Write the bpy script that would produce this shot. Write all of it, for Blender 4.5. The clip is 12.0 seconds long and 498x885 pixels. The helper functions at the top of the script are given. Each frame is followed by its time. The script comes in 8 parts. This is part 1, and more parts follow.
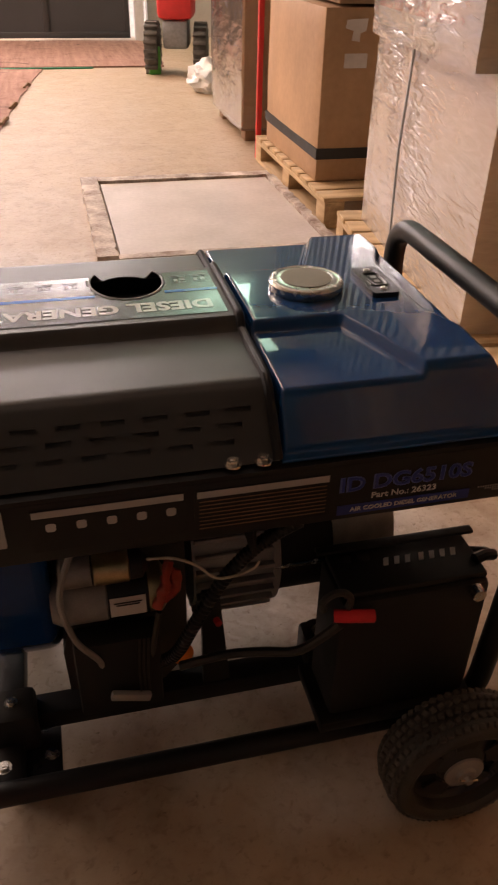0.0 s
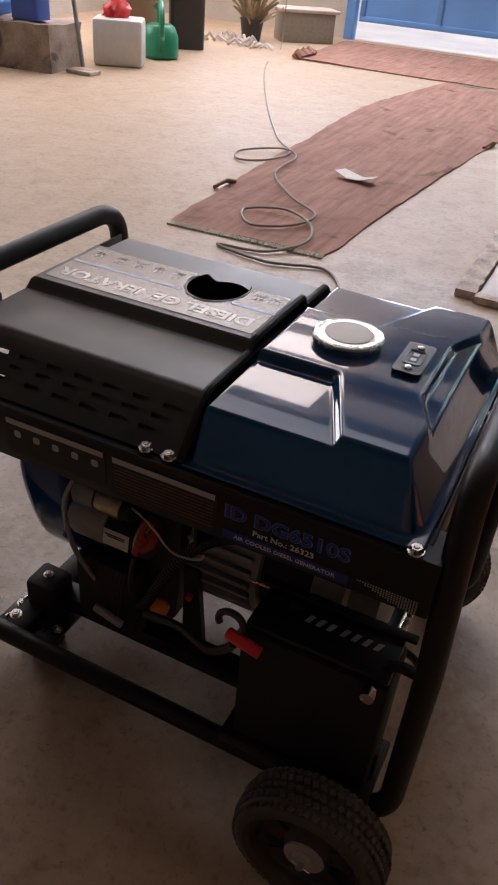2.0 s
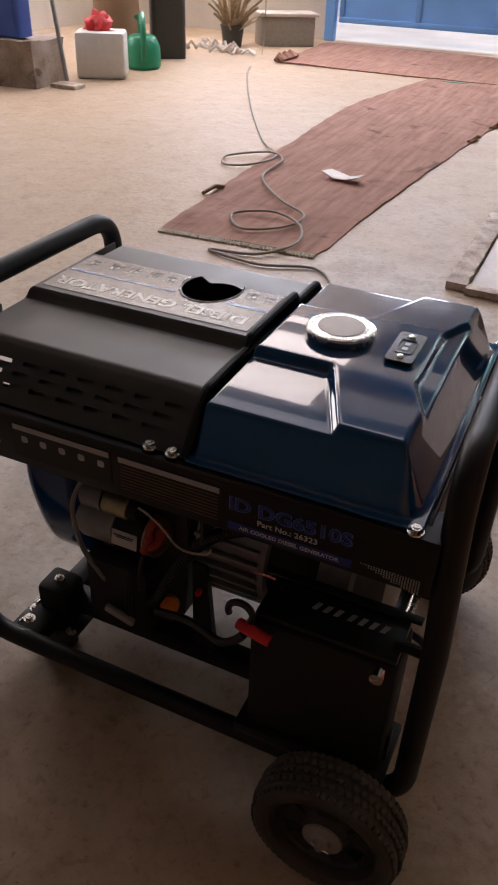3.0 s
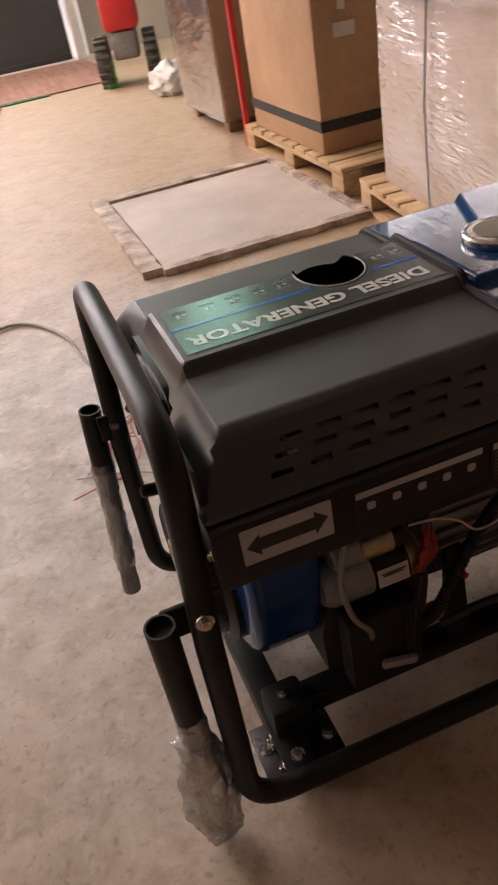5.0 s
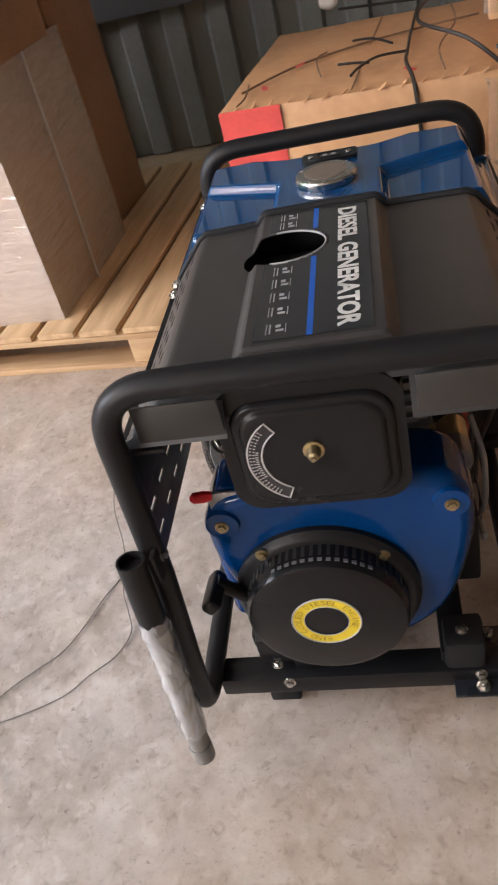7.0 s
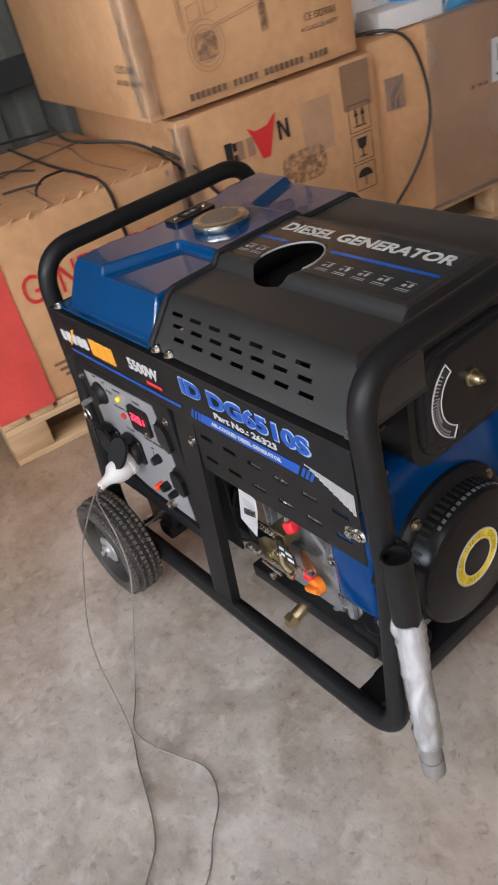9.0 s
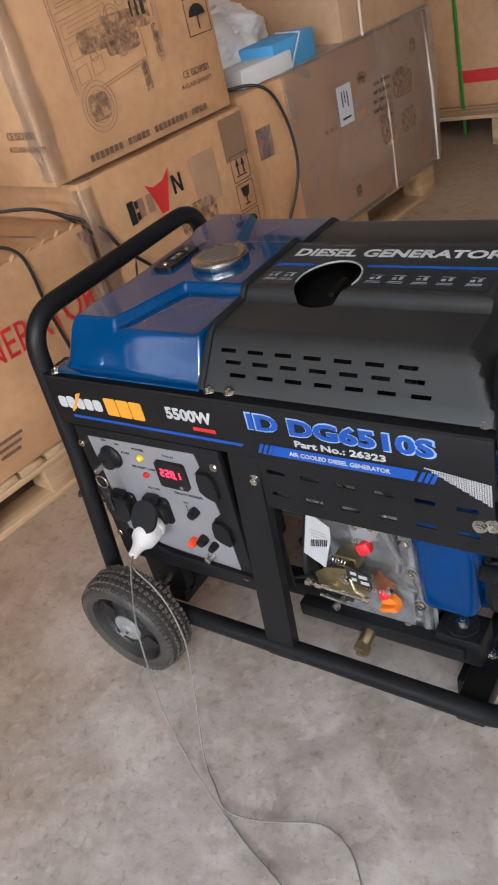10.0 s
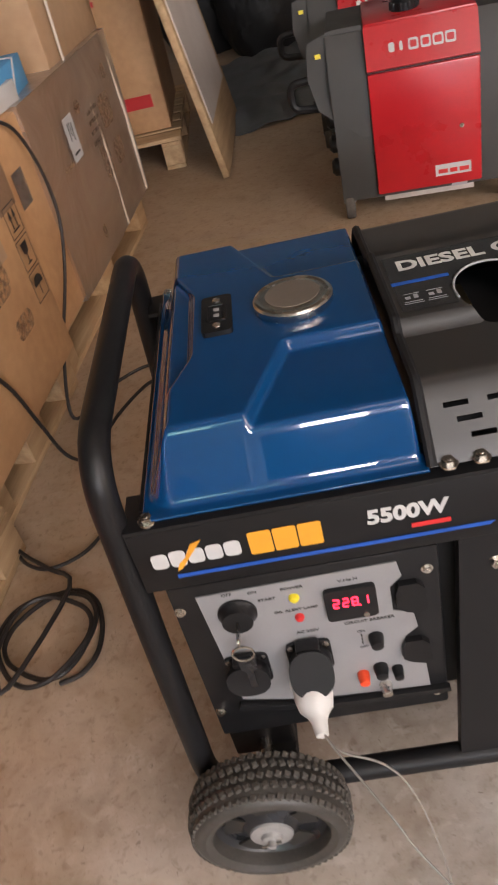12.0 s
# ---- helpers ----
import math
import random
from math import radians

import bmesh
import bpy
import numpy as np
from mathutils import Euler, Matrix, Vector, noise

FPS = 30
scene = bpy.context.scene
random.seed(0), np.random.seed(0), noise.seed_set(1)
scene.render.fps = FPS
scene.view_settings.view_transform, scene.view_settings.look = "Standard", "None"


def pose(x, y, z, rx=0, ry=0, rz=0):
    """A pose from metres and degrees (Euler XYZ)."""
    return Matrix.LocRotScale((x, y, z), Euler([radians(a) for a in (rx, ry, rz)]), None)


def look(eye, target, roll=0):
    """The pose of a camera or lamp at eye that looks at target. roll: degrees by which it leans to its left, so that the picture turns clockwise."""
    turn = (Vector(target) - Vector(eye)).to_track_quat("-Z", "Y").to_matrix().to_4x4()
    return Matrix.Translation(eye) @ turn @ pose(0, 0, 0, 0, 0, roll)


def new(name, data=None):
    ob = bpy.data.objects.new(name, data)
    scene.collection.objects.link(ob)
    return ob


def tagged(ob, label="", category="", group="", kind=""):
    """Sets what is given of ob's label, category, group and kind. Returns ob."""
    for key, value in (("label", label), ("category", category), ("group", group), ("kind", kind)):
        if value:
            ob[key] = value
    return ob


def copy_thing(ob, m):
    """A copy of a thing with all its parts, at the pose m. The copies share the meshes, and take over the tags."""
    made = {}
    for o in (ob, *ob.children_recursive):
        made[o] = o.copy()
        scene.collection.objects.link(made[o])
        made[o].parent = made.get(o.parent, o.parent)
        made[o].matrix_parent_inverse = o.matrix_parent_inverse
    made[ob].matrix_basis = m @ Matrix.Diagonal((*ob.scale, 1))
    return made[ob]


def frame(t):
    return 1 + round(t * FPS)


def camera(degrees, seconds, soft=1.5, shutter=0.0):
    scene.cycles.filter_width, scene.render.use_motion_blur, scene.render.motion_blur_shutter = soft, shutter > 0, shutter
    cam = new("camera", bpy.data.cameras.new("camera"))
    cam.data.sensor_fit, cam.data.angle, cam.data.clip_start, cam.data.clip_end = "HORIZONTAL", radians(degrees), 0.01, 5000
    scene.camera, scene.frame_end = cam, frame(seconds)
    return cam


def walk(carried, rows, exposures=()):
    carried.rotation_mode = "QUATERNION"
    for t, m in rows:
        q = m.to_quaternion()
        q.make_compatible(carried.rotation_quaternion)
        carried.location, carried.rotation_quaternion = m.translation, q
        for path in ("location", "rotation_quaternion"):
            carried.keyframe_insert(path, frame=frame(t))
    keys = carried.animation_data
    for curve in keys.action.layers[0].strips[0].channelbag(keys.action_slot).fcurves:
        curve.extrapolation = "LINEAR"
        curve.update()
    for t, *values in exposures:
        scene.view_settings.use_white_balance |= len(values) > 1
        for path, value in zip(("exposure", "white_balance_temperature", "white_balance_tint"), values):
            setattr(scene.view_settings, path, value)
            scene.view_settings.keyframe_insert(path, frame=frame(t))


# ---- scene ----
cam = camera(36.2, 12.0, soft=1.9, shutter=0.2)
PATH = [
    (0, (-0.135, -0.865, 1.058), (0.277, 0.744, -0.057), 1.4),
    (0.5, (0.032, -0.848, 1.069), (0.235, 0.802, -0.043), 4.6),
    (0.8, (0.155, -0.859, 1.07), (0.055, 0.798, -0.046), 3.9),
    (1, (0.236, -0.891, 1.07), (-0.068, 0.736, -0.053), 4.5),
    (1.5, (0.385, -0.898, 1.109), (-0.172, 0.654, -0.022), 4.3),
    (2, (0.414, -0.875, 1.133), (-0.245, 0.636, 0.001), 5.0),
    (2.5, (0.432, -0.885, 1.139), (-0.29, 0.596, 0.006), 3.6),
    (3, (0.427, -0.903, 1.138), (-0.237, 0.614, 0.015), 2.2),
    (3.5, (0.257, -0.969, 1.112), (-0.224, 0.62, -0.003), 0.0),
    (3.7, (0.13, -0.989, 1.089), (-0.265, 0.626, -0.024), -1.6),
    (5.3, (-0.571, -0.742, 1.082), (0.096, 0.754, -0.065), -12.1),
    (5.5, (-0.673, -0.692, 1.075), (0.179, 0.698, -0.083), -12.5),
    (6, (-0.87, -0.556, 1.097), (0.348, 0.511, -0.077), -13.3),
    (6.5, (-0.95, -0.301, 1.091), (0.473, 0.426, -0.112), -17.0),
    (6.9, (-0.994, -0.116, 1.109), (0.525, 0.353, -0.105), -15.2),
    (7, (-1.001, -0.072, 1.109), (0.531, 0.337, -0.109), -15.5),
    (7.2, (-1.04, 0.032, 1.119), (0.537, 0.294, -0.083), -15.8),
    (8.8, (-0.882, 0.601, 1.093), (0.597, -0.097, -0.058), -12.8),
    (9, (-0.854, 0.697, 1.102), (0.532, -0.176, -0.044), -14.2),
    (9.5, (-0.768, 0.835, 1.121), (0.438, -0.318, 0.018), -13.3),
    (10, (-0.579, 0.927, 1.114), (0.498, -0.344, 0.007), -15.2),
    (10.5, (-0.391, 0.985, 1.114), (0.356, -0.46, -0.049), -10.9),
    (10.7, (-0.286, 1.013, 1.112), (0.306, -0.484, -0.075), -11.4),
    (11, (-0.149, 1.057, 1.129), (0.281, -0.486, -0.07), -11.2),
    (11.5, (0.022, 0.995, 1.136), (0.374, -0.572, -0.055), -11.1),
    (12, (0.16, 0.813, 1.113), (0.338, -0.763, -0.106), -14.6),
]
walk(cam, [(t, look(eye, target, roll)) for t, eye, target, roll in PATH],
     exposures=[(0.0, 0.42, 7700, 27), (0.6, 0.42, 6450, 19), (1.0, 0.05, 5800, 18), (1.5, -0.03, 5850, 17), (3.0, -0.12, 5950, 17), (3.7, -0.06, 6200, 18), (5.5, 0.57, 6900, 22), (6.2, 0.80, 6350, 16), (7.0, 1.10, 5900, 13), (8.9, 0.72, 5700, 10), (9.5, 0.68, 5550, 9), (10.5, 0.68, 5600, 10), (11.0, 0.84, 5850, 11), (11.5, 0.76, 6050, 14), (12.0, 0.70, 6450, 16)])

# ---- world, sun and large lights ----
world = bpy.data.worlds.new("daylight")
scene.world = world
world.use_nodes = True
wn = world.node_tree.nodes
sky = wn.new("ShaderNodeTexSky")
sky.sky_type, sky.sun_disc = "NISHITA", False
sky.sun_elevation, sky.sun_rotation = radians(52), radians(76)
wn["Background"].inputs["Strength"].default_value = 0.12
world.node_tree.links.new(sky.outputs[0], wn["Background"].inputs["Color"])

sun = new("sun", bpy.data.lights.new("sun", "SUN"))
sun.data.energy, sun.data.angle, sun.data.color = 3.5, radians(0.5), (1, 0.95, 0.88)
sun.matrix_world = look((6.0, 11.5, 7.8), (0.0, 10.0, 0))


def area(name, at, target, sx, sy, power, colour):
    data = bpy.data.lights.new(name, "AREA")
    data.shape, data.size, data.size_y, data.energy, data.color = "RECTANGLE", sx, sy, power, colour
    ob = new(name, data)
    ob.matrix_world = look(at, target)
    return ob


# daylight: through the band over the gate and the translucent panels near it; the rest is fill
area("gate_daylight", (-1.9, 9.42, 3.0), (-1.9, 0.0, 1.6), 6.2, 1.35, 820, (0.95, 0.97, 1.0))
# guessed fill from above, added as ambient light
area("roof_daylight", (-1.9, 4.3, 4.9), (-1.9, 4.3, 0), 3.4, 3.0, 45, (1.0, 0.97, 0.93))
area("tan_roof_daylight", (-4.10, 7.5, 4.975), (-4.10, 7.5, 0), 4.3, 3.2, 300, (1.0, 0.84, 0.72))
area("green_roof_daylight", (1.55, 8.1, 4.975), (1.55, 8.1, 0), 1.65, 1.9, 34, (0.50, 1.0, 0.82))
area("green_clerestory_daylight", (1.975, 9.13, 4.62), (1.975, 0, 4.62), 0.8, 0.48, 7, (0.50, 1.0, 0.82))
# added light from the west; its window is assumed, unseen
area("window_daylight", (-6.40, 4.6, 2.4), (0.2, 3.6, 0.6), 3.0, 1.2, 105, (1.0, 0.90, 0.78))

# ---- materials ----
def mat(name, col, rough=0.5, metal=0.0, var=0.15, scale=12.0, bump=0.15, fine=180.0, coat=0.0, col2=None, rvar=0.12, dist=0.001):
    """A principled material with colour, gloss and relief that vary at a coarse and a fine scale."""
    m = bpy.data.materials.new(name)
    m.use_nodes = True
    nt = m.node_tree
    p = nt.nodes["Principled BSDF"]
    tc = nt.nodes.new("ShaderNodeTexCoord")
    big, small = nt.nodes.new("ShaderNodeTexNoise"), nt.nodes.new("ShaderNodeTexNoise")
    big.inputs["Scale"].default_value, small.inputs["Scale"].default_value = scale, fine
    big.inputs["Detail"].default_value, small.inputs["Detail"].default_value = 5, 3
    add = nt.nodes.new("ShaderNodeMath")
    add.operation = "MULTIPLY_ADD"
    add.inputs[1].default_value = 0.35
    ramp = nt.nodes.new("ShaderNodeMapRange")
    ramp.inputs["From Min"].default_value, ramp.inputs["From Max"].default_value = 0.42, 0.92
    mix = nt.nodes.new("ShaderNodeMix")
    mix.data_type = "RGBA"
    a = [max(0, c * (1 - var)) for c in col]
    b = col2 if col2 else [min(1, c * (1 + var)) for c in col]
    mix.inputs[6].default_value, mix.inputs[7].default_value = (*a, 1), (*b, 1)
    rr = nt.nodes.new("ShaderNodeMapRange")
    rr.inputs["To Min"].default_value, rr.inputs["To Max"].default_value = max(0.02, rough - rvar), min(1, rough + rvar)
    bp = nt.nodes.new("ShaderNodeBump")
    bp.inputs["Strength"].default_value, bp.inputs["Distance"].default_value = bump, dist
    ln = nt.links.new
    for n in (big, small):
        ln(tc.outputs["Object"], n.inputs["Vector"])
    ln(small.outputs[0], add.inputs[0])
    ln(big.outputs[0], add.inputs[2])
    ln(add.outputs[0], ramp.inputs["Value"])
    ln(ramp.outputs[0], mix.inputs[0])
    ln(mix.outputs[2], p.inputs["Base Color"])
    ln(big.outputs[0], rr.inputs["Value"])
    ln(rr.outputs[0], p.inputs["Roughness"])
    ln(small.outputs[0], bp.inputs["Height"])
    ln(bp.outputs[0], p.inputs["Normal"])
    p.inputs["Metallic"].default_value = metal
    p.inputs["Coat Weight"].default_value = coat
    p.inputs["Coat Roughness"].default_value = 0.06
    return m


def film(name, tint, clear, scale, stretch=(1, 1, 1), rough=0.12, patch=0.1, gloss=0.17):
    """Thin clear packing film: mostly see-through, with crinkled gloss."""
    m = bpy.data.materials.new(name)
    m.use_nodes = True
    nt = m.node_tree
    nt.nodes.remove(nt.nodes["Principled BSDF"])
    out = nt.nodes["Material Output"]
    tr, gl, df = nt.nodes.new("ShaderNodeBsdfTransparent"), nt.nodes.new("ShaderNodeBsdfGlossy"), nt.nodes.new("ShaderNodeBsdfDiffuse")
    gl.inputs["Roughness"].default_value = rough
    df.inputs["Color"].default_value = (*tint, 1)
    tc, mp, ns = nt.nodes.new("ShaderNodeTexCoord"), nt.nodes.new("ShaderNodeMapping"), nt.nodes.new("ShaderNodeTexNoise")
    mp.inputs["Scale"].default_value = stretch
    ns.inputs["Scale"].default_value, ns.inputs["Detail"].default_value = scale, 6
    ns.inputs["Distortion"].default_value = 1.2
    bp = nt.nodes.new("ShaderNodeBump")
    bp.inputs["Strength"].default_value, bp.inputs["Distance"].default_value = 0.80, 0.012
    fr = nt.nodes.new("ShaderNodeFresnel")
    fr.inputs["IOR"].default_value = 1.5
    m1, m2 = nt.nodes.new("ShaderNodeMixShader"), nt.nodes.new("ShaderNodeMixShader")
    k = nt.nodes.new("ShaderNodeMapRange")
    k.inputs["From Min"].default_value, k.inputs["From Max"].default_value = 0.35, 0.75
    k.inputs["To Min"].default_value, k.inputs["To Max"].default_value = (1 - clear) * (1 - patch), min(1, (1 - clear) * (1 + patch))
    ga = nt.nodes.new("ShaderNodeMath")
    ga.operation = "MULTIPLY_ADD"
    ga.inputs[1].default_value, ga.inputs[2].default_value = 1.6, gloss
    ln = nt.links.new
    fold, where = nt.nodes.new("ShaderNodeTexNoise"), nt.nodes.new("ShaderNodeMapRange")
    fold.inputs["Scale"].default_value, fold.inputs["Detail"].default_value = scale * 0.32, 2
    where.inputs["From Min"].default_value, where.inputs["From Max"].default_value = 0.44, 0.62
    where.inputs["To Min"].default_value, where.inputs["To Max"].default_value = 0.25, 0.95
    ln(tc.outputs["Object"], fold.inputs["Vector"]), ln(fold.outputs[0], where.inputs["Value"]), ln(where.outputs[0], bp.inputs["Strength"])
    ln(tc.outputs["Object"], mp.inputs[0]), ln(mp.outputs[0], ns.inputs["Vector"]), ln(ns.outputs[0], bp.inputs["Height"])
    ln(bp.outputs[0], gl.inputs["Normal"]), ln(bp.outputs[0], fr.inputs["Normal"])
    ln(ns.outputs[0], k.inputs["Value"]), ln(k.outputs[0], m1.inputs[0]), ln(tr.outputs[0], m1.inputs[1]), ln(df.outputs[0], m1.inputs[2])
    ln(fr.outputs[0], ga.inputs[0]), ln(ga.outputs[0], m2.inputs[0]), ln(m1.outputs[0], m2.inputs[1]), ln(gl.outputs[0], m2.inputs[2])
    ln(m2.outputs[0], out.inputs["Surface"])
    return m


def worn_print(name, col):
    """Ink rubbed off in patches: the card shows between what is left of it."""
    m = mat(name, col, 0.8, 0, 0.2, 30, 0.0, 200)
    nt = m.node_tree
    tc, ns, mr = nt.nodes.new("ShaderNodeTexCoord"), nt.nodes.new("ShaderNodeTexNoise"), nt.nodes.new("ShaderNodeMapRange")
    ns.inputs["Scale"].default_value, ns.inputs["Detail"].default_value = 60, 5
    mr.inputs["From Min"].default_value, mr.inputs["From Max"].default_value, mr.inputs["To Max"].default_value = 0.36, 0.70, 0.55
    nt.links.new(tc.outputs["Object"], ns.inputs["Vector"]), nt.links.new(ns.outputs[0], mr.inputs["Value"])
    nt.links.new(mr.outputs[0], nt.nodes["Principled BSDF"].inputs["Alpha"])
    return m


def glow(name, col, power):
    m = bpy.data.materials.new(name)
    m.use_nodes = True
    p = m.node_tree.nodes["Principled BSDF"]
    p.inputs["Base Color"].default_value = (*col, 1)
    p.inputs["Emission Color"].default_value, p.inputs["Emission Strength"].default_value = (*col, 1), power
    return m


def concrete(name):
    m = mat(name, (0.43, 0.385, 0.34), 0.55, 0, 0.2, 1.1, 0.45, 42.0, col2=(0.60, 0.56, 0.52), dist=0.003)
    nt = m.node_tree
    p = nt.nodes["Principled BSDF"]
    tc = nt.nodes.new("ShaderNodeTexCoord")
    spots, dust = nt.nodes.new("ShaderNodeTexVoronoi"), nt.nodes.new("ShaderNodeTexNoise")
    spots.inputs["Scale"].default_value = 9
    spots.inputs["Randomness"].default_value = 1
    dust.inputs["Scale"].default_value, dust.inputs["Detail"].default_value = 7, 9
    dust.inputs["Roughness"].default_value = 0.7
    lo, lo2 = nt.nodes.new("ShaderNodeMapRange"), nt.nodes.new("ShaderNodeMapRange")
    lo.inputs["From Min"].default_value, lo.inputs["From Max"].default_value = 0.02, 0.09
    lo.inputs["To Min"].default_value, lo.inputs["To Max"].default_value = 0.55, 0.0
    lo2.inputs["From Min"].default_value, lo2.inputs["From Max"].default_value = 0.42, 0.66
    m1, m2 = nt.nodes.new("ShaderNodeMix"), nt.nodes.new("ShaderNodeMix")
    m1.data_type = m2.data_type = "RGBA"
    m1.blend_type, m2.blend_type = "MULTIPLY", "MULTIPLY"
    m1.inputs[7].default_value, m2.inputs[7].default_value = (0.55, 0.51, 0.47, 1), (0.82, 0.77, 0.72, 1)
    ln = nt.links.new
    old = p.inputs["Base Color"].links[0].from_socket
    ln(tc.outputs["Object"], spots.inputs["Vector"]), ln(tc.outputs["Object"], dust.inputs["Vector"])
    ln(spots.outputs["Distance"], lo.inputs["Value"]), ln(dust.outputs[0], lo2.inputs["Value"])
    ln(old, m1.inputs[6]), ln(lo.outputs[0], m1.inputs[0])
    ln(m1.outputs[2], m2.inputs[6]), ln(lo2.outputs[0], m2.inputs[0])
    # pale scuffs, brown stains and a sprinkle of dark grit
    def layer(below, scale, detail, lo_, hi_, amount, tint, mode):
        ns, mr, mx = nt.nodes.new("ShaderNodeTexNoise"), nt.nodes.new("ShaderNodeMapRange"), nt.nodes.new("ShaderNodeMix")
        ns.inputs["Scale"].default_value, ns.inputs["Detail"].default_value = scale, detail
        ns.inputs["Distortion"].default_value = 0.6
        mr.inputs["From Min"].default_value, mr.inputs["From Max"].default_value, mr.inputs["To Max"].default_value = lo_, hi_, amount
        mx.data_type, mx.blend_type = "RGBA", mode
        mx.inputs[7].default_value = (*tint, 1)
        ln(tc.outputs["Object"], ns.inputs["Vector"]), ln(ns.outputs[0], mr.inputs["Value"]), ln(mr.outputs[0], mx.inputs[0]), ln(below, mx.inputs[6])
        return mx.outputs[2]

    last = m2.outputs[2]
    for row_ in ((2.3, 5, 0.45, 0.62, 0.5, (0.61, 0.595, 0.58), "MIX"), (6.5, 7, 0.46, 0.63, 0.6, (0.75, 0.715, 0.675), "MIX"), (3.1, 8, 0.5, 0.64, 0.45, (0.76, 0.68, 0.60), "MULTIPLY"), (13.0, 10, 0.52, 0.64, 0.32, (0.68, 0.62, 0.56), "MULTIPLY"), (28.0, 9, 0.56, 0.66, 0.30, (0.80, 0.78, 0.76), "MIX")):
        last = layer(last, *row_)
    # brown tint, stronger away from one point of the floor, its edge broken by noise
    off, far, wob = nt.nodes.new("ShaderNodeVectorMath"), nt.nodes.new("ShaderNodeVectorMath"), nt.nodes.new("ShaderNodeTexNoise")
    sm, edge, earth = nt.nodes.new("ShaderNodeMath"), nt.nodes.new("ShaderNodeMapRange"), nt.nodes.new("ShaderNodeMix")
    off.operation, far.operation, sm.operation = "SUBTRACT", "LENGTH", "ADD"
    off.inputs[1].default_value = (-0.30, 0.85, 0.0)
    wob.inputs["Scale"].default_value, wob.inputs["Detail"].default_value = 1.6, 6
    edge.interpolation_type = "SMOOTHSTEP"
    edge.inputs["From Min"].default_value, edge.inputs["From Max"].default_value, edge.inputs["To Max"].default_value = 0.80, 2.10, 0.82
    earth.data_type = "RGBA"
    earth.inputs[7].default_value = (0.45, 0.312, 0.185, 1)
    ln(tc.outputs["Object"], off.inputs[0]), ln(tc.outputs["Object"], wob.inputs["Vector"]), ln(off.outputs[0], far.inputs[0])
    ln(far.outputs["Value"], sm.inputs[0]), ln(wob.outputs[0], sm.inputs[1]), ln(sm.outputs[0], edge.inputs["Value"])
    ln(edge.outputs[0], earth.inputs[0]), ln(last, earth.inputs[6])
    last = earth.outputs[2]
    for row_ in ((11.0, 9, 0.54, 0.68, 0.28, (0.62, 0.54, 0.46), "MULTIPLY"), (30.0, 7, 0.52, 0.68, 0.30, (0.66, 0.57, 0.48), "MULTIPLY"), (60.0, 6, 0.58, 0.68, 0.45, (0.58, 0.52, 0.46), "MULTIPLY"), (140.0, 3, 0.60, 0.70, 0.35, (0.62, 0.57, 0.52), "MULTIPLY"), (95.0, 2, 0.69, 0.75, 0.6, (0.4, 0.36, 0.33), "MULTIPLY")):
        last = layer(last, *row_)
    ln(last, p.inputs["Base Color"])
    return m


def grained(name, c1, c2, along, scale=9.0, rough=0.7):
    """Sawn wood or fibre: noise drawn out along one axis."""
    m = mat(name, c1, rough, 0, 0.2, 8, 0.3, 120, col2=c2)
    nt = m.node_tree
    mp = nt.nodes.new("ShaderNodeMapping")
    st = [1.0, 1.0, 1.0]
    st[along] = 0.08
    mp.inputs["Scale"].default_value = st
    tc = [n for n in nt.nodes if n.type == "TEX_COORD"][0]
    nt.links.new(tc.outputs["Object"], mp.inputs[0])
    for n in nt.nodes:
        if n.type == "TEX_NOISE":
            nt.links.new(mp.outputs[0], n.inputs["Vector"])
    [n for n in nt.nodes if n.type == "TEX_NOISE"][0].inputs["Scale"].default_value = scale * 3
    return m


def stained(m):
    """Dark torn and dirty spots on a woven surface."""
    nt = m.node_tree
    p = nt.nodes["Principled BSDF"]
    old = p.inputs["Base Color"].links[0].from_socket
    tc = nt.nodes.new("ShaderNodeTexCoord")
    for scale, lo, hi, amount, tint in ((2.6, 0.63, 0.70, 0.7, (0.20, 0.15, 0.13)), (7.0, 0.52, 0.72, 0.5, (0.55, 0.46, 0.43))):
        ns, mr, mx = nt.nodes.new("ShaderNodeTexNoise"), nt.nodes.new("ShaderNodeMapRange"), nt.nodes.new("ShaderNodeMix")
        ns.inputs["Scale"].default_value, ns.inputs["Detail"].default_value, ns.inputs["Distortion"].default_value = scale, 7, 1.0
        mr.inputs["From Min"].default_value, mr.inputs["From Max"].default_value, mr.inputs["To Max"].default_value = lo, hi, amount
        mx.data_type, mx.blend_type = "RGBA", "MULTIPLY"
        mx.inputs[7].default_value = (*tint, 1)
        nt.links.new(tc.outputs["Object"], ns.inputs["Vector"]), nt.links.new(ns.outputs[0], mr.inputs["Value"])
        nt.links.new(mr.outputs[0], mx.inputs[0]), nt.links.new(old, mx.inputs[6])
        old = mx.outputs[2]
    nt.links.new(old, p.inputs["Base Color"])
    return m


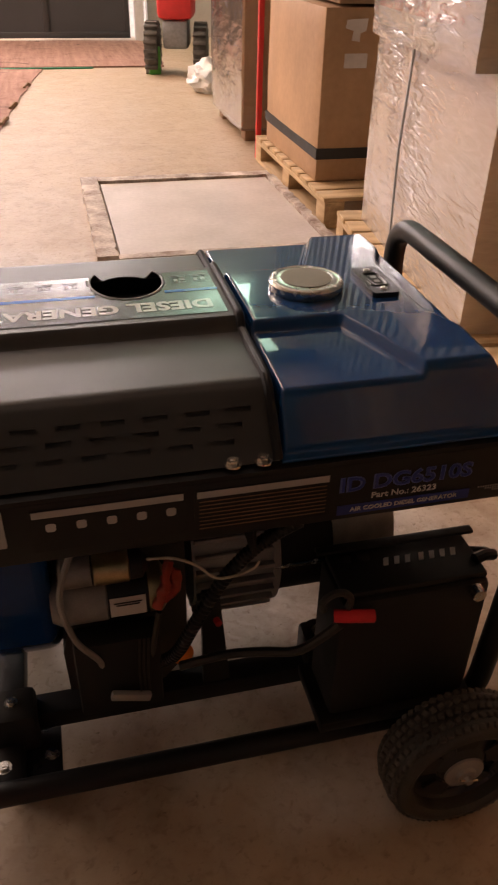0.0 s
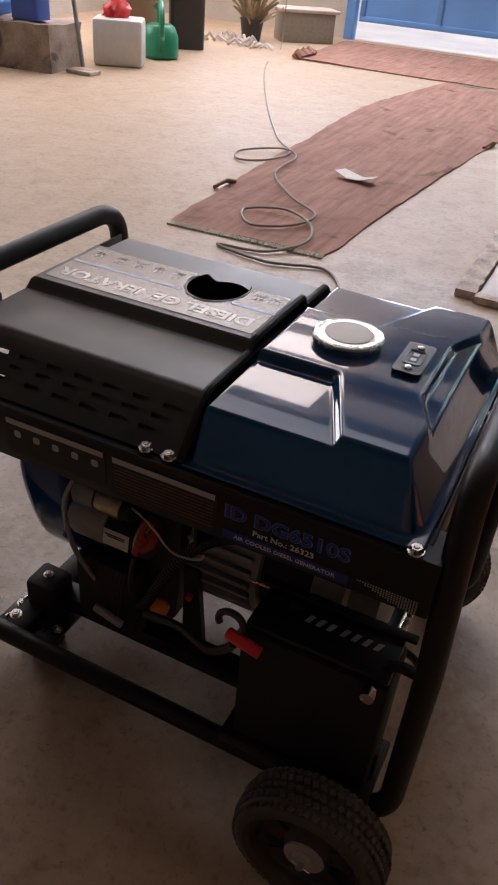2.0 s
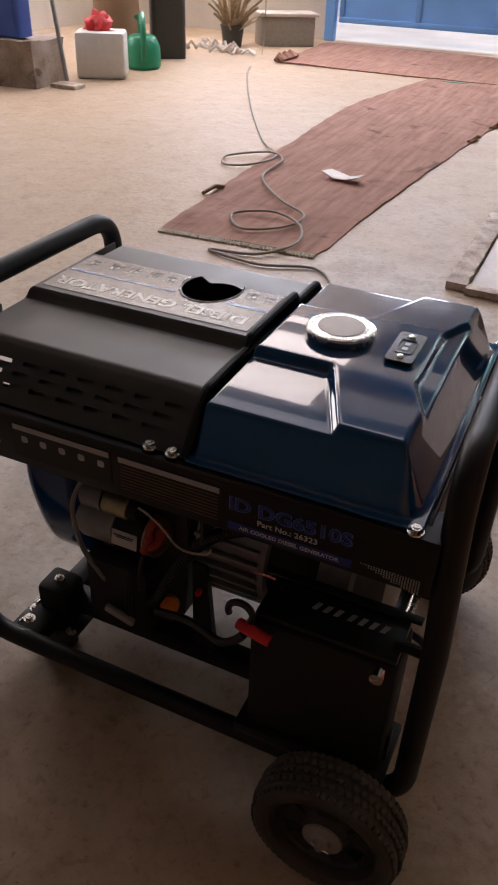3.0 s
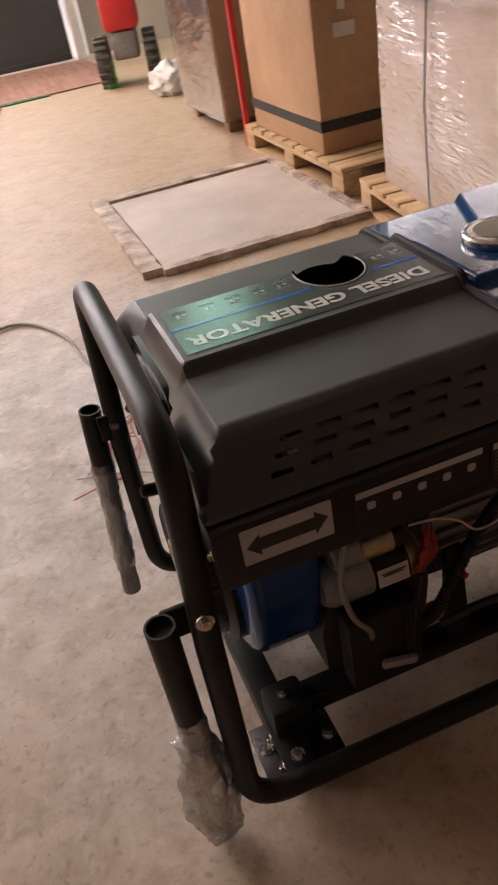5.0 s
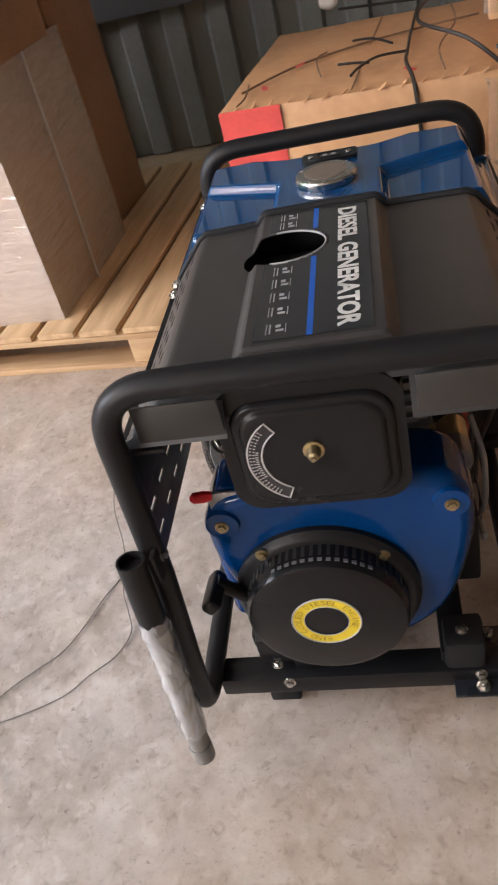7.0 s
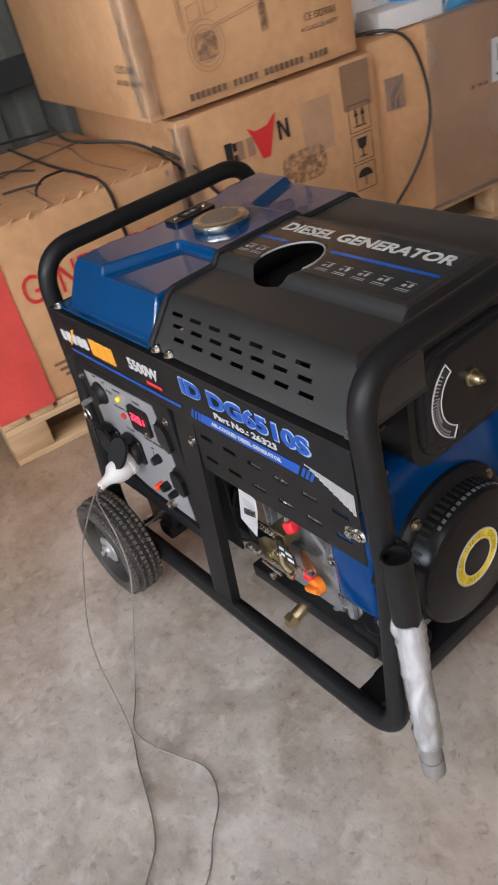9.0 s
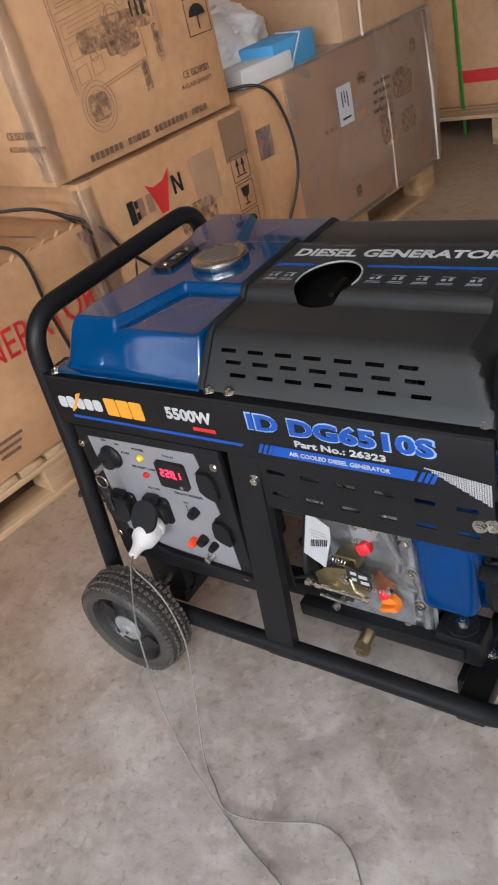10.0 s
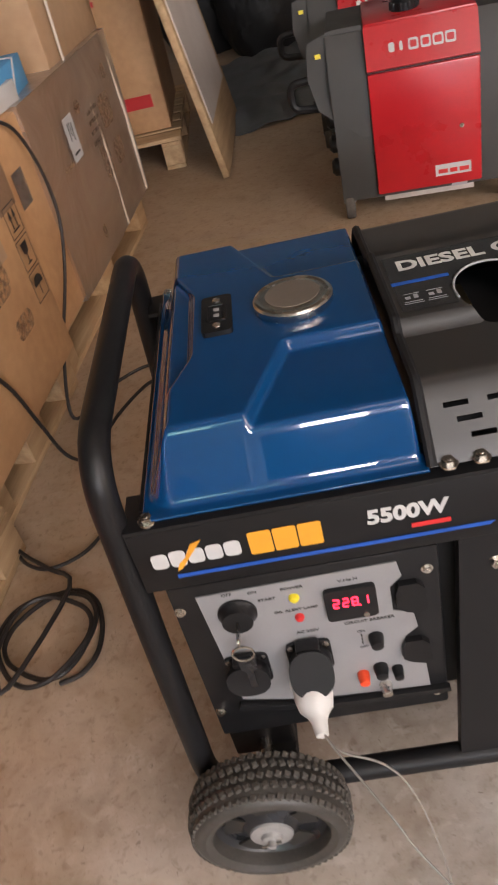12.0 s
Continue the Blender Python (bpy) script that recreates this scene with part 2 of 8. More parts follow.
M = dict(
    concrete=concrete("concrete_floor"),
    black=mat("black_powder_coat", (0.011, 0.011, 0.012), 0.44, 0, 0.15, 14, 0.25, 900, dist=0.0004),
    hood=mat("charcoal_sheet_metal", (0.014, 0.014, 0.0145), 0.50, 0, 0.12, 9, 0.22, 700, dist=0.0004),
    blue=mat("blue_gloss_enamel", (0.002, 0.052, 0.172), 0.12, 0, 0.10, 6, 0.30, 22, coat=1.0, rvar=0.03, dist=0.0018),
    engineblue=mat("blue_engine_paint", (0.002, 0.040, 0.165), 0.14, 0, 0.15, 10, 0.08, 160, coat=0.4),
    rubber=mat("dusty_rubber", (0.070, 0.062, 0.054), 0.85, 0, 0.35, 14, 0.4, 260, col2=(0.135, 0.12, 0.104)),
    tyrewall=mat("worn_black_tyre_wall", (0.034, 0.032, 0.030), 0.42, 0, 0.3, 10, 0.2, 200, col2=(0.075, 0.068, 0.060)),
    blackplastic=mat("black_plastic", (0.012, 0.012, 0.013), 0.38, 0, 0.15, 30, 0.1, 500),
    matt=mat("matt_black", (0.014, 0.014, 0.015), 0.62, 0, 0.2, 30, 0.2, 500),
    chrome=mat("zinc_plated_steel", (0.62, 0.60, 0.56), 0.25, 1, 0.12, 60, 0.1, 500),
    capsteel=mat("brushed_cap_steel", (0.27, 0.225, 0.185), 0.5, 0.5, 0.12, 40, 0.15, 400),
    alu=mat("cast_aluminium", (0.27, 0.27, 0.27), 0.40, 0.5, 0.3, 40, 0.5, 300, col2=(0.44, 0.44, 0.44)),
    alugrey=mat("grey_cast_housing", (0.26, 0.26, 0.26), 0.45, 0.35, 0.2, 40, 0.3, 400),
    brass=mat("yellow_passivated_steel", (0.44, 0.37, 0.22), 0.36, 1, 0.2, 50, 0.1, 400),
    copper=mat("copper", (0.50, 0.24, 0.13), 0.35, 1, 0.2, 50, 0.1, 400),
    orange=mat("orange_plastic", (0.80, 0.22, 0.02), 0.4, 0, 0.1, 30, 0.05, 300),
    vermilion=mat("vermilion_plastic", (0.85, 0.075, 0.02), 0.4, 0, 0.1, 30, 0.05, 300),
    redcap=mat("red_rubber_cap", (0.70, 0.02, 0.03), 0.45, 0, 0.12, 30, 0.05, 300),
    plate=mat("silver_grey_panel", (0.31, 0.31, 0.32), 0.42, 0.2, 0.06, 20, 0.05, 600),
    white=mat("white_plastic", (0.66, 0.65, 0.63), 0.4, 0, 0.06, 20, 0.05, 200),
    ink=mat("white_print", (0.56, 0.56, 0.56), 0.5, 0, 0.04, 20, 0.0, 200),
    greyink=mat("pale_grey_print", (0.38, 0.38, 0.39), 0.5, 0, 0.06, 20, 0.0, 200),
    orangeink=mat("orange_print", (0.80, 0.36, 0.03), 0.5, 0, 0.05, 20, 0.0, 200),
    blueink=mat("blue_print", (0.014, 0.085, 0.42), 0.4, 0, 0.05, 20, 0.0, 200),
    lightblueink=mat("light_blue_print", (0.36, 0.50, 0.76), 0.4, 0, 0.05, 20, 0.0, 200),
    # darker copies of the two blue inks, for the shaded battery side
    shadeblueink=mat("shaded_blue_print", (0.012, 0.030, 0.22), 0.4, 0, 0.05, 20, 0.0, 200),
    shadelightblueink=mat("shaded_light_blue_print", (0.09, 0.13, 0.38), 0.4, 0, 0.05, 20, 0.0, 200),
    boot=mat("dull_red_rubber", (0.30, 0.030, 0.018), 0.5, 0, 0.3, 40, 0.2, 200),
    redink=mat("red_print", (0.62, 0.03, 0.03), 0.5, 0, 0.08, 20, 0.0, 200),
    blackink=mat("black_print", (0.02, 0.018, 0.016), 0.6, 0, 0.1, 20, 0.0, 200),
    brownink=mat("faded_brown_print", (0.17, 0.10, 0.06), 0.8, 0, 0.3, 30, 0.0, 200),
    ochre=mat("ochre_print", (0.42, 0.30, 0.03), 0.4, 0, 0.08, 20, 0.0, 200),
    yellow=mat("yellow_sticker", (0.82, 0.66, 0.03), 0.4, 0, 0.08, 20, 0.0, 200),
    labelgloss=mat("glossy_dark_label", (0.030, 0.030, 0.032), 0.16, 0, 0.1, 20, 0.02, 200, coat=1.0),
    labelwhite=mat("white_laminated_print", (0.70, 0.69, 0.67), 0.16, 0, 0.1, 20, 0.02, 200, coat=1.0),
    labelblue=mat("blue_laminated_print", (0.020, 0.11, 0.50), 0.16, 0, 0.1, 20, 0.02, 200, coat=1.0),
    labelgrey=mat("grey_laminated_print", (0.36, 0.36, 0.37), 0.16, 0, 0.1, 20, 0.02, 200, coat=1.0),
    redcard=mat("washed_red_print", (0.66, 0.075, 0.060), 0.6, 0, 0.15, 8, 0.05, 100),
    card=mat("brown_cardboard", (0.56, 0.302, 0.134), 0.66, 0, 0.16, 2.2, 0.3, 34, col2=(0.70, 0.415, 0.204), coat=0.35, dist=0.003),
    cardmid=mat("reddish_brown_cardboard", (0.40, 0.225, 0.115), 0.7, 0, 0.16, 2.6, 0.3, 34, col2=(0.50, 0.30, 0.165), dist=0.003),
    carddark=mat("dark_brown_cardboard", (0.27, 0.155, 0.085), 0.75, 0, 0.16, 3.0, 0.22, 90, col2=(0.34, 0.205, 0.12)),
    cardgrey=mat("greyish_film_wrapped_cardboard", (0.45, 0.27, 0.145), 0.34, 0, 0.16, 3.0, 0.3, 30, col2=(0.56, 0.37, 0.22)),
    wood=grained("pale_pine", (0.50, 0.32, 0.155), (0.66, 0.465, 0.265), 0),
    woodu=grained("pale_pine_lengthwise", (0.48, 0.30, 0.148), (0.64, 0.45, 0.255), 1),
    film=film("stretch_film", (0.95, 0.83, 0.72), 0.50, 9.0, (1, 1, 5.0), 0.12),
    thinfilm=film("thin_clear_film", (0.86, 0.80, 0.74), 0.93, 9.0, (1, 1, 3)),
    fadedink=mat("faded_print", (0.30, 0.18, 0.11), 0.8, 0, 0.3, 30, 0.0, 200),
    bag=film("thin_plastic_bag", (0.98, 0.98, 0.98), 0.62, 45.0, (1, 1, 0.5), 0.16, 0.95, 0.16),
    sleeve=film("white_plastic_sleeve", (0.90, 0.92, 0.95), 0.60, 22.0, (1, 1, 0.4), 0.12, 0.6, 0.05),
    rug=stained(grained("red_brown_carpet", (0.31, 0.150, 0.108), (0.43, 0.240, 0.185), 1, 9.0, 0.95)),
    paper=mat("white_paper_tag", (0.50, 0.50, 0.50), 0.6, 0, 0.08, 30, 0.05, 200),
    cream=mat("cream_strap", (0.62, 0.54, 0.44), 0.45, 0, 0.1, 20, 0.05, 200),
    tarp=mat("dusty_blue_grey_tarpaulin", (0.085, 0.095, 0.105), 0.5, 0, 0.25, 6, 0.3, 60, col2=(0.15, 0.16, 0.17)),
    tape=film("clear_packing_tape", (0.92, 0.80, 0.66), 0.86, 40.0, (1, 1, 0.5), 0.16, 0.5, -0.03),
    haze=film("hazy_wrapping_film", (0.66, 0.51, 0.40), 0.74, 3.0, (1, 1, 1), 0.30, 0.35, 0.0),
    rimgrey=mat("black_gloss_rim", (0.016, 0.017, 0.020), 0.28, 0, 0.2, 20, 0.1, 200),
    zinc=mat("dull_zinc_disc", (0.40, 0.40, 0.40), 0.4, 0.5, 0.15, 30, 0.1, 300),
    gripgrey=mat("worn_grey_rubber", (0.21, 0.20, 0.19), 0.6, 0, 0.2, 20, 0.2, 200),
    fringe=mat("pale_fringe", (0.55, 0.50, 0.42), 0.9, 0, 0.2, 40, 0.3, 300),
    wall=mat("dark_corrugated_sheet", (0.21, 0.222, 0.21), 0.55, 0.2, 0.2, 2, 0.1, 60),
    plaster=mat("whitewashed_wall", (0.55, 0.50, 0.44), 0.85, 0, 0.15, 1.5, 0.3, 40),
    gateblue=mat("blue_gate_paint", (0.14, 0.32, 0.68), 0.5, 0, 0.12, 2, 0.1, 60),
    gategrey=mat("grey_gate_paint", (0.06, 0.062, 0.065), 0.5, 0, 0.12, 2, 0.1, 60),
    rust=mat("rusty_worn_steel", (0.27, 0.16, 0.11), 0.75, 0.1, 0.3, 11, 0.4, 90, col2=(0.78, 0.70, 0.62)),
    sheet=mat("dusty_white_sheet", (0.54, 0.47, 0.42), 0.5, 0, 0.12, 3, 0.1, 50, col2=(0.68, 0.61, 0.56)),
    stone=stained(mat("rough_brown_concrete", (0.25, 0.185, 0.145), 0.9, 0, 0.25, 6, 0.6, 60, col2=(0.42, 0.34, 0.28), dist=0.006)),
    skylight=mat("translucent_roof_panel", (0.62, 0.60, 0.55), 0.4, 0, 0.1, 3, 0.1, 60),
    green=mat("green_plastic", (0.01, 0.20, 0.10), 0.4, 0, 0.12, 10, 0.05, 100),
    strapgreen=mat("green_strap", (0.05, 0.30, 0.04), 0.4, 0, 0.12, 10, 0.05, 100),
    red=mat("red_gloss_panel", (0.50, 0.012, 0.018), 0.3, 0, 0.1, 6, 0.05, 100, coat=0.3),
    darkgrey=mat("dark_grey_plastic", (0.042, 0.040, 0.036), 0.55, 0, 0.15, 10, 0.2, 300),
    paleblue=mat("light_blue_carton", (0.10, 0.36, 0.66), 0.6, 0, 0.1, 10, 0.05, 100),
    whitecloth=mat("white_plastic_bag", (0.74, 0.72, 0.70), 0.5, 0, 0.08, 10, 0.2, 60),
    bluetarp=mat("blue_plastic", (0.04, 0.09, 0.35), 0.45, 0, 0.1, 10, 0.05, 100),
    cable=mat("black_cable", (0.02, 0.017, 0.015), 0.5, 0, 0.2, 30, 0.1, 300),
    darkflex=mat("dull_grey_flex", (0.24, 0.22, 0.20), 0.5, 0, 0.2, 30, 0.1, 300),
    greycable=mat("grey_cable", (0.30, 0.27, 0.23), 0.5, 0, 0.15, 30, 0.1, 300),
    dry=mat("dry_brush", (0.30, 0.22, 0.13), 0.9, 0, 0.3, 30, 0.2, 300),
    drum=mat("gloss_black_pressed_steel", (0.012, 0.012, 0.013), 0.26, 0, 0.06, 8, 0.02, 300, coat=0.0, rvar=0.04),
    roof=mat("pale_tan_roof_sheet", (0.60, 0.53, 0.46), 0.6, 0, 0.15, 2, 0.1, 60),
)
M["card"].node_tree.nodes["Principled BSDF"].inputs["Coat Roughness"].default_value = 0.26
M["labelgloss"].node_tree.nodes["Principled BSDF"].inputs["Coat Roughness"].default_value = 0.24
M["blue"].node_tree.nodes["Principled BSDF"].inputs["Coat Roughness"].default_value = 0.025
M["hood"].node_tree.nodes["Principled BSDF"].inputs["Specular IOR Level"].default_value = 1.0
for k_ in ("blue", "engineblue"):
    M[k_].node_tree.nodes["Principled BSDF"].inputs["Specular IOR Level"].default_value = 0.1
for k_ in ("labelwhite", "labelblue", "labelgrey"):
    M[k_].node_tree.nodes["Principled BSDF"].inputs["Coat Roughness"].default_value = 0.24
for k_ in ("labelgloss", "labelwhite", "labelblue", "labelgrey"):
    M[k_].node_tree.nodes["Principled BSDF"].inputs["Coat Weight"].default_value = 0.6
    M[k_].node_tree.nodes["Principled BSDF"].inputs["Specular IOR Level"].default_value = 0.2
for k_ in ("matt", "blackplastic", "drum", "black"):
    M[k_].node_tree.nodes["Principled BSDF"].inputs["Specular IOR Level"].default_value = 0.28
for k_, tint_ in (("worndark", (0.12, 0.075, 0.05)), ("wornbrown", (0.30, 0.175, 0.10))):
    M[k_] = worn_print("rubbed_%s_print" % k_, tint_)
hp = M["hood"].node_tree.nodes["Principled BSDF"]
hp.inputs["Sheen Weight"].default_value, hp.inputs["Sheen Roughness"].default_value = 0.12, 0.35
hp.inputs["Sheen Tint"].default_value = (0.95, 0.74, 0.56, 1)
M["led"] = glow("red_digits", (1.0, 0.02, 0.05), 3.0)


# ---- mesh helpers ----
def mesh_of(bm, name, smooth=0.6):
    bmesh.ops.recalc_face_normals(bm, faces=bm.faces)
    me = bpy.data.meshes.new(name)
    bm.to_mesh(me)
    bm.free()
    if smooth:
        for p in me.polygons:
            p.use_smooth = True
        me.set_sharp_from_angle(angle=smooth)
    return me


def islands(bm):
    """The loose pieces of a mesh, each in a bmesh of its own, where there are a few of them."""
    bm.verts.ensure_lookup_table()
    seen, groups = set(), []
    for v in bm.verts:
        if v.index in seen:
            continue
        stack, got = [v], []
        seen.add(v.index)
        while stack:
            q = stack.pop()
            got.append(q)
            for e in q.link_edges:
                o = e.other_vert(q)
                if o.index not in seen:
                    seen.add(o.index)
                    stack.append(o)
        groups.append(got)
    if not 1 < len(groups) < 20:
        return [bm]
    out = []
    for got in groups:
        own = bmesh.new()
        m = {q: own.verts.new(q.co) for q in got}
        for f in {f for q in got for f in q.link_faces}:
            own.faces.new([m[q] for q in f.verts])
        out.append(own)
    bm.free()
    return out


def part(name, bm, material, parent, label="", smooth=0.6):
    if name in ("printing", "pictogram", "stripe") and isinstance(bm, bmesh.types.BMesh):
        bm.verts.index_update()
        *rest, bm = islands(bm)
        if not rest and len(bm.faces) > 110:
            ob = part("fine_print", bm, material, parent, label, smooth)
            return tagged(ob, kind="stuff")
        for own in rest:
            part(name, own, material, parent, label, smooth)
    ob = new(name, mesh_of(bm, name, smooth) if isinstance(bm, bmesh.types.BMesh) else bm)
    ob.data.materials.append(M[material] if isinstance(material, str) else material)
    ob.parent = parent
    return tagged(ob, label)


def thing(name, label, category, at=None, group="", kind=""):
    ob = new(name)
    ob.empty_display_size = 0.05
    if at is not None:
        ob.matrix_world = at
    return tagged(ob, label, category, group, kind)


def block(sx, sy, sz, at=(0, 0, 0), bevel=0.0, turn=None, bm=None, seg=2):
    """A box with its base centre at `at`."""
    own = bmesh.new()
    bmesh.ops.create_cube(own, size=1, matrix=Matrix.Diagonal((sx, sy, sz, 1)))
    if bevel:
        bmesh.ops.bevel(own, geom=own.edges[:], offset=bevel, segments=seg, affect="EDGES", profile=0.5)
    m = Matrix.Translation(at) @ (turn.to_4x4() if turn else Matrix()) @ Matrix.Translation((0, 0, sz / 2))
    bmesh.ops.transform(own, matrix=m, verts=own.verts)
    return join(bm, own)


def join(bm, own):
    if bm is None:
        return own
    me = bpy.data.meshes.new("tmp")
    own.to_mesh(me)
    own.free()
    bm.from_mesh(me)
    bpy.data.meshes.remove(me)
    return bm


def span(x0, x1, y0, y1, z0, z1, bevel=0.0, bm=None, seg=2):
    return block(x1 - x0, y1 - y0, z1 - z0, ((x0 + x1) / 2, (y0 + y1) / 2, z0), bevel, None, bm, seg)


def fillet(pts, r, n=6, closed=False):
    pts = [Vector(p) for p in pts]
    out = []
    for i, p in enumerate(pts):
        if not closed and i in (0, len(pts) - 1):
            out.append(p)
            continue
        a, b = pts[i - 1], pts[(i + 1) % len(pts)]
        u, v = (a - p), (b - p)
        k = min(r, u.length * 0.49, v.length * 0.49)
        u.normalize(), v.normalize()
        for j in range(n + 1):
            s = j / n
            out.append((p + u * k) * (1 - s) ** 2 + p * 2 * s * (1 - s) + (p + v * k) * s ** 2)
    return out


def smooth_line(pts, n=8):
    """A Catmull-Rom line through the points."""
    pts = [Vector(p) for p in pts]
    out = []
    for i in range(len(pts) - 1):
        p0, p1, p2, p3 = pts[max(i - 1, 0)], pts[i], pts[i + 1], pts[min(i + 2, len(pts) - 1)]
        for j in range(n):
            s = j / n
            out.append(0.5 * (2 * p1 + (p2 - p0) * s + (2 * p0 - 5 * p1 + 4 * p2 - p3) * s * s + (3 * p1 - p0 - 3 * p2 + p3) * s ** 3))
    out.append(pts[-1])
    return out


def tube(pts, r, n=12, bm=None, closed=False, radii=None, flat=1.0):
    """A round bar along the points."""
    own = bmesh.new()
    pts = [Vector(p) for p in pts]
    rings, side = [], None
    m = len(pts)
    for i, p in enumerate(pts):
        a = pts[i - 1] if (i or closed) else p
        b = pts[(i + 1) % m] if (i < m - 1 or closed) else p
        d = (b - a).normalized()
        if side is None:
            side = d.orthogonal().normalized()
        side = (side - d * side.dot(d))
        side = side.normalized() if side.length > 1e-6 else d.orthogonal().normalized()
        up = d.cross(side)
        rr = radii[i] if radii else r
        rings.append([own.verts.new(p + (side * math.cos(2 * math.pi * k / n) + up * flat * math.sin(2 * math.pi * k / n)) * rr) for k in range(n)])
    for i in range(m if closed else m - 1):
        r0, r1 = rings[i], rings[(i + 1) % m]
        for k in range(n):
            own.faces.new((r0[k], r0[(k + 1) % n], r1[(k + 1) % n], r1[k]))
    if not closed:
        own.faces.new(rings[0][::-1]), own.faces.new(rings[-1])
    return join(bm, own)


def lathe(profile, at, axis, n=32, bm=None, loop=False):
    """Turns (distance along the axis, radius) pairs round an axis."""
    own = bmesh.new()
    rot = Vector(axis).to_track_quat("Z", "Y").to_matrix().to_4x4()
    m = Matrix.Translation(at) @ rot
    rings = []
    for h, r in profile:
        rings.append([own.verts.new(m @ Vector((r * math.cos(2 * math.pi * k / n), r * math.sin(2 * math.pi * k / n), h))) for k in range(n)])
    for a, b in zip(rings, rings[1:] + rings[:1] if loop else rings[1:]):
        for k in range(n):
            own.faces.new((a[k], a[(k + 1) % n], b[(k + 1) % n], b[k]))
    if not loop:
        own.faces.new(rings[0][::-1]), own.faces.new(rings[-1])
    return join(bm, own)


def prism(outline, h, m, bevel=0.0, bm=None, seg=2):
    """A flat outline (x, y) drawn up by h, placed by the matrix m."""
    own = bmesh.new()
    low = [own.verts.new((x, y, 0)) for x, y in outline]
    high = [own.verts.new((x, y, h)) for x, y in outline]
    own.faces.new(low[::-1]), own.faces.new(high)
    k = len(outline)
    for i in range(k):
        own.faces.new((low[i], low[(i + 1) % k], high[(i + 1) % k], high[i]))
    if bevel:
        bmesh.ops.bevel(own, geom=[e for e in own.edges if e.calc_face_angle(0) > 0.4], offset=bevel, segments=seg, affect="EDGES", profile=0.5)
    bmesh.ops.transform(own, matrix=m, verts=own.verts)
    return join(bm, own)


def rounded(w, h, r, n=4, cx=0.0, cy=0.0):
    out = []
    for sx, sy, a0 in ((1, 1, 0), (-1, 1, 90), (-1, -1, 180), (1, -1, 270)):
        for i in range(n + 1):
            a = radians(a0 + 90 * i / n)
            out.append((cx + sx * (w / 2 - r) + r * math.cos(a), cy + sy * (h / 2 - r) + r * math.sin(a)))
    return out


def axes(x, y, z, at):
    m = Matrix((x, y, z)).transposed().to_4x4()
    m.translation = at
    return m


def facing_front(x, z, y=0.262):
    """Local axes on the side with the controls: x to the reader's right, y up, z outwards."""
    return axes((-1, 0, 0), (0, 0, 1), (0, 1, 0), (x, y, z))


def facing_back(x, z, y=-0.262):
    return axes((1, 0, 0), (0, 0, 1), (0, -1, 0), (x, y, z))


def facing_end(y, z, x=-0.37):
    return axes((0, -1, 0), (0, 0, 1), (-1, 0, 0), (x, y, z))


def letters(text, w, h, m, thick=0.0006, offset=0.0, shear=0.0):
    """A mesh of the text, w wide and h high, its lower left corner at the origin of m."""
    cu = bpy.data.curves.new("letters", "FONT")
    cu.body, cu.extrude, cu.offset, cu.shear = text, 0.01, offset, shear
    cu.resolution_u = 3
    ob = bpy.data.objects.new("letters", cu)
    scene.collection.objects.link(ob)
    bpy.context.view_layer.update()
    me = bpy.data.meshes.new_from_object(ob.evaluated_get(bpy.context.evaluated_depsgraph_get()))
    bpy.data.objects.remove(ob)
    co = np.empty(len(me.vertices) * 3)
    me.vertices.foreach_get("co", co)
    co = co.reshape(-1, 3)
    lo, hi = co.min(0), co.max(0)
    s = Matrix.Diagonal((w / (hi[0] - lo[0]), h / (hi[1] - lo[1]), thick / 0.02, 1)) @ Matrix.Translation((-lo[0], -lo[1], 0.01))
    me.transform(m @ s)
    return me


def decal(w, h, m, r=0.0, t=0.0006, bm=None, cx=0.0, cy=0.0):
    """A thin sticker or printed bar, centred on the origin of m."""
    return prism(rounded(w, h, r, 4, cx, cy) if r else [(cx - w / 2, cy - h / 2), (cx + w / 2, cy - h / 2), (cx + w / 2, cy + h / 2), (cx - w / 2, cy + h / 2)], t, m, 0, bm)


def bolt(at, axis, r=0.006, bm=None):
    """A hexagon bolt on a washer."""
    bm = lathe([(0, r * 1.55), (0.0018, r * 1.5)], at, axis, 18, bm)
    rot = Vector(axis).to_track_quat("Z", "Y").to_matrix().to_4x4()
    hexa = [(r * math.cos(i * math.pi / 3), r * math.sin(i * math.pi / 3)) for i in range(6)]
    m = Matrix.Translation(at) @ rot @ Matrix.Translation((0, 0, 0.0018))
    bm = prism(hexa, r * 0.75, m, r * 0.12, bm)
    return lathe([(0, r * 0.5), (r * 0.16, r * 0.45)], Vector(at) + Vector(axis).normalized() * (0.0018 + r * 0.75), axis, 12, bm)


def slotted(xs, ys, holes, t, m):
    """A plate over the lines xs and ys with the cells listed in holes (i, j) left open."""
    own = bmesh.new()
    v = {}
    for i in range(len(xs)):
        for j in range(len(ys)):
            v[i, j] = own.verts.new((xs[i], ys[j], 0))
    for i in range(len(xs) - 1):
        for j in range(len(ys) - 1):
            if (i, j) not in holes:
                own.faces.new((v[i, j], v[i + 1, j], v[i + 1, j + 1], v[i, j + 1]))
    loose = [q for q in own.verts if not q.link_faces]
    bmesh.ops.delete(own, geom=loose, context="VERTS")
    res = bmesh.ops.extrude_face_region(own, geom=own.faces[:])
    bmesh.ops.translate(own, vec=(0, 0, t), verts=[e for e in res["geom"] if isinstance(e, bmesh.types.BMVert)])
    bmesh.ops.transform(own, matrix=m, verts=own.verts)
    return own


def ease(a, b, x):
    s = min(1, max(0, (x - a) / (b - a)))
    return s * s * (3 - 2 * s)


ROW = 8.0


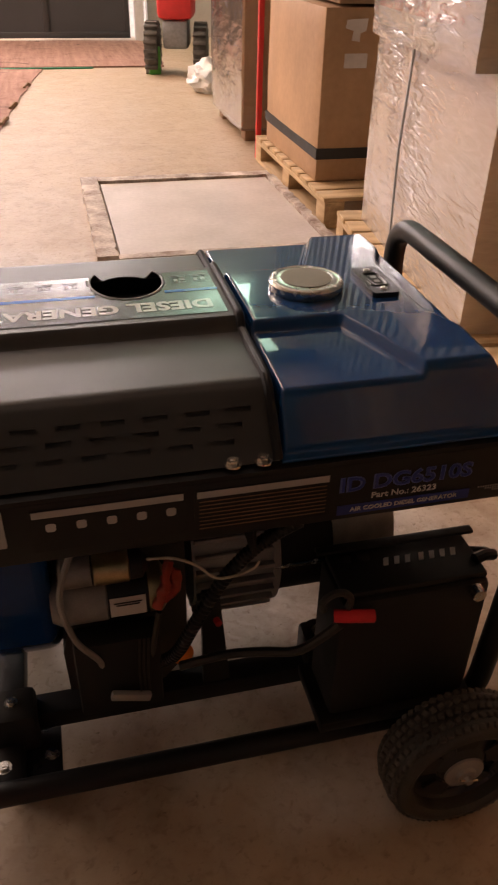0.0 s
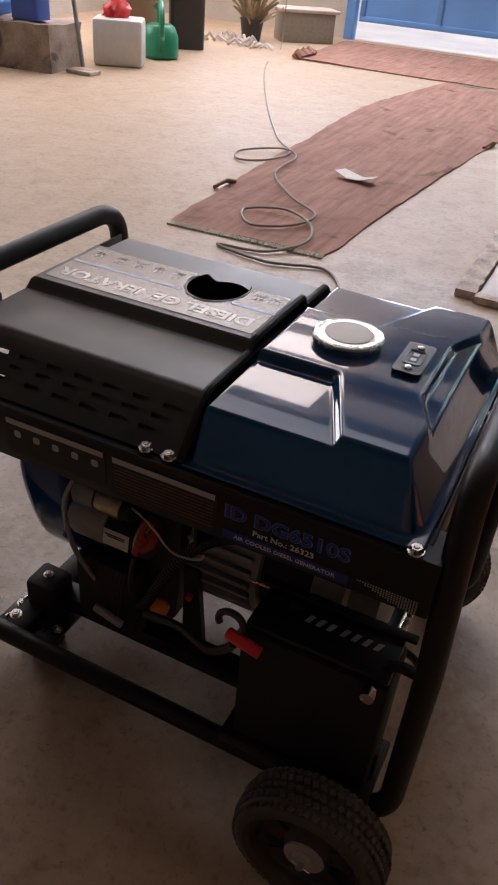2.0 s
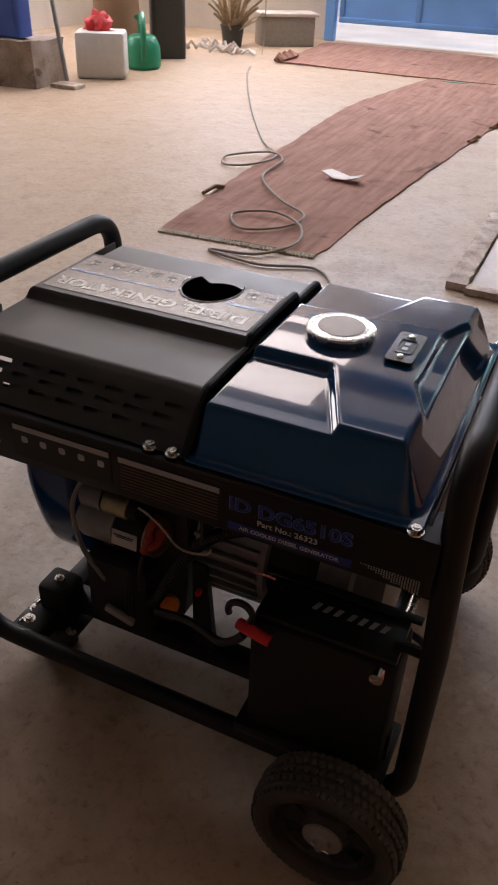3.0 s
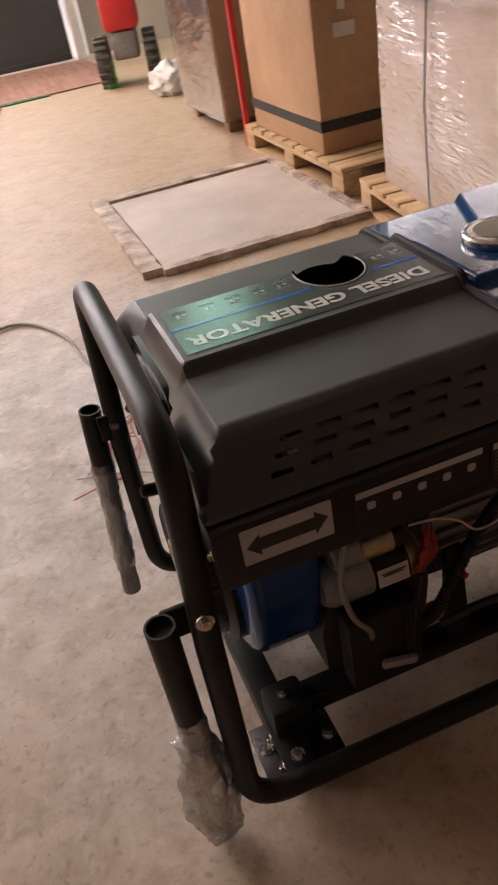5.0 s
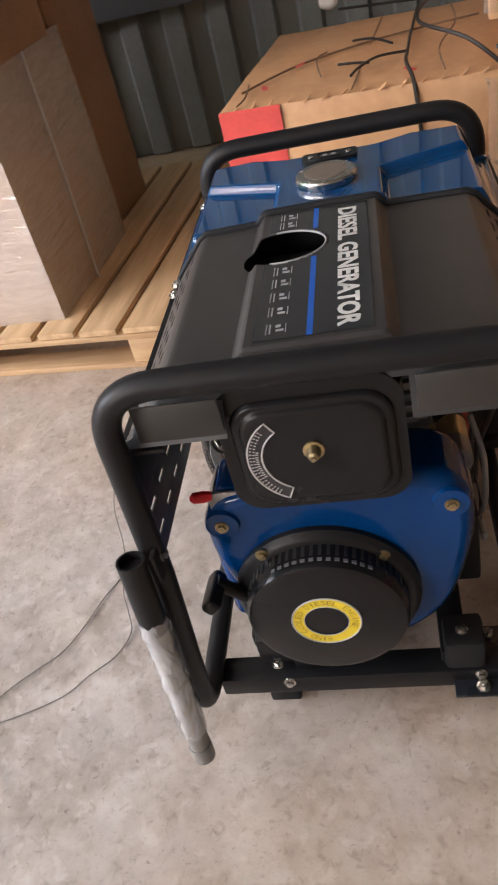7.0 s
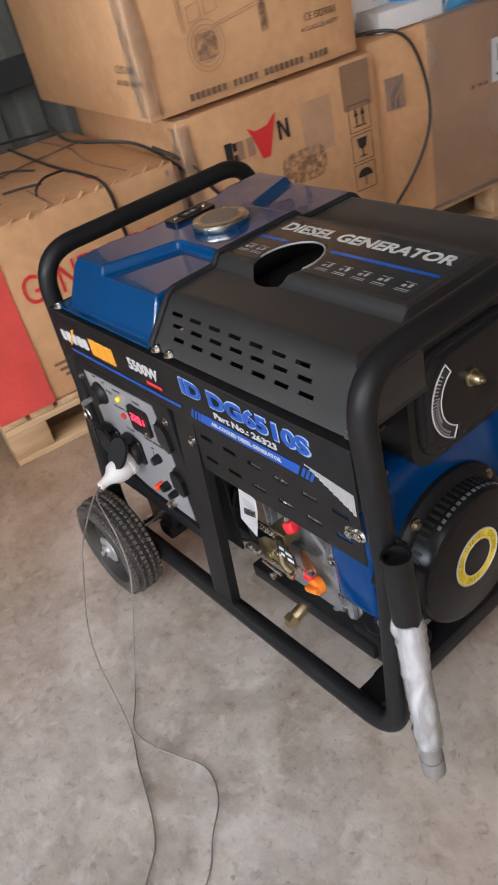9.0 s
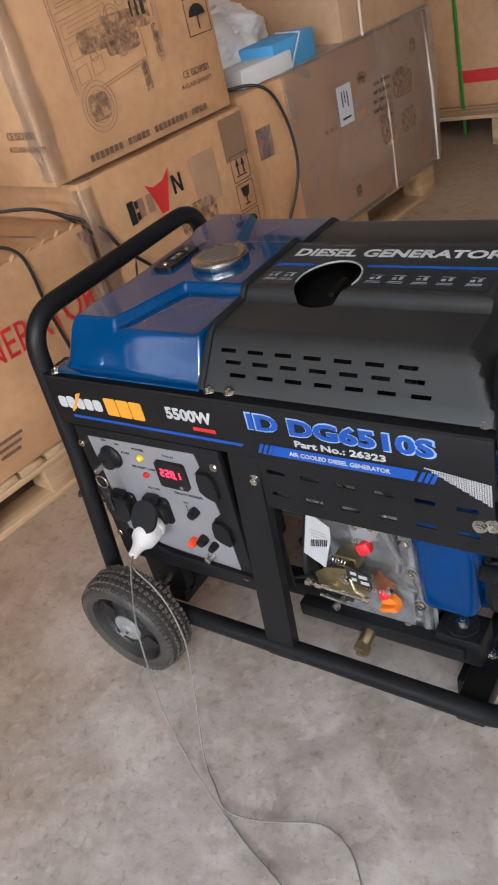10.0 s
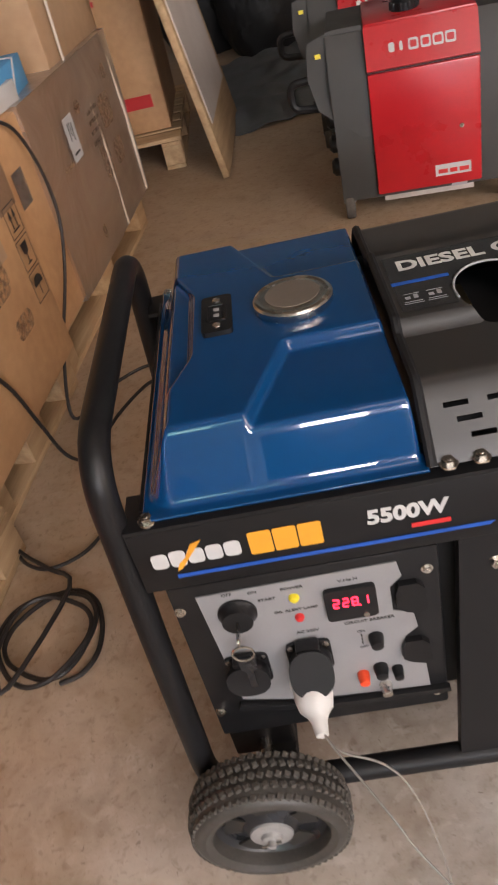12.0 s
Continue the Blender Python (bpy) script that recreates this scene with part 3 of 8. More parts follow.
def row(u, v, z=0.0, extra=0.0):
    """A place in the row of pallets, u along it and v in depth; it runs askew to the machine."""
    a = radians(ROW)
    return pose(u * math.sin(a) + v * math.cos(a), u * math.cos(a) - v * math.sin(a), z, 0, 0, -ROW + extra)

# ---- the hall ----
X0, X1, Y0, Y1, TOP = -6.3, 2.75, -7.0, 9.15, 5.0


def plane_grid(x0, x1, y0, y1, nx, ny, height):
    bm = bmesh.new()
    v = [[bm.verts.new((x0 + (x1 - x0) * i / nx, y0 + (y1 - y0) * j / ny, height(x0 + (x1 - x0) * i / nx, y0 + (y1 - y0) * j / ny))) for j in range(ny + 1)] for i in range(nx + 1)]
    for i in range(nx):
        for j in range(ny):
            bm.faces.new((v[i][j], v[i + 1][j], v[i + 1][j + 1], v[i][j + 1]))
    return bm


ground = part("ground", plane_grid(-60, 60, -60, 80, 12, 14, lambda x, y: -0.02), "plaster", None, "dusty yard ground outside the hall", 0)
tagged(ground, "", "ground", "", "structure")
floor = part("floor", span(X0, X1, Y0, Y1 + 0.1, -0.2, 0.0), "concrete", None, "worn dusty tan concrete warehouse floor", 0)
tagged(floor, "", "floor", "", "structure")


def ribbed(length, height, pitch, depth):
    """Trapezoid sheet standing on x, ribs upright."""
    bm = bmesh.new()
    pts, x = [], 0.0
    while x < length:
        for dx, d in ((0, 0), (0.42, 0), (0.5, 1), (0.92, 1)):
            pts.append((x + dx * pitch, d * depth))
        x += pitch
    low = [bm.verts.new((a, b, 0)) for a, b in pts]
    high = [bm.verts.new((a, b, height)) for a, b in pts]
    for i in range(len(pts) - 1):
        bm.faces.new((low[i], low[i + 1], high[i + 1], high[i]))
    return bm


wall = part("wall_east", span(X1, X1 + 0.15, Y0, Y1, 0, TOP), "wall", None, "dark grey metal warehouse wall behind the pallets", 0)
tagged(wall, "", "wall", "", "structure")
bm = ribbed(Y1 - Y0, TOP - 0.02, 0.2, 0.035)
bmesh.ops.transform(bm, matrix=pose(X1 - 0.003, Y0, 0.01, 0, 0, 90), verts=bm.verts)
part("corrugated_sheet", bm, "wall", wall, "dark corrugated cladding", 0)
part("wall_rail", span(X1 - 0.10, X1 - 0.04, Y0, Y1, 0.62, 0.74), "gategrey", wall, "dark horizontal wall rail", 0)
# side wall with an assumed opening for the added west light
bm = span(X0 - 0.2, X0, Y0, 3.1, 0, TOP)
span(X0 - 0.2, X0, 6.1, Y1, 0, TOP, bm=bm)
span(X0 - 0.2, X0, 3.1, 6.1, 0, 1.8, bm=bm)
span(X0 - 0.2, X0, 3.1, 6.1, 3.0, TOP, bm=bm)
w = part("wall_west", bm, "plaster", None, "pale plastered warehouse side wall", 0)
tagged(w, "", "wall", "", "structure")
# unseen wall closing the hall, dark so that less light bounces back
w = part("wall_south", span(X0 - 0.2, X1 + 0.15, Y0 - 0.2, Y0, 0, TOP), "wall", None, "unseen end wall, kept dark to cut bounced light", 0)
tagged(w, "", "wall", "", "structure")
# gate wall with its opening and the open band over the gate leaves
bm = span(X0 - 0.2, -5.0, Y1, Y1 + 0.2, 0, TOP)
span(-5.0, -3.15, Y1, Y1 + 0.2, 0, 2.3, bm=bm)
span(1.1, X1 + 0.15, Y1, Y1 + 0.2, 0, TOP, bm=bm)
span(-5.0, 1.1, Y1, Y1 + 0.2, 3.62, TOP, bm=bm)
span(-3.15, 1.1, Y1 + 0.1, Y1 + 0.2, 2.3, 2.7, bm=bm)
for a, b in ((-4.1, -3.5), (-2.75, -2.1), (-1.0, -0.55), (0.35, 1.1)):
    span(a, b, Y1, Y1 + 0.2, 2.3, 3.62, bm=bm)
w = part("wall_north", bm, "plaster", None, "pale plastered gate wall", 0)
tagged(w, "", "wall", "", "structure")
bm = span(X0 - 0.2, X1 + 0.15, Y0 - 0.2, Y1 + 0.2, TOP, TOP + 0.1)
c = part("ceiling", bm, "roof", None, "grey sheet metal roof underside", 0)
tagged(c, "", "ceiling", "", "structure")
# the first panel is added over the guessed overhead lamp, unseen
for x0, x1, y0, y1 in ((-3.6, -0.2, 2.8, 5.4), (-6.28, -2.77, 5.9, 9.1), (0.7, 2.4, 7.1, 9.1)):
    b = part("skylight", span(x0, x1, y0, y1, TOP - 0.02, TOP - 0.004), "skylight", None, "translucent roof panel", 0)
    tagged(b, "", "skylight", "roof panels", "structure")
b = part("clerestory_pane", span(1.55, 2.4, Y1 - 0.012, Y1 - 0.003, 4.37, 4.87), "skylight", None, "pale green translucent clerestory pane", 0)
tagged(b, "", "window", "", "structure")
for y in (-5.0, -2.9, -0.8, 1.3, 5.55, 6.9, 8.2):
    b = part("roof_beam", span(X0, X1, y, y + 0.14, TOP - 0.22, TOP - 0.003, 0.01), "gategrey", None, "dark steel roof beam", 0)
    tagged(b, "", "beam", "roof beams", "structure")


def gate_leaf(x0, x1, z0, z1, y, material, label):
    g = thing("gate_leaf", label, "gate", pose(x0, y, 0), "gate leaves")
    w = x1 - x0
    part("panel", span(0.03, w - 0.03, 0.0, 0.02, z0 + 0.03, z1 - 0.03), material, g, "", 0)
    for a, b, c, d in ((0, w, z0, z0 + 0.06), (0, w, z1 - 0.06, z1), (0, 0.06, z0 + 0.06, z1 - 0.06), (w - 0.06, w, z0 + 0.06, z1 - 0.06)):
        part("gate_rail", span(a, b, -0.02, 0.04, c, d, 0.004), material, g)
    part("gate_rail", span(w / 2 - 0.03, w / 2 + 0.03, -0.02, -0.002, z0 + 0.06, z1 - 0.06, 0.004), material, g)
    return g


gate_leaf(-2.98, -1.06, 0.20, 2.3, 9.12, "gateblue", "blue painted sheet metal gate leaf")
gate_leaf(-0.96, 0.86, 0.03, 2.3, 8.86, "gategrey", "dark grey metal gate leaf standing before the gap")
p = part("gate_post", span(-3.14, -3.02, 9.05, 9.17, 0, 2.4, 0.006), "gateblue", None, "blue painted steel gate post", 0)
tagged(p, "", "gate post", "", "structure")
# white strip put in for the bright gap beside the blue leaf
p = part("gate_post", span(-1.03, -0.97, 9.08, 9.17, 0, 2.4, 0.006), "whitecloth", None, "white strip for the bright gap at the gate", 0)
tagged(p, "", "gate post", "", "structure")
# white strip put in for the bright slit beside the grey leaf
p = part("gate_post", span(0.92, 1.02, 8.84, 8.94, 0, 2.4, 0.006), "whitecloth", None, "white strip for the bright gap at the gate", 0)
tagged(p, "", "gate post", "", "structure")


# ---- carpets, sheet on the floor ----
def carpet(name, outline_l, outline_r, label, lift=0.006):
    """A runner between two bent edges, slightly rumpled."""
    bm = bmesh.new()
    a, b = smooth_line(outline_l, 14), smooth_line(outline_r, 14)
    n = 14
    top = []
    for p, q in zip(a, b):
        line = []
        for i in range(n + 1):
            c = p.lerp(q, i / n)
            wob = noise.noise(Vector((c.x * 2.2, c.y * 0.8, 3.0))) + 0.5 * noise.noise(Vector((c.x * 7, c.y * 3, 1)))
            edge = noise.noise(Vector((c.x * 6, c.y * 6, 8))) * 0.02 if i in (0, n) else 0
            line.append(bm.verts.new((c.x + edge, c.y, lift + max(0, wob) * 0.016 + 0.010 * max(0, noise.noise(Vector((c.x * 1.5 + c.y * 2.5, c.y * 5 - c.x, 6)))))))
        top.append(line)
    for r0, r1 in zip(top, top[1:]):
        for i in range(n):
            bm.faces.new((r0[i], r0[i + 1], r1[i + 1], r1[i]))
    res = bmesh.ops.extrude_face_region(bm, geom=bm.faces[:])
    bmesh.ops.translate(bm, vec=(0, 0, -lift + 0.001), verts=[e for e in res["geom"] if isinstance(e, bmesh.types.BMVert)])
    t = thing(name, label, "carpet")
    part("carpet_body", bm, "rug", t)
    return t


runner = carpet("carpet", [(-1.31, 1.98, 0), (-1.39, 3.06, 0), (-1.45, 4.04, 0), (-1.50, 5.32, 0), (-1.30, 6.9, 0)],
                [(-0.58, 2.02, 0), (-0.52, 3.15, 0), (-0.42, 4.5, 0), (-0.28, 5.8, 0), (-0.12, 6.9, 0)], "worn red-brown woven carpet runner lying on the floor")
bm = bmesh.new()
for i in range(60):
    x = -1.31 + 0.73 * (i + 0.5) / 60
    tube([(x, 1.985 + 0.04 * (x + 1.31), 0.008), (x + random.uniform(-0.006, 0.006), 1.955 + 0.04 * (x + 1.31), 0.004)], 0.0055, 5, bm)
part("fringe", bm, "fringe", runner, "pale frayed end fringe")
cross = carpet("carpet", [(-2.85, 6.95, 0.002), (-2.95, 8.0, 0.002), (-3.0, 8.8, 0.002)], [(0.95, 6.85, 0.002), (1.0, 7.9, 0.002), (0.95, 8.78, 0.002)],
               "red-brown carpet laid across before the gate", 0.012)
part("edge_strip", span(-1.15, 0.3, 6.80, 6.85, 0.001, 0.012, 0.003), "green", cross, "green edge tape")
bm = bmesh.new()
for i in range(14):
    a = i * 0.45
    tube([(-2.88 + 0.012 * math.cos(a), 6.93 + i * 0.03, 0.02), (-2.86, 6.95 + i * 0.03, 0.06 + 0.01 * math.sin(a * 3)), (-2.80, 6.96 + i * 0.03, 0.02)], 0.03, 6, bm)
part("rolled_edge", bm, "rug", cross, "rolled up dark carpet edge")
for x, y, l in ((-0.41, 4.55, 0.16), (-0.36, 5.05, 0.12), (-0.27, 5.85, 0.10), (-1.36, 2.62, 0.14)):
    part("curled_edge", tube([(x - 0.03, y - l / 2, 0.012), (x, y, 0.034), (x + 0.01, y + l / 2, 0.014)], 0.016, 8, flat=0.6), "carddark", runner, "dark curled and torn edge")
scrap = thing("cardboard_scrap", "torn scrap of pale cardboard on the carpet", "cardboard scrap", pose(-0.86, 3.18, 0.016, 0, 0, -12))
bm = prism([(-0.11, -0.05), (-0.03, -0.06), (0.04, -0.045), (0.12, -0.055), (0.10, 0.05), (0.02, 0.04), (-0.05, 0.055), (-0.10, 0.04)], 0.004, Matrix(), 0.001)
for q in bm.verts:
    q.co.z += 0.03 * (q.co.x / 0.12) ** 2
part("sheet", bm, "sheet", scrap)

panel = thing("floor_sheet", "dusty white sheet in a chipped rusty frame on the floor", "sheet")
part("sheet", span(0.07, 0.90, 1.98, 2.98, 0.002, 0.018), "sheet", panel, "dusty white sheet", 0)


def chipped(x0, x1, y0, y1, z1, along):
    """A flat bar whose edges are chipped."""
    bm = bmesh.new()
    n = 40
    rows = []
    for i in range(n + 1):
        s = i / n
        w0, w1 = (noise.noise(Vector((s * 22, k, x0 + y0))) * 0.012 for k in (2.0, 7.0))
        if along == 0:
            rows.append(((x0 + (x1 - x0) * s, y0 + w0), (x0 + (x1 - x0) * s, y1 + w1)))
        else:
            rows.append(((x0 + w0, y0 + (y1 - y0) * s), (x1 + w1, y0 + (y1 - y0) * s)))
    low = [[bm.verts.new((*p, 0.001)) for p in r] for r in rows]
    high = [[bm.verts.new((*p, z1)) for p in r] for r in rows]
    for i in range(n):
        bm.faces.new((high[i][0], high[i][1], high[i + 1][1], high[i + 1][0]))
        bm.faces.new((low[i][0], high[i][0], high[i + 1][0], low[i + 1][0]))
        bm.faces.new((low[i][1], high[i][1], high[i + 1][1], low[i + 1][1]))
    bm.faces.new((low[0][0], low[0][1], high[0][1], high[0][0])), bm.faces.new((low[n][0], low[n][1], high[n][1], high[n][0]))
    return bm


part("frame_bar", chipped(-0.02, 0.06, 1.95, 3.08, 0.03, 1), "rust", panel, "chipped rusty steel frame bar")
part("frame_bar", chipped(0.06, 0.93, 2.99, 3.06, 0.03, 0), "rust", panel, "chipped rusty steel frame bar")
part("frame_bar", chipped(0.06, 0.93, 1.92, 1.97, 0.028, 0), "rust", panel, "chipped rusty steel frame bar")
part("frame_bar", chipped(0.905, 0.945, 1.97, 2.99, 0.03, 1), "rust", panel, "chipped rusty steel frame bar")


# ---- pallets and cartons ----
def pallet(m, length, depth, height=0.13, boards=9, label="pale pine shipping pallet under cartons"):
    """Deck boards run in depth (x), bearers along the length (y); the near left corner is the origin."""
    t = thing("pallet", label, "pallet", m, "pallets")
    bw = length / boards * 0.86
    deck = mesh_of(span(0, depth, 0, bw, 0, 0.018, 0.002), "deck_board")
    deck.materials.append(M["wood"])
    for i in range(boards):
        ob = new("deck_board", deck)
        ob.parent = t
        ob.location = (random.uniform(-0.006, 0.004), (length - bw) * i / (boards - 1), height - 0.018)
    bear = mesh_of(span(0, 0.09, 0, length, 0, 0.018, 0.002), "bearer_board")
    bear.materials.append(M["woodu"])
    foot = mesh_of(span(0, 0.09, 0, 0.11, 0, height - 0.055, 0.002), "pallet_block")
    foot.materials.append(M["woodu"])
    for j in range(3):
        x = (depth - 0.09) * j / 2
        for z in (0.0, height - 0.037):
            ob = new("bearer_board", bear)
            ob.parent, ob.location = t, (x, 0, z)
        for k in range(3):
            ob = new("pallet_block", foot)
            ob.parent, ob.location = t, (x, (length - 0.11) * k / 2, 0.0185)
    return t


def carton(m, length, depth, height, material, label, group="cartons", seam=True, sag=0.006, cat="carton"):
    """A corrugated box: x in depth from its near face, y along its length, slightly bulged, with a taped lid seam."""
    t = thing("carton", label, cat, m, group)
    bm = bmesh.new()
    bmesh.ops.create_cube(bm, size=1, matrix=Matrix.Diagonal((depth, length, height, 1)))
    bmesh.ops.subdivide_edges(bm, edges=bm.edges[:], cuts=7, use_grid_fill=True)
    seed = random.random() * 50
    for q in bm.verts:
        c = Vector((q.co.x / depth, q.co.y / length, q.co.z / height)) * 2
        far = [abs(c.x), abs(c.y), abs(c.z)]
        d = Vector((0, 0, 0))
        for k in range(3):
            if far[k] > 0.99:
                o = [far[j] for j in range(3) if j != k]
                d[k] = math.copysign(1, c[k]) * sag * (1 - o[0] ** 2) * (1 - o[1] ** 2)
        w = noise.noise_vector(q.co * 4 + Vector((seed, 0, 0))) * sag * 0.5
        if far[2] > 0.99 and c.z < 0:
            d.z, w.z = 0, 0
        q.co += d + w
    bmesh.ops.bevel(bm, geom=[e for e in bm.edges if e.calc_face_angle(0) > 1.0], offset=0.006, segments=2, affect="EDGES", profile=0.5)
    bmesh.ops.translate(bm, vec=(depth / 2, length / 2, height / 2 + 0.004), verts=bm.verts)
    part("box", bm, material, t)
    if seam:
        part("flap_seam", span(0.0, depth, length / 2 - 0.0015, length / 2 + 0.0015, height + 0.008, height + 0.010), "brownink", t, "", 0)
    else:
        part("tape", span(-0.0005, depth, length / 2 - 0.03, length / 2 + 0.03, height + sag + 0.0042, height + sag + 0.0052), "carddark", t, "brown packing tape", 0)
    return t


def face_print(t, bm, material, label=""):
    return part("printing", bm, material, t, label, 0)


def near_face(y, z, x=-0.008):
    """On a carton's near face: local x to the reader's right, y up, z out of the face."""
    return axes((0, -1, 0), (0, 0, 1), (-1, 0, 0), (x, y, z))


# wrapped goods
pallet(row(0.665, 0.70, 0, 1.5), 1.48, 1.33, boards=11)
wrapped = carton(row(1.01, 0.79, 0.13, 2.5), 1.015, 0.56, 0.645, "card", "large carton shrouded in shiny crinkled stretch film on a pallet", seam=False, sag=0.006)


def film_skin(length, depth, height, amp, seed, gap=0.022):
    bm = bmesh.new()
    bmesh.ops.create_cube(bm, size=1, matrix=Matrix.Diagonal((depth, length, height, 1)))
    bmesh.ops.subdivide_edges(bm, edges=bm.edges[:], cuts=56, use_grid_fill=True)
    for q in bm.verts:
        n = q.co.copy()
        k = max(abs(n.x) / depth, abs(n.y) / length, abs(n.z) / height)
        w = noise.noise(Vector((n.x * 4 + seed, n.y * 4, n.z * 9))) + 0.7 * noise.noise(Vector((n.x * 9, n.y * 9 + n.z * 12, n.z * 38 + seed)))
        q.co += Vector((n.x / depth, n.y / length, n.z / height)).normalized() * (gap + amp * w)
    return bm


bm = film_skin(1.015, 0.56, 0.645, 0.0030, 3)
bmesh.ops.translate(bm, vec=(0.28, 0.5075, 0.335), verts=bm.verts)
part("stretch_film", bm, "film", wrapped, "shiny crinkled clear stretch film")
part("strap", tube([(-0.034, 0.60, -0.02), (-0.036, 0.62, 0.35), (-0.030, 0.60, 0.675)], 0.004, 6), "greyink", wrapped, "pale packing strap")
part("strap", tube([(0.24, -0.030, -0.02), (0.25, -0.036, 0.35), (0.27, -0.030, 0.675)], 0.004, 6), "greyink", wrapped, "pale packing strap")
upper = carton(row(1.06, 0.73, 0.79, 2.5), 0.86, 0.5, 0.55, "darkgrey", "film-wrapped dark grey carton with a red band stacked on another", seam=False, sag=0.006)
bm = film_skin(0.86, 0.5, 0.55, 0.005, 9)
bmesh.ops.translate(bm, vec=(0.25, 0.43, 0.285), verts=bm.verts)
part("stretch_film", bm, "film", upper, "shiny crinkled clear stretch film")
# pale side, whitened further to paint in the film's bright reflection
face_print(upper, decal(0.80, 0.34, near_face(0.43, 0.20, -0.0105)), "whitecloth", "pale grey side, whitened for the film's bright reflection")
face_print(upper, decal(0.74, 0.06, near_face(0.45, 0.11, -0.0125)), "redink", "faded red band")
carton(row(1.07, 1.40, 0.13), 0.90, 0.34, 1.25, "carddark", "tall brown carton standing behind the wrapped goods", seam=False)
darkbox = carton(row(0.975, 0.84, 0.79, 2.5), 0.06, 0.40, 0.30, "carddark", "dark brown box edge beside the wrapped carton", seam=False)

# goods further down the row
pallet(pose(0.955, 2.20, 0), 1.2, 1.0, 0.13)
tall = carton(pose(0.985, 2.44, 0.13), 0.86, 0.60, 0.68, "cardmid", "tall brown carton with black strap and torn white labels", seam=False)
carton(pose(1.03, 2.42, 0.822), 0.84, 0.56, 0.40, "carddark", "dark brown carton stacked on the tall carton", seam=False)
part("strap", span(-0.006, 0.63, -0.008, 0.87, 0.10, 0.145), "blackink", tall, "black band round the base", 0)


def side_face(x, z, y=-0.009):
    return axes((1, 0, 0), (0, 0, 1), (0, -1, 0), (x, y, z))


part("label", decal(0.10, 0.055, side_face(0.14, 0.49)), "sheet", tall, "white paper label", 0)
part("label", prism([(-0.04, 0.03), (0.05, 0.035), (0.045, -0.01), (0.02, -0.02), (0.02, -0.05), (-0.015, -0.045), (-0.01, -0.01), (-0.045, 0.0)], 0.0006, side_face(0.13, 0.61)), "sheet", tall, "torn white paper label", 0)
# black patch on the closed side paints the dark of a grip hole
part("grip_hole", decal(0.09, 0.028, side_face(0.34, 0.57), 0.013), "blackink", tall, "black patch for the shaded grip hole", 0)
redboard = thing("red_board", "tall narrow red painted board standing behind a carton", "board", pose(0.93, 3.42, 0.0))
part("board", span(0.032, 0.06, 0, 0.03, 0, 1.3, 0.003), "redink", redboard)
grey = carton(pose(0.97, 3.78, 0.08), 0.85, 0.62, 1.05, "cardmid", "scuffed dark brown carton in loose film on low blocks", seam=False, sag=0.008)
bm = film_skin(0.85, 0.62, 1.05, 0.006, 21)
bmesh.ops.translate(bm, vec=(0.31, 0.425, 0.535), verts=bm.verts)
part("loose_film", bm, "thinfilm", grey, "loose torn film")
for y in (3.85, 4.5):
    b = part("wood_block", span(1.0, 1.5, y, y + 0.1, 0, 0.08, 0.004), "carddark", None, "dark wooden bearer block under a carton")
    tagged(b, "", "wood block")


def tiller(m):
    """Small red two-wheeled cultivator with its lugged tyres."""
    t = thing("cultivator", "small red garden cultivator with black lugged tyres", "cultivator", m)
    for y in (0.0, 0.42):
        w = part("tyre", lathe([(-0.06, 0.10), (-0.055, 0.17), (-0.02, 0.19), (0.02, 0.19), (0.055, 0.17), (0.06, 0.10)], (0, y, 0.19), (0, 1, 0), 28), "rubber", t)
        for i in range(18):
            a = i * math.pi / 9
            part("lug", block(0.03, 0.11, 0.03, (0.185 * math.cos(a), y, 0.19 + 0.185 * math.sin(a)), 0.004, Euler((0, math.pi / 2 - a, 0)).to_matrix()), "rubber", w)
        part("rim", lathe([(-0.05, 0.10), (-0.02, 0.05), (0.02, 0.05), (0.05, 0.10)], (0, y, 0.19), (0, 1, 0), 20), "alugrey", w)
    part("gearbox", span(-0.12, 0.16, 0.10, 0.32, 0.20, 0.42, 0.03), "alugrey", t)
    part("engine_cover", span(-0.15, 0.25, 0.06, 0.36, 0.42, 0.72, 0.05), "redink", t, "red engine cover")
    part("handlebar", tube(fillet([(0.1, 0.1, 0.5), (0.6, 0.05, 1.0), (0.9, 0.05, 1.02)], 0.1), 0.015, 8), "black", t)
    part("handlebar", tube(fillet([(0.1, 0.32, 0.5), (0.6, 0.4, 1.0), (0.9, 0.4, 1.02)], 0.1), 0.015, 8), "black", t)
    return t


tiller(pose(1.22, 6.45, 0, 0, 0, 75))
b = part("green_stake", span(0.76, 0.86, 6.42, 6.50, 0.0, 0.22, 0.01), "strapgreen", None, "short green painted post foot")
tagged(b, "", "post foot")
rag = thing("crumpled_sack", "crumpled pale plastic sack on the floor", "sack", pose(1.12, 5.55, 0))
bm = bmesh.new()
bmesh.ops.create_icosphere(bm, subdivisions=4, radius=0.16)
for q in bm.verts:
    q.co *= 1 + 0.35 * noise.noise(q.co * 14) + 0.15 * noise.noise(q.co * 40)
    q.co.z = max(0.0, q.co.z * 0.8 + 0.10)
part("sack", bm, "whitecloth", rag)

# carton with the red corner
pallet(row(-0.28, 0.885), 0.70, 1.0)
redc = carton(row(-0.235, 0.885, 0.13), 0.66, 0.75, 0.47, "card", "long brown generator carton with a red corner panel and red lettering")
face_print(redc, decal(0.155, 0.47, near_face(0.58, 0.24)), "redcard", "red corner panel")
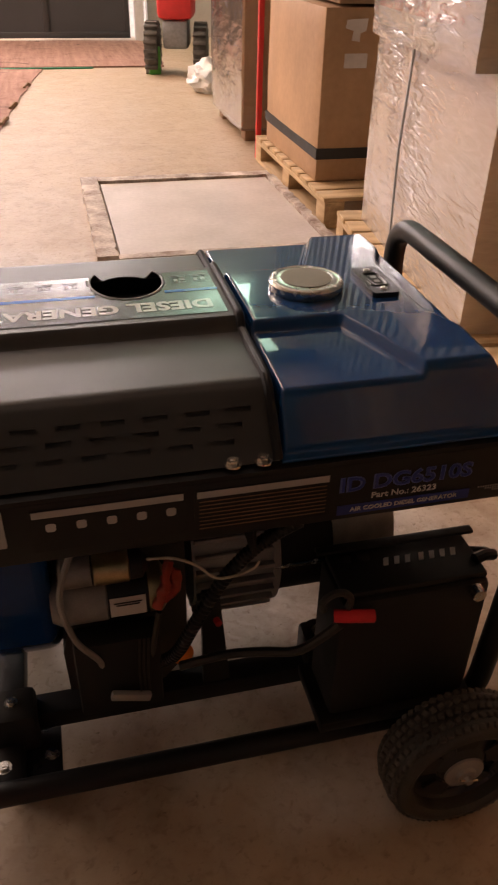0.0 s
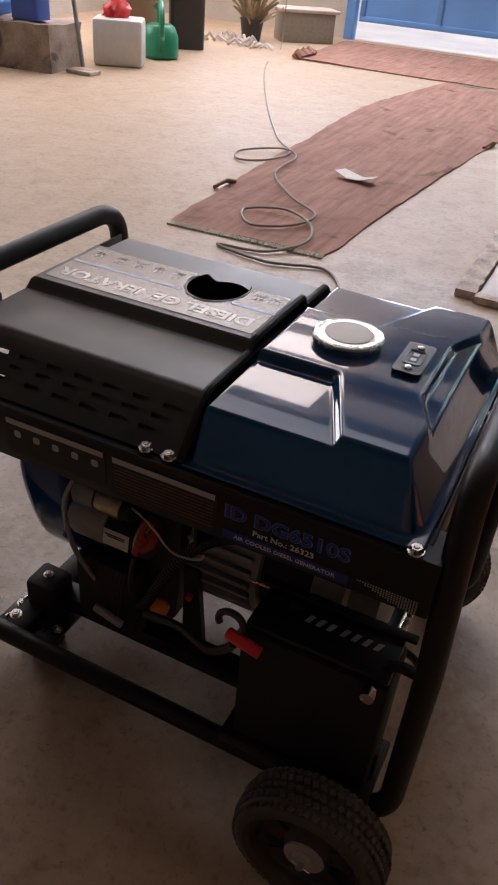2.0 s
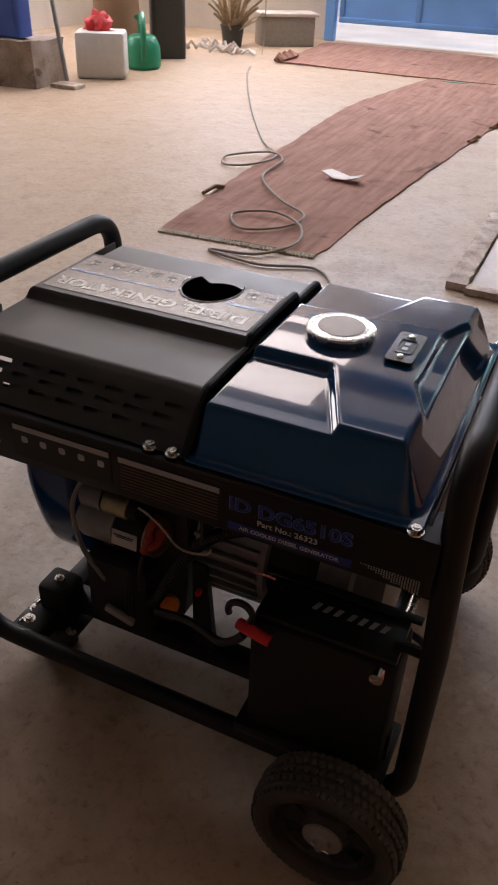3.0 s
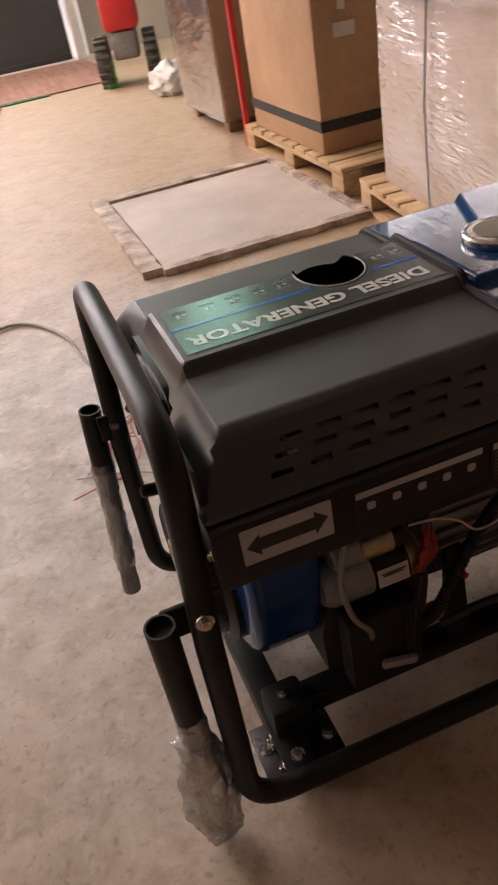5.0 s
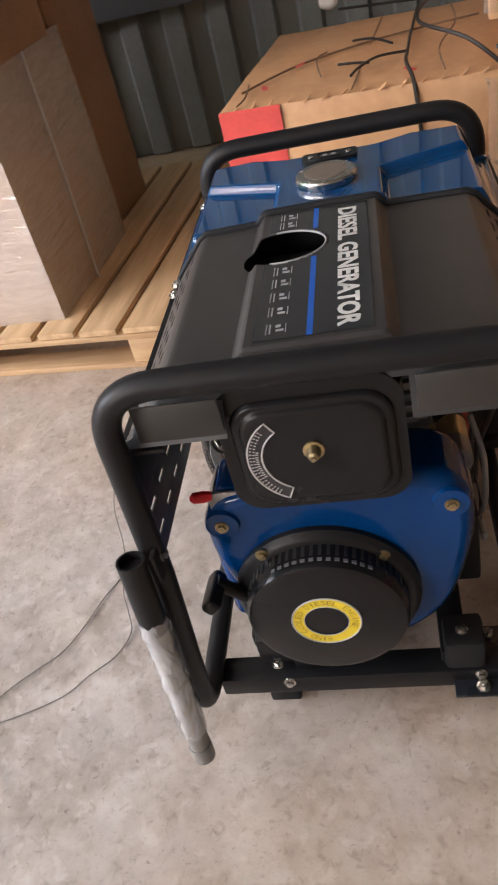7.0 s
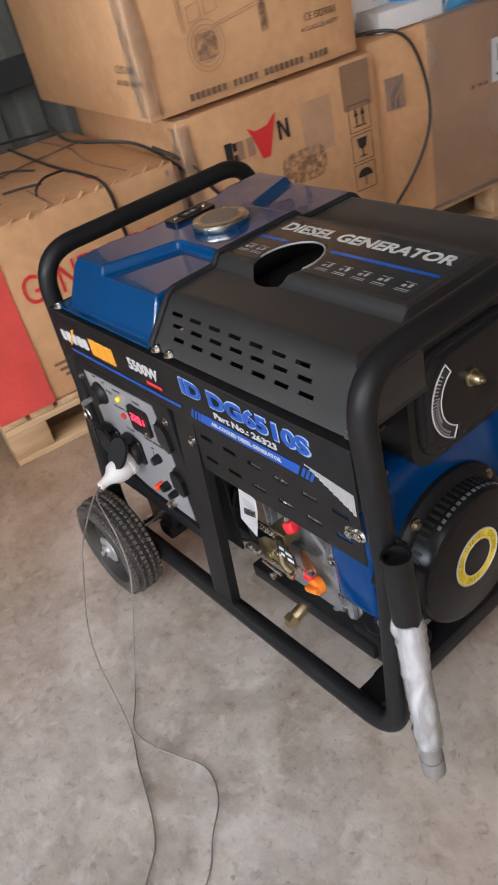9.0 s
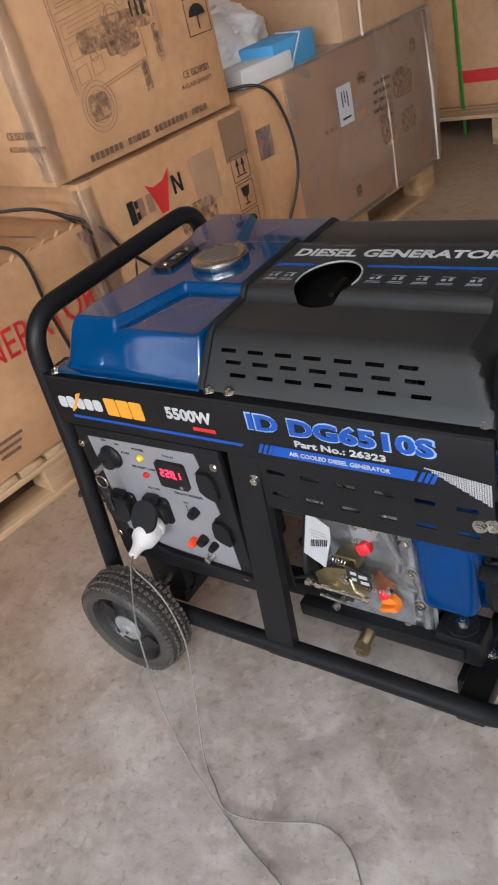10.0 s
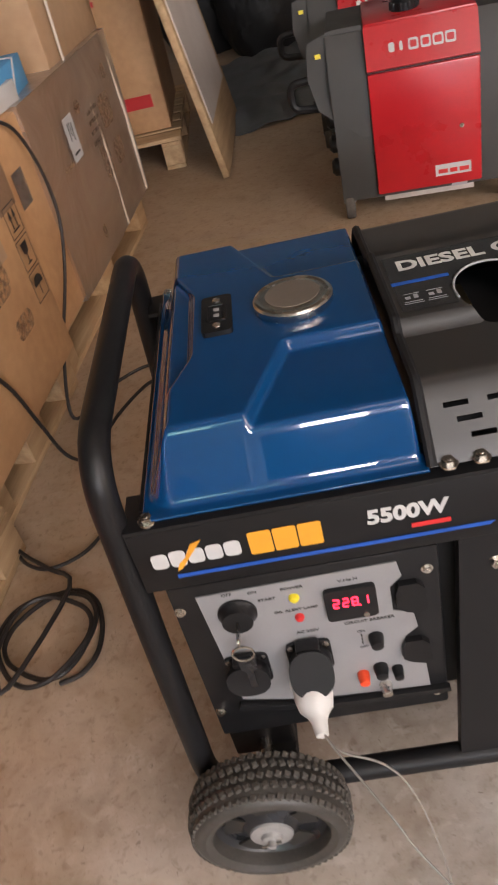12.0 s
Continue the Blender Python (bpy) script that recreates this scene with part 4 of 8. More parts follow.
face_print(redc, letters("GENERATOR", 0.44, 0.075, near_face(0.475, 0.27, -0.009)), "redink", "red block lettering")
bm = bmesh.new()
for i in range(3):
    decal(0.10 - 0.02 * i, 0.008, near_face(0.42, 0.10 - 0.018 * i), bm=bm)
face_print(redc, bm, "brownink")
bm = tube(smooth_line([(0.1, 0.62, 0.485), (0.28, 0.5, 0.487), (0.42, 0.3, 0.486), (0.50, 0.05, 0.486)]), 0.003, 5)
part("crack", bm, "brownink", redc, "torn tape edge on the lid")

# stacked cartons with printed drawing
pallet(row(-0.93, 0.945), 0.64, 0.95)
low = carton(row(-0.915, 0.905, 0.13), 0.64, 0.72, 0.55, "card", "brown export carton with a red and black emblem and handling marks")


def marks(t, y, z, size, kinds):
    """A column of framed handling marks: glass, umbrella, arrows."""
    for i, kind in enumerate(kinds):
        zz = z - i * size * 1.12
        bm = bmesh.new()
        for a, b, w, h in ((0, size / 2, size, 0.0018), (0, -size / 2, size, 0.0018), (-size / 2, 0, 0.0018, size), (size / 2, 0, 0.0018, size)):
            decal(w, h, near_face(y, zz, -0.0095), bm=bm, cx=a, cy=b)
        s = size * 0.36
        m = near_face(y, zz, -0.0095)
        if kind == "umbrella":
            prism([(s * math.cos(a), s * 0.9 * math.sin(a)) for a in np.linspace(0, math.pi, 13)], 0.0006, m, 0, bm)
            decal(s * 0.12, s * 1.0, m, bm=bm, cy=-s * 0.5)
        elif kind == "glass":
            prism([(-s * 0.7, s), (s * 0.7, s), (s * 0.5, 0.1 * s), (0, -0.25 * s), (-s * 0.5, 0.1 * s)], 0.0006, m, 0, bm)
            decal(s * 0.16, s * 0.8, m, bm=bm, cy=-s * 0.5)
            decal(s * 0.9, s * 0.14, m, bm=bm, cy=-s * 0.92)
        else:
            for dx in (-0.45, 0.45):
                prism([(dx * s - 0.3 * s, 0.2 * s), (dx * s + 0.3 * s, 0.2 * s), (dx * s, s)], 0.0006, m, 0, bm)
                decal(s * 0.2, s * 0.9, m, bm=bm, cx=dx * s, cy=-0.25 * s)
            decal(s * 1.6, s * 0.14, m, bm=bm, cy=-s * 0.85)
        part("printing", bm, "blackink", t, "black handling mark", 0)


marks(low, 0.075, 0.40, 0.075, ("arrows", "glass", "umbrella"))
part("tape_patch", decal(0.10, 0.12, near_face(0.075, 0.485)), "carddark", low, "reddish tape patch", 0)
bm = decal(0.022, 0.060, near_face(0.51, 0.43))
decal(0.012, 0.020, near_face(0.49, 0.445), bm=bm), decal(0.012, 0.020, near_face(0.49, 0.415), bm=bm)
face_print(low, bm, "blackink", "dark emblem stroke")
for i in range(2):
    face_print(low, decal(0.022, 0.048, near_face(0.475 - 0.034 * i, 0.432)), "fadedink", "faded emblem stroke")
face_print(low, prism([(-0.045, 0.045), (-0.02, 0.03), (0.02, 0.035), (0.05, 0.06), (0.03, 0.0), (0.015, -0.045), (-0.01, -0.045), (-0.025, 0.0)], 0.0006, near_face(0.40, 0.435)), "redink", "red horned emblem")
bm = decal(0.009, 0.05, near_face(0.345, 0.445))
decal(0.009, 0.05, near_face(0.318, 0.445), bm=bm)
prism([(-0.016, 0.025), (-0.008, 0.025), (0.018, -0.025), (0.010, -0.025)], 0.0006, near_face(0.332, 0.445), 0, bm)
face_print(low, bm, "blackink", "dark emblem stroke")
part("tape_patch", decal(0.10, 0.14, near_face(0.22, 0.42)), "cardgrey", low, "torn tape mark", 0)

up = carton(row(-0.86, 0.895, 0.695), 0.65, 0.85, 0.56, "card", "brown export carton with a line drawing of a generator")
bm = bmesh.new()
for i in range(9):
    for k in range(3):
        if (i * 3 + k) not in (7, 13, 22):
            decal(0.0105, 0.016, near_face(0.54 - 0.048 * i - 0.016 * k - 0.012, 0.032), bm=bm)
face_print(up, bm, "brownink", "line of small dark printing")
face_print(up, letters("CE ISO9001", 0.10, 0.018, near_face(0.165, 0.115)), "brownink", "dark printing")
face_print(up, letters("A CLASS QUALITY", 0.12, 0.013, near_face(0.18, 0.09)), "brownink", "dark printing")
marks(up, 0.065, 0.34, 0.085, ("glass", "umbrella"))
# the drawing, as thin printed lines
DX, DZ = 0.36, 0.27
bm = bmesh.new()


def stroke(pts, r=0.0008):
    tube([(-0.0088, DX - 0.16 * a, DZ + 0.16 * b) for a, b in pts], r, 4, bm, flat=1.0)


def ring(cx, cy, rad, n=20, tall=1.0):
    stroke([(cx + rad * math.cos(2 * math.pi * i / n), cy + rad * tall * math.sin(2 * math.pi * i / n)) for i in range(n + 1)])


def boxed(x0, x1, z0, z1, lean=0.13):
    stroke([(x0, z0 + lean * x0), (x1, z0 + lean * x1), (x1, z1 + lean * x1), (x0, z1 + lean * x0), (x0, z0 + lean * x0)])


for d in (0.0, 0.045):  # the tubular frame, drawn double
    stroke([(-0.98 + d, -0.62), (-1.02 + d, 0.86), (-0.93 + d, 1.0 - d), (0.42, 1.17 - d), (0.80, 1.22 - d), (1.0 - d, 1.0), (1.0 - d, -0.28)])
    stroke([(-0.5, -0.66 + d), (0.55, -0.5 + d)])
stroke([(0.42, 1.15), (0.52, 0.9), (0.56, -0.45)]), stroke([(0.62, 1.1), (0.80, 1.0), (0.92, 0.7), (0.90, 0.1), (0.8, -0.15)])
boxed(-0.86, 0.30, 0.62, 0.90), boxed(-0.82, 0.26, 0.66, 0.86), boxed(-0.93, 0.46, 0.46, 0.56), boxed(-0.88, 0.0, 0.22, 0.40), boxed(-0.78, -0.12, 0.27, 0.34)
for i in range(5):
    boxed(-0.84 + 0.30 * (i % 3), -0.62 + 0.30 * (i % 3), -0.05 - 0.32 * (i // 3), 0.16 - 0.32 * (i // 3), 0.16)
for cx, cy, rad in ((0.08, 0.22, 0.15), (0.08, 0.22, 0.10), (0.26, -0.05, 0.10), (0.30, 0.40, 0.09), (-0.45, -0.2, 0.07), (0.12, -0.25, 0.08)):
    ring(cx, cy, rad)
for rad in (0.32, 0.26, 0.20, 0.07):
    ring(-0.62, -0.86, rad, 24, 1.12)
for i in range(6):
    a = i * math.pi / 3
    stroke([(-0.62 + 0.07 * math.cos(a), -0.86 + 0.07 * math.sin(a)), (-0.62 + 0.19 * math.cos(a + 0.2), -0.86 + 0.20 * math.sin(a + 0.2))])
for i in range(9):
    stroke([(-0.02 + 0.05 * i, 0.02 + 0.01 * i), (0.04 + 0.05 * i, -0.36 + 0.01 * i)], 0.0006)
for i in range(7):
    stroke([(0.60, 0.95 - 0.11 * i), (0.84, 0.90 - 0.10 * i)], 0.0006)
stroke([(0.42, -0.50), (0.40, -0.92), (0.52, -0.90), (0.50, -0.48)]), stroke([(0.80, -0.2), (0.84, -0.6), (0.92, -0.58), (0.92, -0.2)])
part("printing", bm, "fadedink", up, "faded line drawing of a machine", 0)
for cx, cy, w, h in ((0.16, -0.02, 0.11, 0.085), (0.66, 0.45, 0.055, 0.16), (-0.30, 0.0, 0.12, 0.05), (0.46, -0.70, 0.022, 0.07), (0.86, -0.3, 0.022, 0.08), (-0.62, -0.86, 0.06, 0.06)):
    part("printing", decal(w, h, near_face(DX - 0.16 * cx, DZ + 0.16 * cy, -0.0082), 0.012), "wornbrown", up, "rubbed shading of the drawing", 0)
for cx, w in ((0.48, 0.006), (0.60, 0.008), (0.72, 0.012)):
    part("printing", decal(w, 0.036, near_face(DX - 0.16 * cx, DZ + 0.16 * 0.22), 0.003), "blackink", up, "dark stroke in the drawing", 0)
for words, w, h, x, z in (("CE ISO9001", 0.11, 0.018, 0.115, 0.118), ("A CLASS QUALITY", 0.15, 0.015, 0.125, 0.088)):
    part("printing", letters(words, w, h, axes((-1, 0, 0), (0, 0, 1), (0, 1, 0), (x, 0.6565, z))), "brownink", up, "dark printing", 0)


def corner_tape(t, y, out, z0, z1, x, seed):
    """A strip of shiny, crumpled packing tape folded round an upright corner."""
    bm = bmesh.new()
    n, m = 46, 10
    rows = []
    for i in range(n + 1):
        z = z0 + (z1 - z0) * i / n
        line = []
        for j in range(m + 1):
            a = (j / m - 0.5) * 0.08 + 0.012 * noise.noise(Vector((z * 9, seed, j * 0.05)))
            w = 0.0030 * noise.noise(Vector((z * 26, a * 60, seed))) + 0.0022 * noise.noise(Vector((z * 70, a * 160, seed)))
            p = Vector((x - 0.0005, y + out * 0.006 + min(0, a) * out, z)) if a < 0 else Vector((x + a, y + out * 0.006, z))
            p += Vector((-1, out, 0)).normalized() * (0.004 + w)
            line.append(bm.verts.new(p))
        rows.append(line)
    for r0, r1 in zip(rows, rows[1:]):
        for j in range(m):
            bm.faces.new((r0[j], r0[j + 1], r1[j + 1], r1[j]))
    return part("packing_tape", bm, "tape", t, "shiny crumpled clear packing tape", 1.4)


corner_tape(up, 0.65, 1, 0.02, 0.55, -0.006, 3.0)
corner_tape(low, 0.64, 1, 0.02, 0.54, -0.006, 7.0)
for x, y, a in ((0.10, 0.56, 20), (0.27, 0.50, -15), (0.06, 0.20, 40)):
    part("red_scrap", prism([(-0.022, -0.006), (0.010, -0.009), (0.024, 0.002), (0.004, 0.008), (-0.018, 0.006)], 0.0008, pose(x, y, 0.4880, 0, 0, a), 0), "redcard", redc, "torn red print on the lid", 0)
for line in ([(0.0, 0.61, 0.482), (0.05, 0.600, 0.486), (0.16, 0.615, 0.487)], [(0.02, 0.12, 0.486), (0.22, 0.14, 0.488), (0.45, 0.11, 0.488), (0.70, 0.13, 0.487)], [(0.12, 0.42, 0.488), (0.30, 0.46, 0.488), (0.36, 0.44, 0.488)]):
    part("crack", tube(smooth_line(line), 0.0022, 5), "brownink", redc, "split in the lid")
for i in range(14):
    y = 0.03 + 0.045 * i
    part("frayed_edge", prism([(-0.012, -0.003), (0.0, -0.006), (0.014, -0.002), (0.009, 0.005), (-0.006, 0.006)], 0.002, pose(0.000 + 0.003 * math.sin(i * 2.1), y, 0.4760 + 0.002 * math.sin(i * 1.3), 10 * math.sin(i), 35, 90 + 20 * math.sin(i * 1.7)), 0), "card", redc)
corner_tape(redc, 0.0, -1, 0.02, 0.46, -0.006, 13.0)
part("printing", decal(0.15, 0.09, near_face(0.28, 0.33, -0.0085), 0.03), "wornbrown", low, "rubbed dark printing", 0)
part("printing", decal(0.10, 0.05, near_face(0.22, 0.20, -0.0085), 0.02), "wornbrown", low, "rubbed dark printing", 0)
part("split_edge", tube(smooth_line([(-0.004, 0.60, 0.556), (0.02, 0.63, 0.560), (0.09, 0.645, 0.558)]), 0.004, 6, flat=0.5), "brownink", low, "split carton edge")

# long strapped carton, things on top of it
pallet(row(-2.06, 0.965), 1.14, 1.0, 0.15, 8)
long = carton(row(-2.04, 0.93, 0.15), 1.12, 0.8, 0.545, "card", "long brown film-wrapped carton with white straps and a paper label")
bm = film_skin(0.90, 0.80, 0.545, 0.0020, 33, 0.014)
bmesh.ops.translate(bm, vec=(0.398, 0.445, 0.279), verts=bm.verts)
part("hazy_film", bm, "haze", long, "hazy wrapping film, bare at one end")
part("paper_label", decal(0.085, 0.125, near_face(0.615, 0.385, -0.0185)), "ink", long, "white paper label", 0)
bm = bmesh.new()
for dx, dz, w, h in ((-0.015, 0.02, 0.006, 0.05), (0.0, 0.025, 0.005, 0.04), (0.016, 0.015, 0.006, 0.05), (0.0, -0.042, 0.05, 0.007)):
    decal(w, h, near_face(0.615, 0.385, -0.0192), bm=bm, cx=dx, cy=dz)
part("printing", bm, "blackink", long, "black marks on the label", 0)
for y in (0.375, 0.05):
    part("strap", tube([(-0.012, y - 0.03, 0.0), (-0.017, y - 0.02, 0.28), (-0.008, y, 0.548), (0.4, y, 0.562)], 0.0048, 6, flat=0.5), "cream", long, "white packing strap")
part("printing", decal(0.07, 0.012, near_face(0.71, 0.33, -0.0175)), "wornbrown", long, "faded dark printing", 0)
for i in range(4):
    part("printing", decal(0.12 - 0.01 * i, 0.013, near_face(0.375 + 0.01 * i, 0.40 - 0.030 * i, -0.0178)), "worndark", long, "faded dark printing", 0)
for y, z, w, h in ((0.37, 0.26, 0.09, 0.16), (0.24, 0.36, 0.13, 0.10), (0.22, 0.22, 0.10, 0.08), (0.50, 0.44, 0.06, 0.04), (0.15, 0.46, 0.05, 0.05)):
    part("printing", decal(w, h, near_face(y, z, -0.0170), 0.025), "wornbrown", long, "smeared dark printing", 0)
part("tape", decal(0.07, 0.09, near_face(1.045, 0.40, -0.0120)), "tape", long, "reddish brown tape", 0)
part("stain", prism(rounded(0.030, 0.045, 0.013), 0.0006, near_face(0.60, 0.085, -0.0172)), "worndark", long, "dark stain", 0)
upl = carton(row(-2.06, 0.94, 0.705), 0.56, 0.7, 0.55, "cardgrey", "smaller brown strapped carton stacked on the long carton", seam=False)
part("strap", tube([(-0.012, 0.46, 0.0), (-0.016, 0.46, 0.28), (-0.008, 0.46, 0.556)], 0.0048, 6, flat=0.5), "cream", upl, "white packing strap")
bb = thing("blue_box", "small light blue carton lying on the long carton", "small carton", row(-1.39, 0.97, 0.705, 6))
part("box", span(0, 0.13, 0, 0.25, 0, 0.085, 0.004), "paleblue", bb)
part("string", tube([(-0.004, 0.17, 0.0), (-0.004, 0.09, 0.088), (0.1, 0.07, 0.09)], 0.003, 5), "ink", bb, "white string")
wb = thing("white_box", "small open white carton lying on the long carton", "small carton", row(-1.215, 0.935, 0.705, -5))
part("box", span(0, 0.12, 0, 0.225, 0, 0.055, 0.004), "white", wb)
sack = thing("white_bag", "crumpled white plastic bag full of goods on the carton", "bag", row(-1.12, 1.22, 0.705))
bm = bmesh.new()
bmesh.ops.create_icosphere(bm, subdivisions=5, radius=0.2)
for q in bm.verts:
    d = q.co.normalized()
    q.co *= 1 + 0.22 * noise.noise(d * 2.2) + 0.10 * abs(noise.noise(d * 6)) + 0.05 * noise.noise(d * 14)
    q.co = Vector((q.co.x * 0.75, q.co.y * 1.25, max(0.0, q.co.z * 0.75 + 0.09)))
part("bag", bm, "whitecloth", sack)
card2 = carton(row(-1.55, 1.35, 0.705), 0.9, 0.45, 0.5, "card", "brown carton behind the white bag", seam=False)

# far pallet, carton, leaning board
pallet(pose(0.52, -3.75, 0), 0.98, 1.1, 0.14, 7)
far = carton(pose(0.56, -3.60, 0.14), 0.68, 0.8, 0.95, "card", "tall brown carton with red stripe and green strap", seam=False)


def plus_y(x, z, y):
    return axes((-1, 0, 0), (0, 0, 1), (0, 1, 0), (x, y, z))


part("printing", decal(0.19, 0.055, plus_y(0.15, 0.14, 0.688)), "redink", far, "red stripe", 0)
bm = decal(0.03, 0.12, plus_y(0.22, 0.62, 0.688))
decal(0.05, 0.02, plus_y(0.22, 0.56, 0.688), bm=bm), decal(0.02, 0.10, plus_y(0.13, 0.64, 0.688), bm=bm)
part("printing", bm, "redink", far, "dark red printing", 0)
part("strap", tube([(0.225, 0.695, -0.12), (0.235, 0.70, 0.3), (0.26, 0.69, 0.95)], 0.009, 6), "strapgreen", far, "green strap")
board = thing("leaning_board", "thick pale plywood board leaning on a carton, its face torn", "board", pose(0.335, -2.48, 0, 0, 9, -4))
part("board", span(-0.015, 0.015, -0.95, 0.0, 0.002, 1.3, 0.003), "woodu", board)
part("torn_paper", span(-0.021, -0.0155, -0.85, -0.05, 0.22, 1.25), "sheet", board, "torn grey facing", 0)
board.location.z = 0.004


tarp = thing("tarpaulin", "dusty blue-grey tarpaulin lying on the floor", "tarpaulin", pose(0.06, -3.9, 0, 0, 0, 4))
bm = bmesh.new()
bmesh.ops.create_grid(bm, x_segments=26, y_segments=36, size=0.5)
for q in bm.verts:
    f = 0.03 * noise.noise(Vector((q.co.x * 5, q.co.y * 9, 2)))
    q.co = Vector((q.co.x * 0.75 + f, q.co.y * 1.55 + 0.20 * q.co.x + f, 0.006 + 0.05 * abs(noise.noise(Vector((q.co.x * 4 + 3, q.co.y * 6, 5))))))
res = bmesh.ops.extrude_face_region(bm, geom=bm.faces[:])
bmesh.ops.translate(bm, vec=(0, 0, -0.005), verts=[e for e in res["geom"] if isinstance(e, bmesh.types.BMVert)])
part("sheet", bm, "tarp", tarp)
for x, y, w, h in ((0.02, -4.85, 0.26, 0.62), (0.42, -5.25, 0.30, 0.80)):
    heap = thing("black_sack", "bulging black plastic sack standing on the floor", "sack", pose(x, y, 0), "black sacks")
    bm = bmesh.new()
    bmesh.ops.create_icosphere(bm, subdivisions=5, radius=1.0)
    for q in bm.verts:
        d = q.co.normalized()
        k = 1 + 0.16 * noise.noise(d * 2 + Vector((x * 9, 0, 0))) + 0.07 * abs(noise.noise(d * 7))
        q.co = Vector((d.x * w * k, d.y * w * k, max(0.0, (d.z * 0.62 + 0.42) * h * k)))
    part("sack_body", bm, "matt", heap)


def red_unit(m):
    """Closed portable generator: red panels in a dark grey plastic body."""
    t = thing("portable_generator", "red and dark grey closed portable generator on small wheels", "generator", m, "red generators")
    # local: x to the machine's side, y towards the viewer (front face at 0), z up
    tilt = axes((1, 0, 0), (0, -0.45, 0.893), (0, 0.893, 0.45), (0, 0.010, 0.474))
    body = prism([(-0.46, 0.07), (-0.004, 0.07), (-0.004, 0.47), (-0.060, 0.585), (-0.46, 0.585)], 0.57, axes((0, 1, 0), (0, 0, 1), (1, 0, 0), (-0.12, 0, 0)), 0.022, seg=3)
    part("body", body, "darkgrey", t, "dark grey plastic body")
    part("front_panel", span(0.0, 0.342, -0.004, 0.012, 0.082, 0.468, 0.006), "red", t, "red access panel")
    part("upper_panel", prism([(0, 0), (0.342, 0), (0.342, 0.128), (0, 0.128)], 0.012, tilt, 0.005), "red", t, "slanted red panel")
    part("lid", span(0.0, 0.342, -0.42, -0.052, 0.585, 0.600, 0.006), "red", t, "red lid")
    for x0, out in ((-0.004, -1), (0.346, 1)):
        cheek = prism([(0, 0.0), (0.03, 0.0), (0.16, 0.10), (0.185, 0.20), (0.175, 0.30), (0.10, 0.325), (0, 0.325)] if out < 0 else [(0, 0.0), (0.075, 0.0), (0.085, 0.12), (0.075, 0.31), (0, 0.325)], 0.055, axes((out, 0, 0), (0, -0.22, 0.975), (0, 0.975 * -out, 0.22 * -out) if out > 0 else (0, 0.975, 0.22), (x0, -0.050 + 0.0 * out, 0.27)), 0.014)
        part("cheek", cheek, "darkgrey", t, "dark grey moulded cheek")
    part("tag", decal(0.018, 0.014, axes((-1, 0, 0), (0, -0.22, 0.975), (0, 0.975, 0.22), (-0.145, -0.008, 0.545))), "yellow", t, "small yellow tag", 0)
    mm = axes((-1, 0, 0), (0, -0.45, 0.893), (0, 0.893, 0.45), (0.170, 0.0216, 0.476))
    for i, w in enumerate((0.032, 0.032, 0.030, 0.030, 0.010, 0.018)):
        cx = -0.088 + 0.037 * i - (0.008 if i > 4 else 0)
        em = part("emblem", prism(rounded(w, 0.034 if i < 4 else 0.028, 0.006, 3, cx, 0.062), 0.0008, mm, 0), "ink", t, "pale outlined emblem shape", 0)
        if i < 4:
            part("emblem_core", prism(rounded(w - 0.010, 0.020, 0.004, 3, cx, 0.062), 0.0012, mm, 0), "red", em, "", 0)
    part("lock", lathe([(0, 0.008), (0.006, 0.007)], (0.281, 0.012, 0.270), (0, 1, 0), 14), "chrome", t, "plated lock")
    lab = part("label", decal(0.115, 0.038, axes((-1, 0, 0), (0, 0, 1), (0, 1, 0), (0.25, 0.0125, 0.134))), "ink", t, "small white and red label", 0)
    for i in range(3):
        part("bar", decal(0.030 - 0.006 * (i % 2), 0.014, axes((-1, 0, 0), (0, 0, 1), (0, 1, 0), (0.285 - 0.034 * i, 0.0132, 0.130))), "redink", lab, "", 0)
    cap_ = part("cap", lathe([(0, 0.042), (0.022, 0.042), (0.034, 0.032), (0.038, 0.0005)], (0.135, -0.17, 0.600), (0, 0, 1), 24), "blackplastic", t, "black filler cap")
    for i in range(10):
        a = 2 * math.pi * i / 10
        part("cap_rib", block(0.008, 0.008, 0.024, (0.135 + 0.043 * math.cos(a), -0.17 + 0.043 * math.sin(a), 0.602), 0.002), "blackplastic", cap_)
    part("handle", tube(fillet([(-0.12, -0.06, 0.475), (-0.25, -0.06, 0.465), (-0.25, -0.06, 0.385), (-0.12, -0.06, 0.375)], 0.03), 0.013, 8), "blackplastic", t, "black side handle")
    for z in (0.33, 0.25, 0.17):
        part("side_knob", lathe([(0, 0.030), (0.02, 0.030), (0.03, 0.02)], (-0.118, -0.08, z), (-1, 0, 0), 16), "blackplastic", t, "black moulded side lug")
    for x in (-0.10, 0.42):
        for y in (-0.03, -0.40):
            w = part("wheel", lathe([(-0.016, 0.020), (-0.016, 0.040), (-0.010, 0.045), (0.010, 0.045), (0.016, 0.040), (0.016, 0.020)], (x, y, 0.046), (1, 0, 0), 24), "rubber", t, "grey castor wheel")
            part("fork", span(x - 0.022, x + 0.022, y - 0.014, y + 0.014, 0.058, 0.095, 0.003), "alugrey", w)
    part("skid", span(0.02, 0.32, -0.06, -0.02, 0.045, 0.069, 0.004), "sheet", t, "pale metal base rail")
    part("foot_label", decal(0.05, 0.014, axes((-1, 0, 0), (0, 0, 1), (0, 1, 0), (0.27, -0.0035, 0.078)), 0, 0.008), "greyink", t, "small pale base plate", 0)
    return t


unit = red_unit(row(-1.77, -0.335))
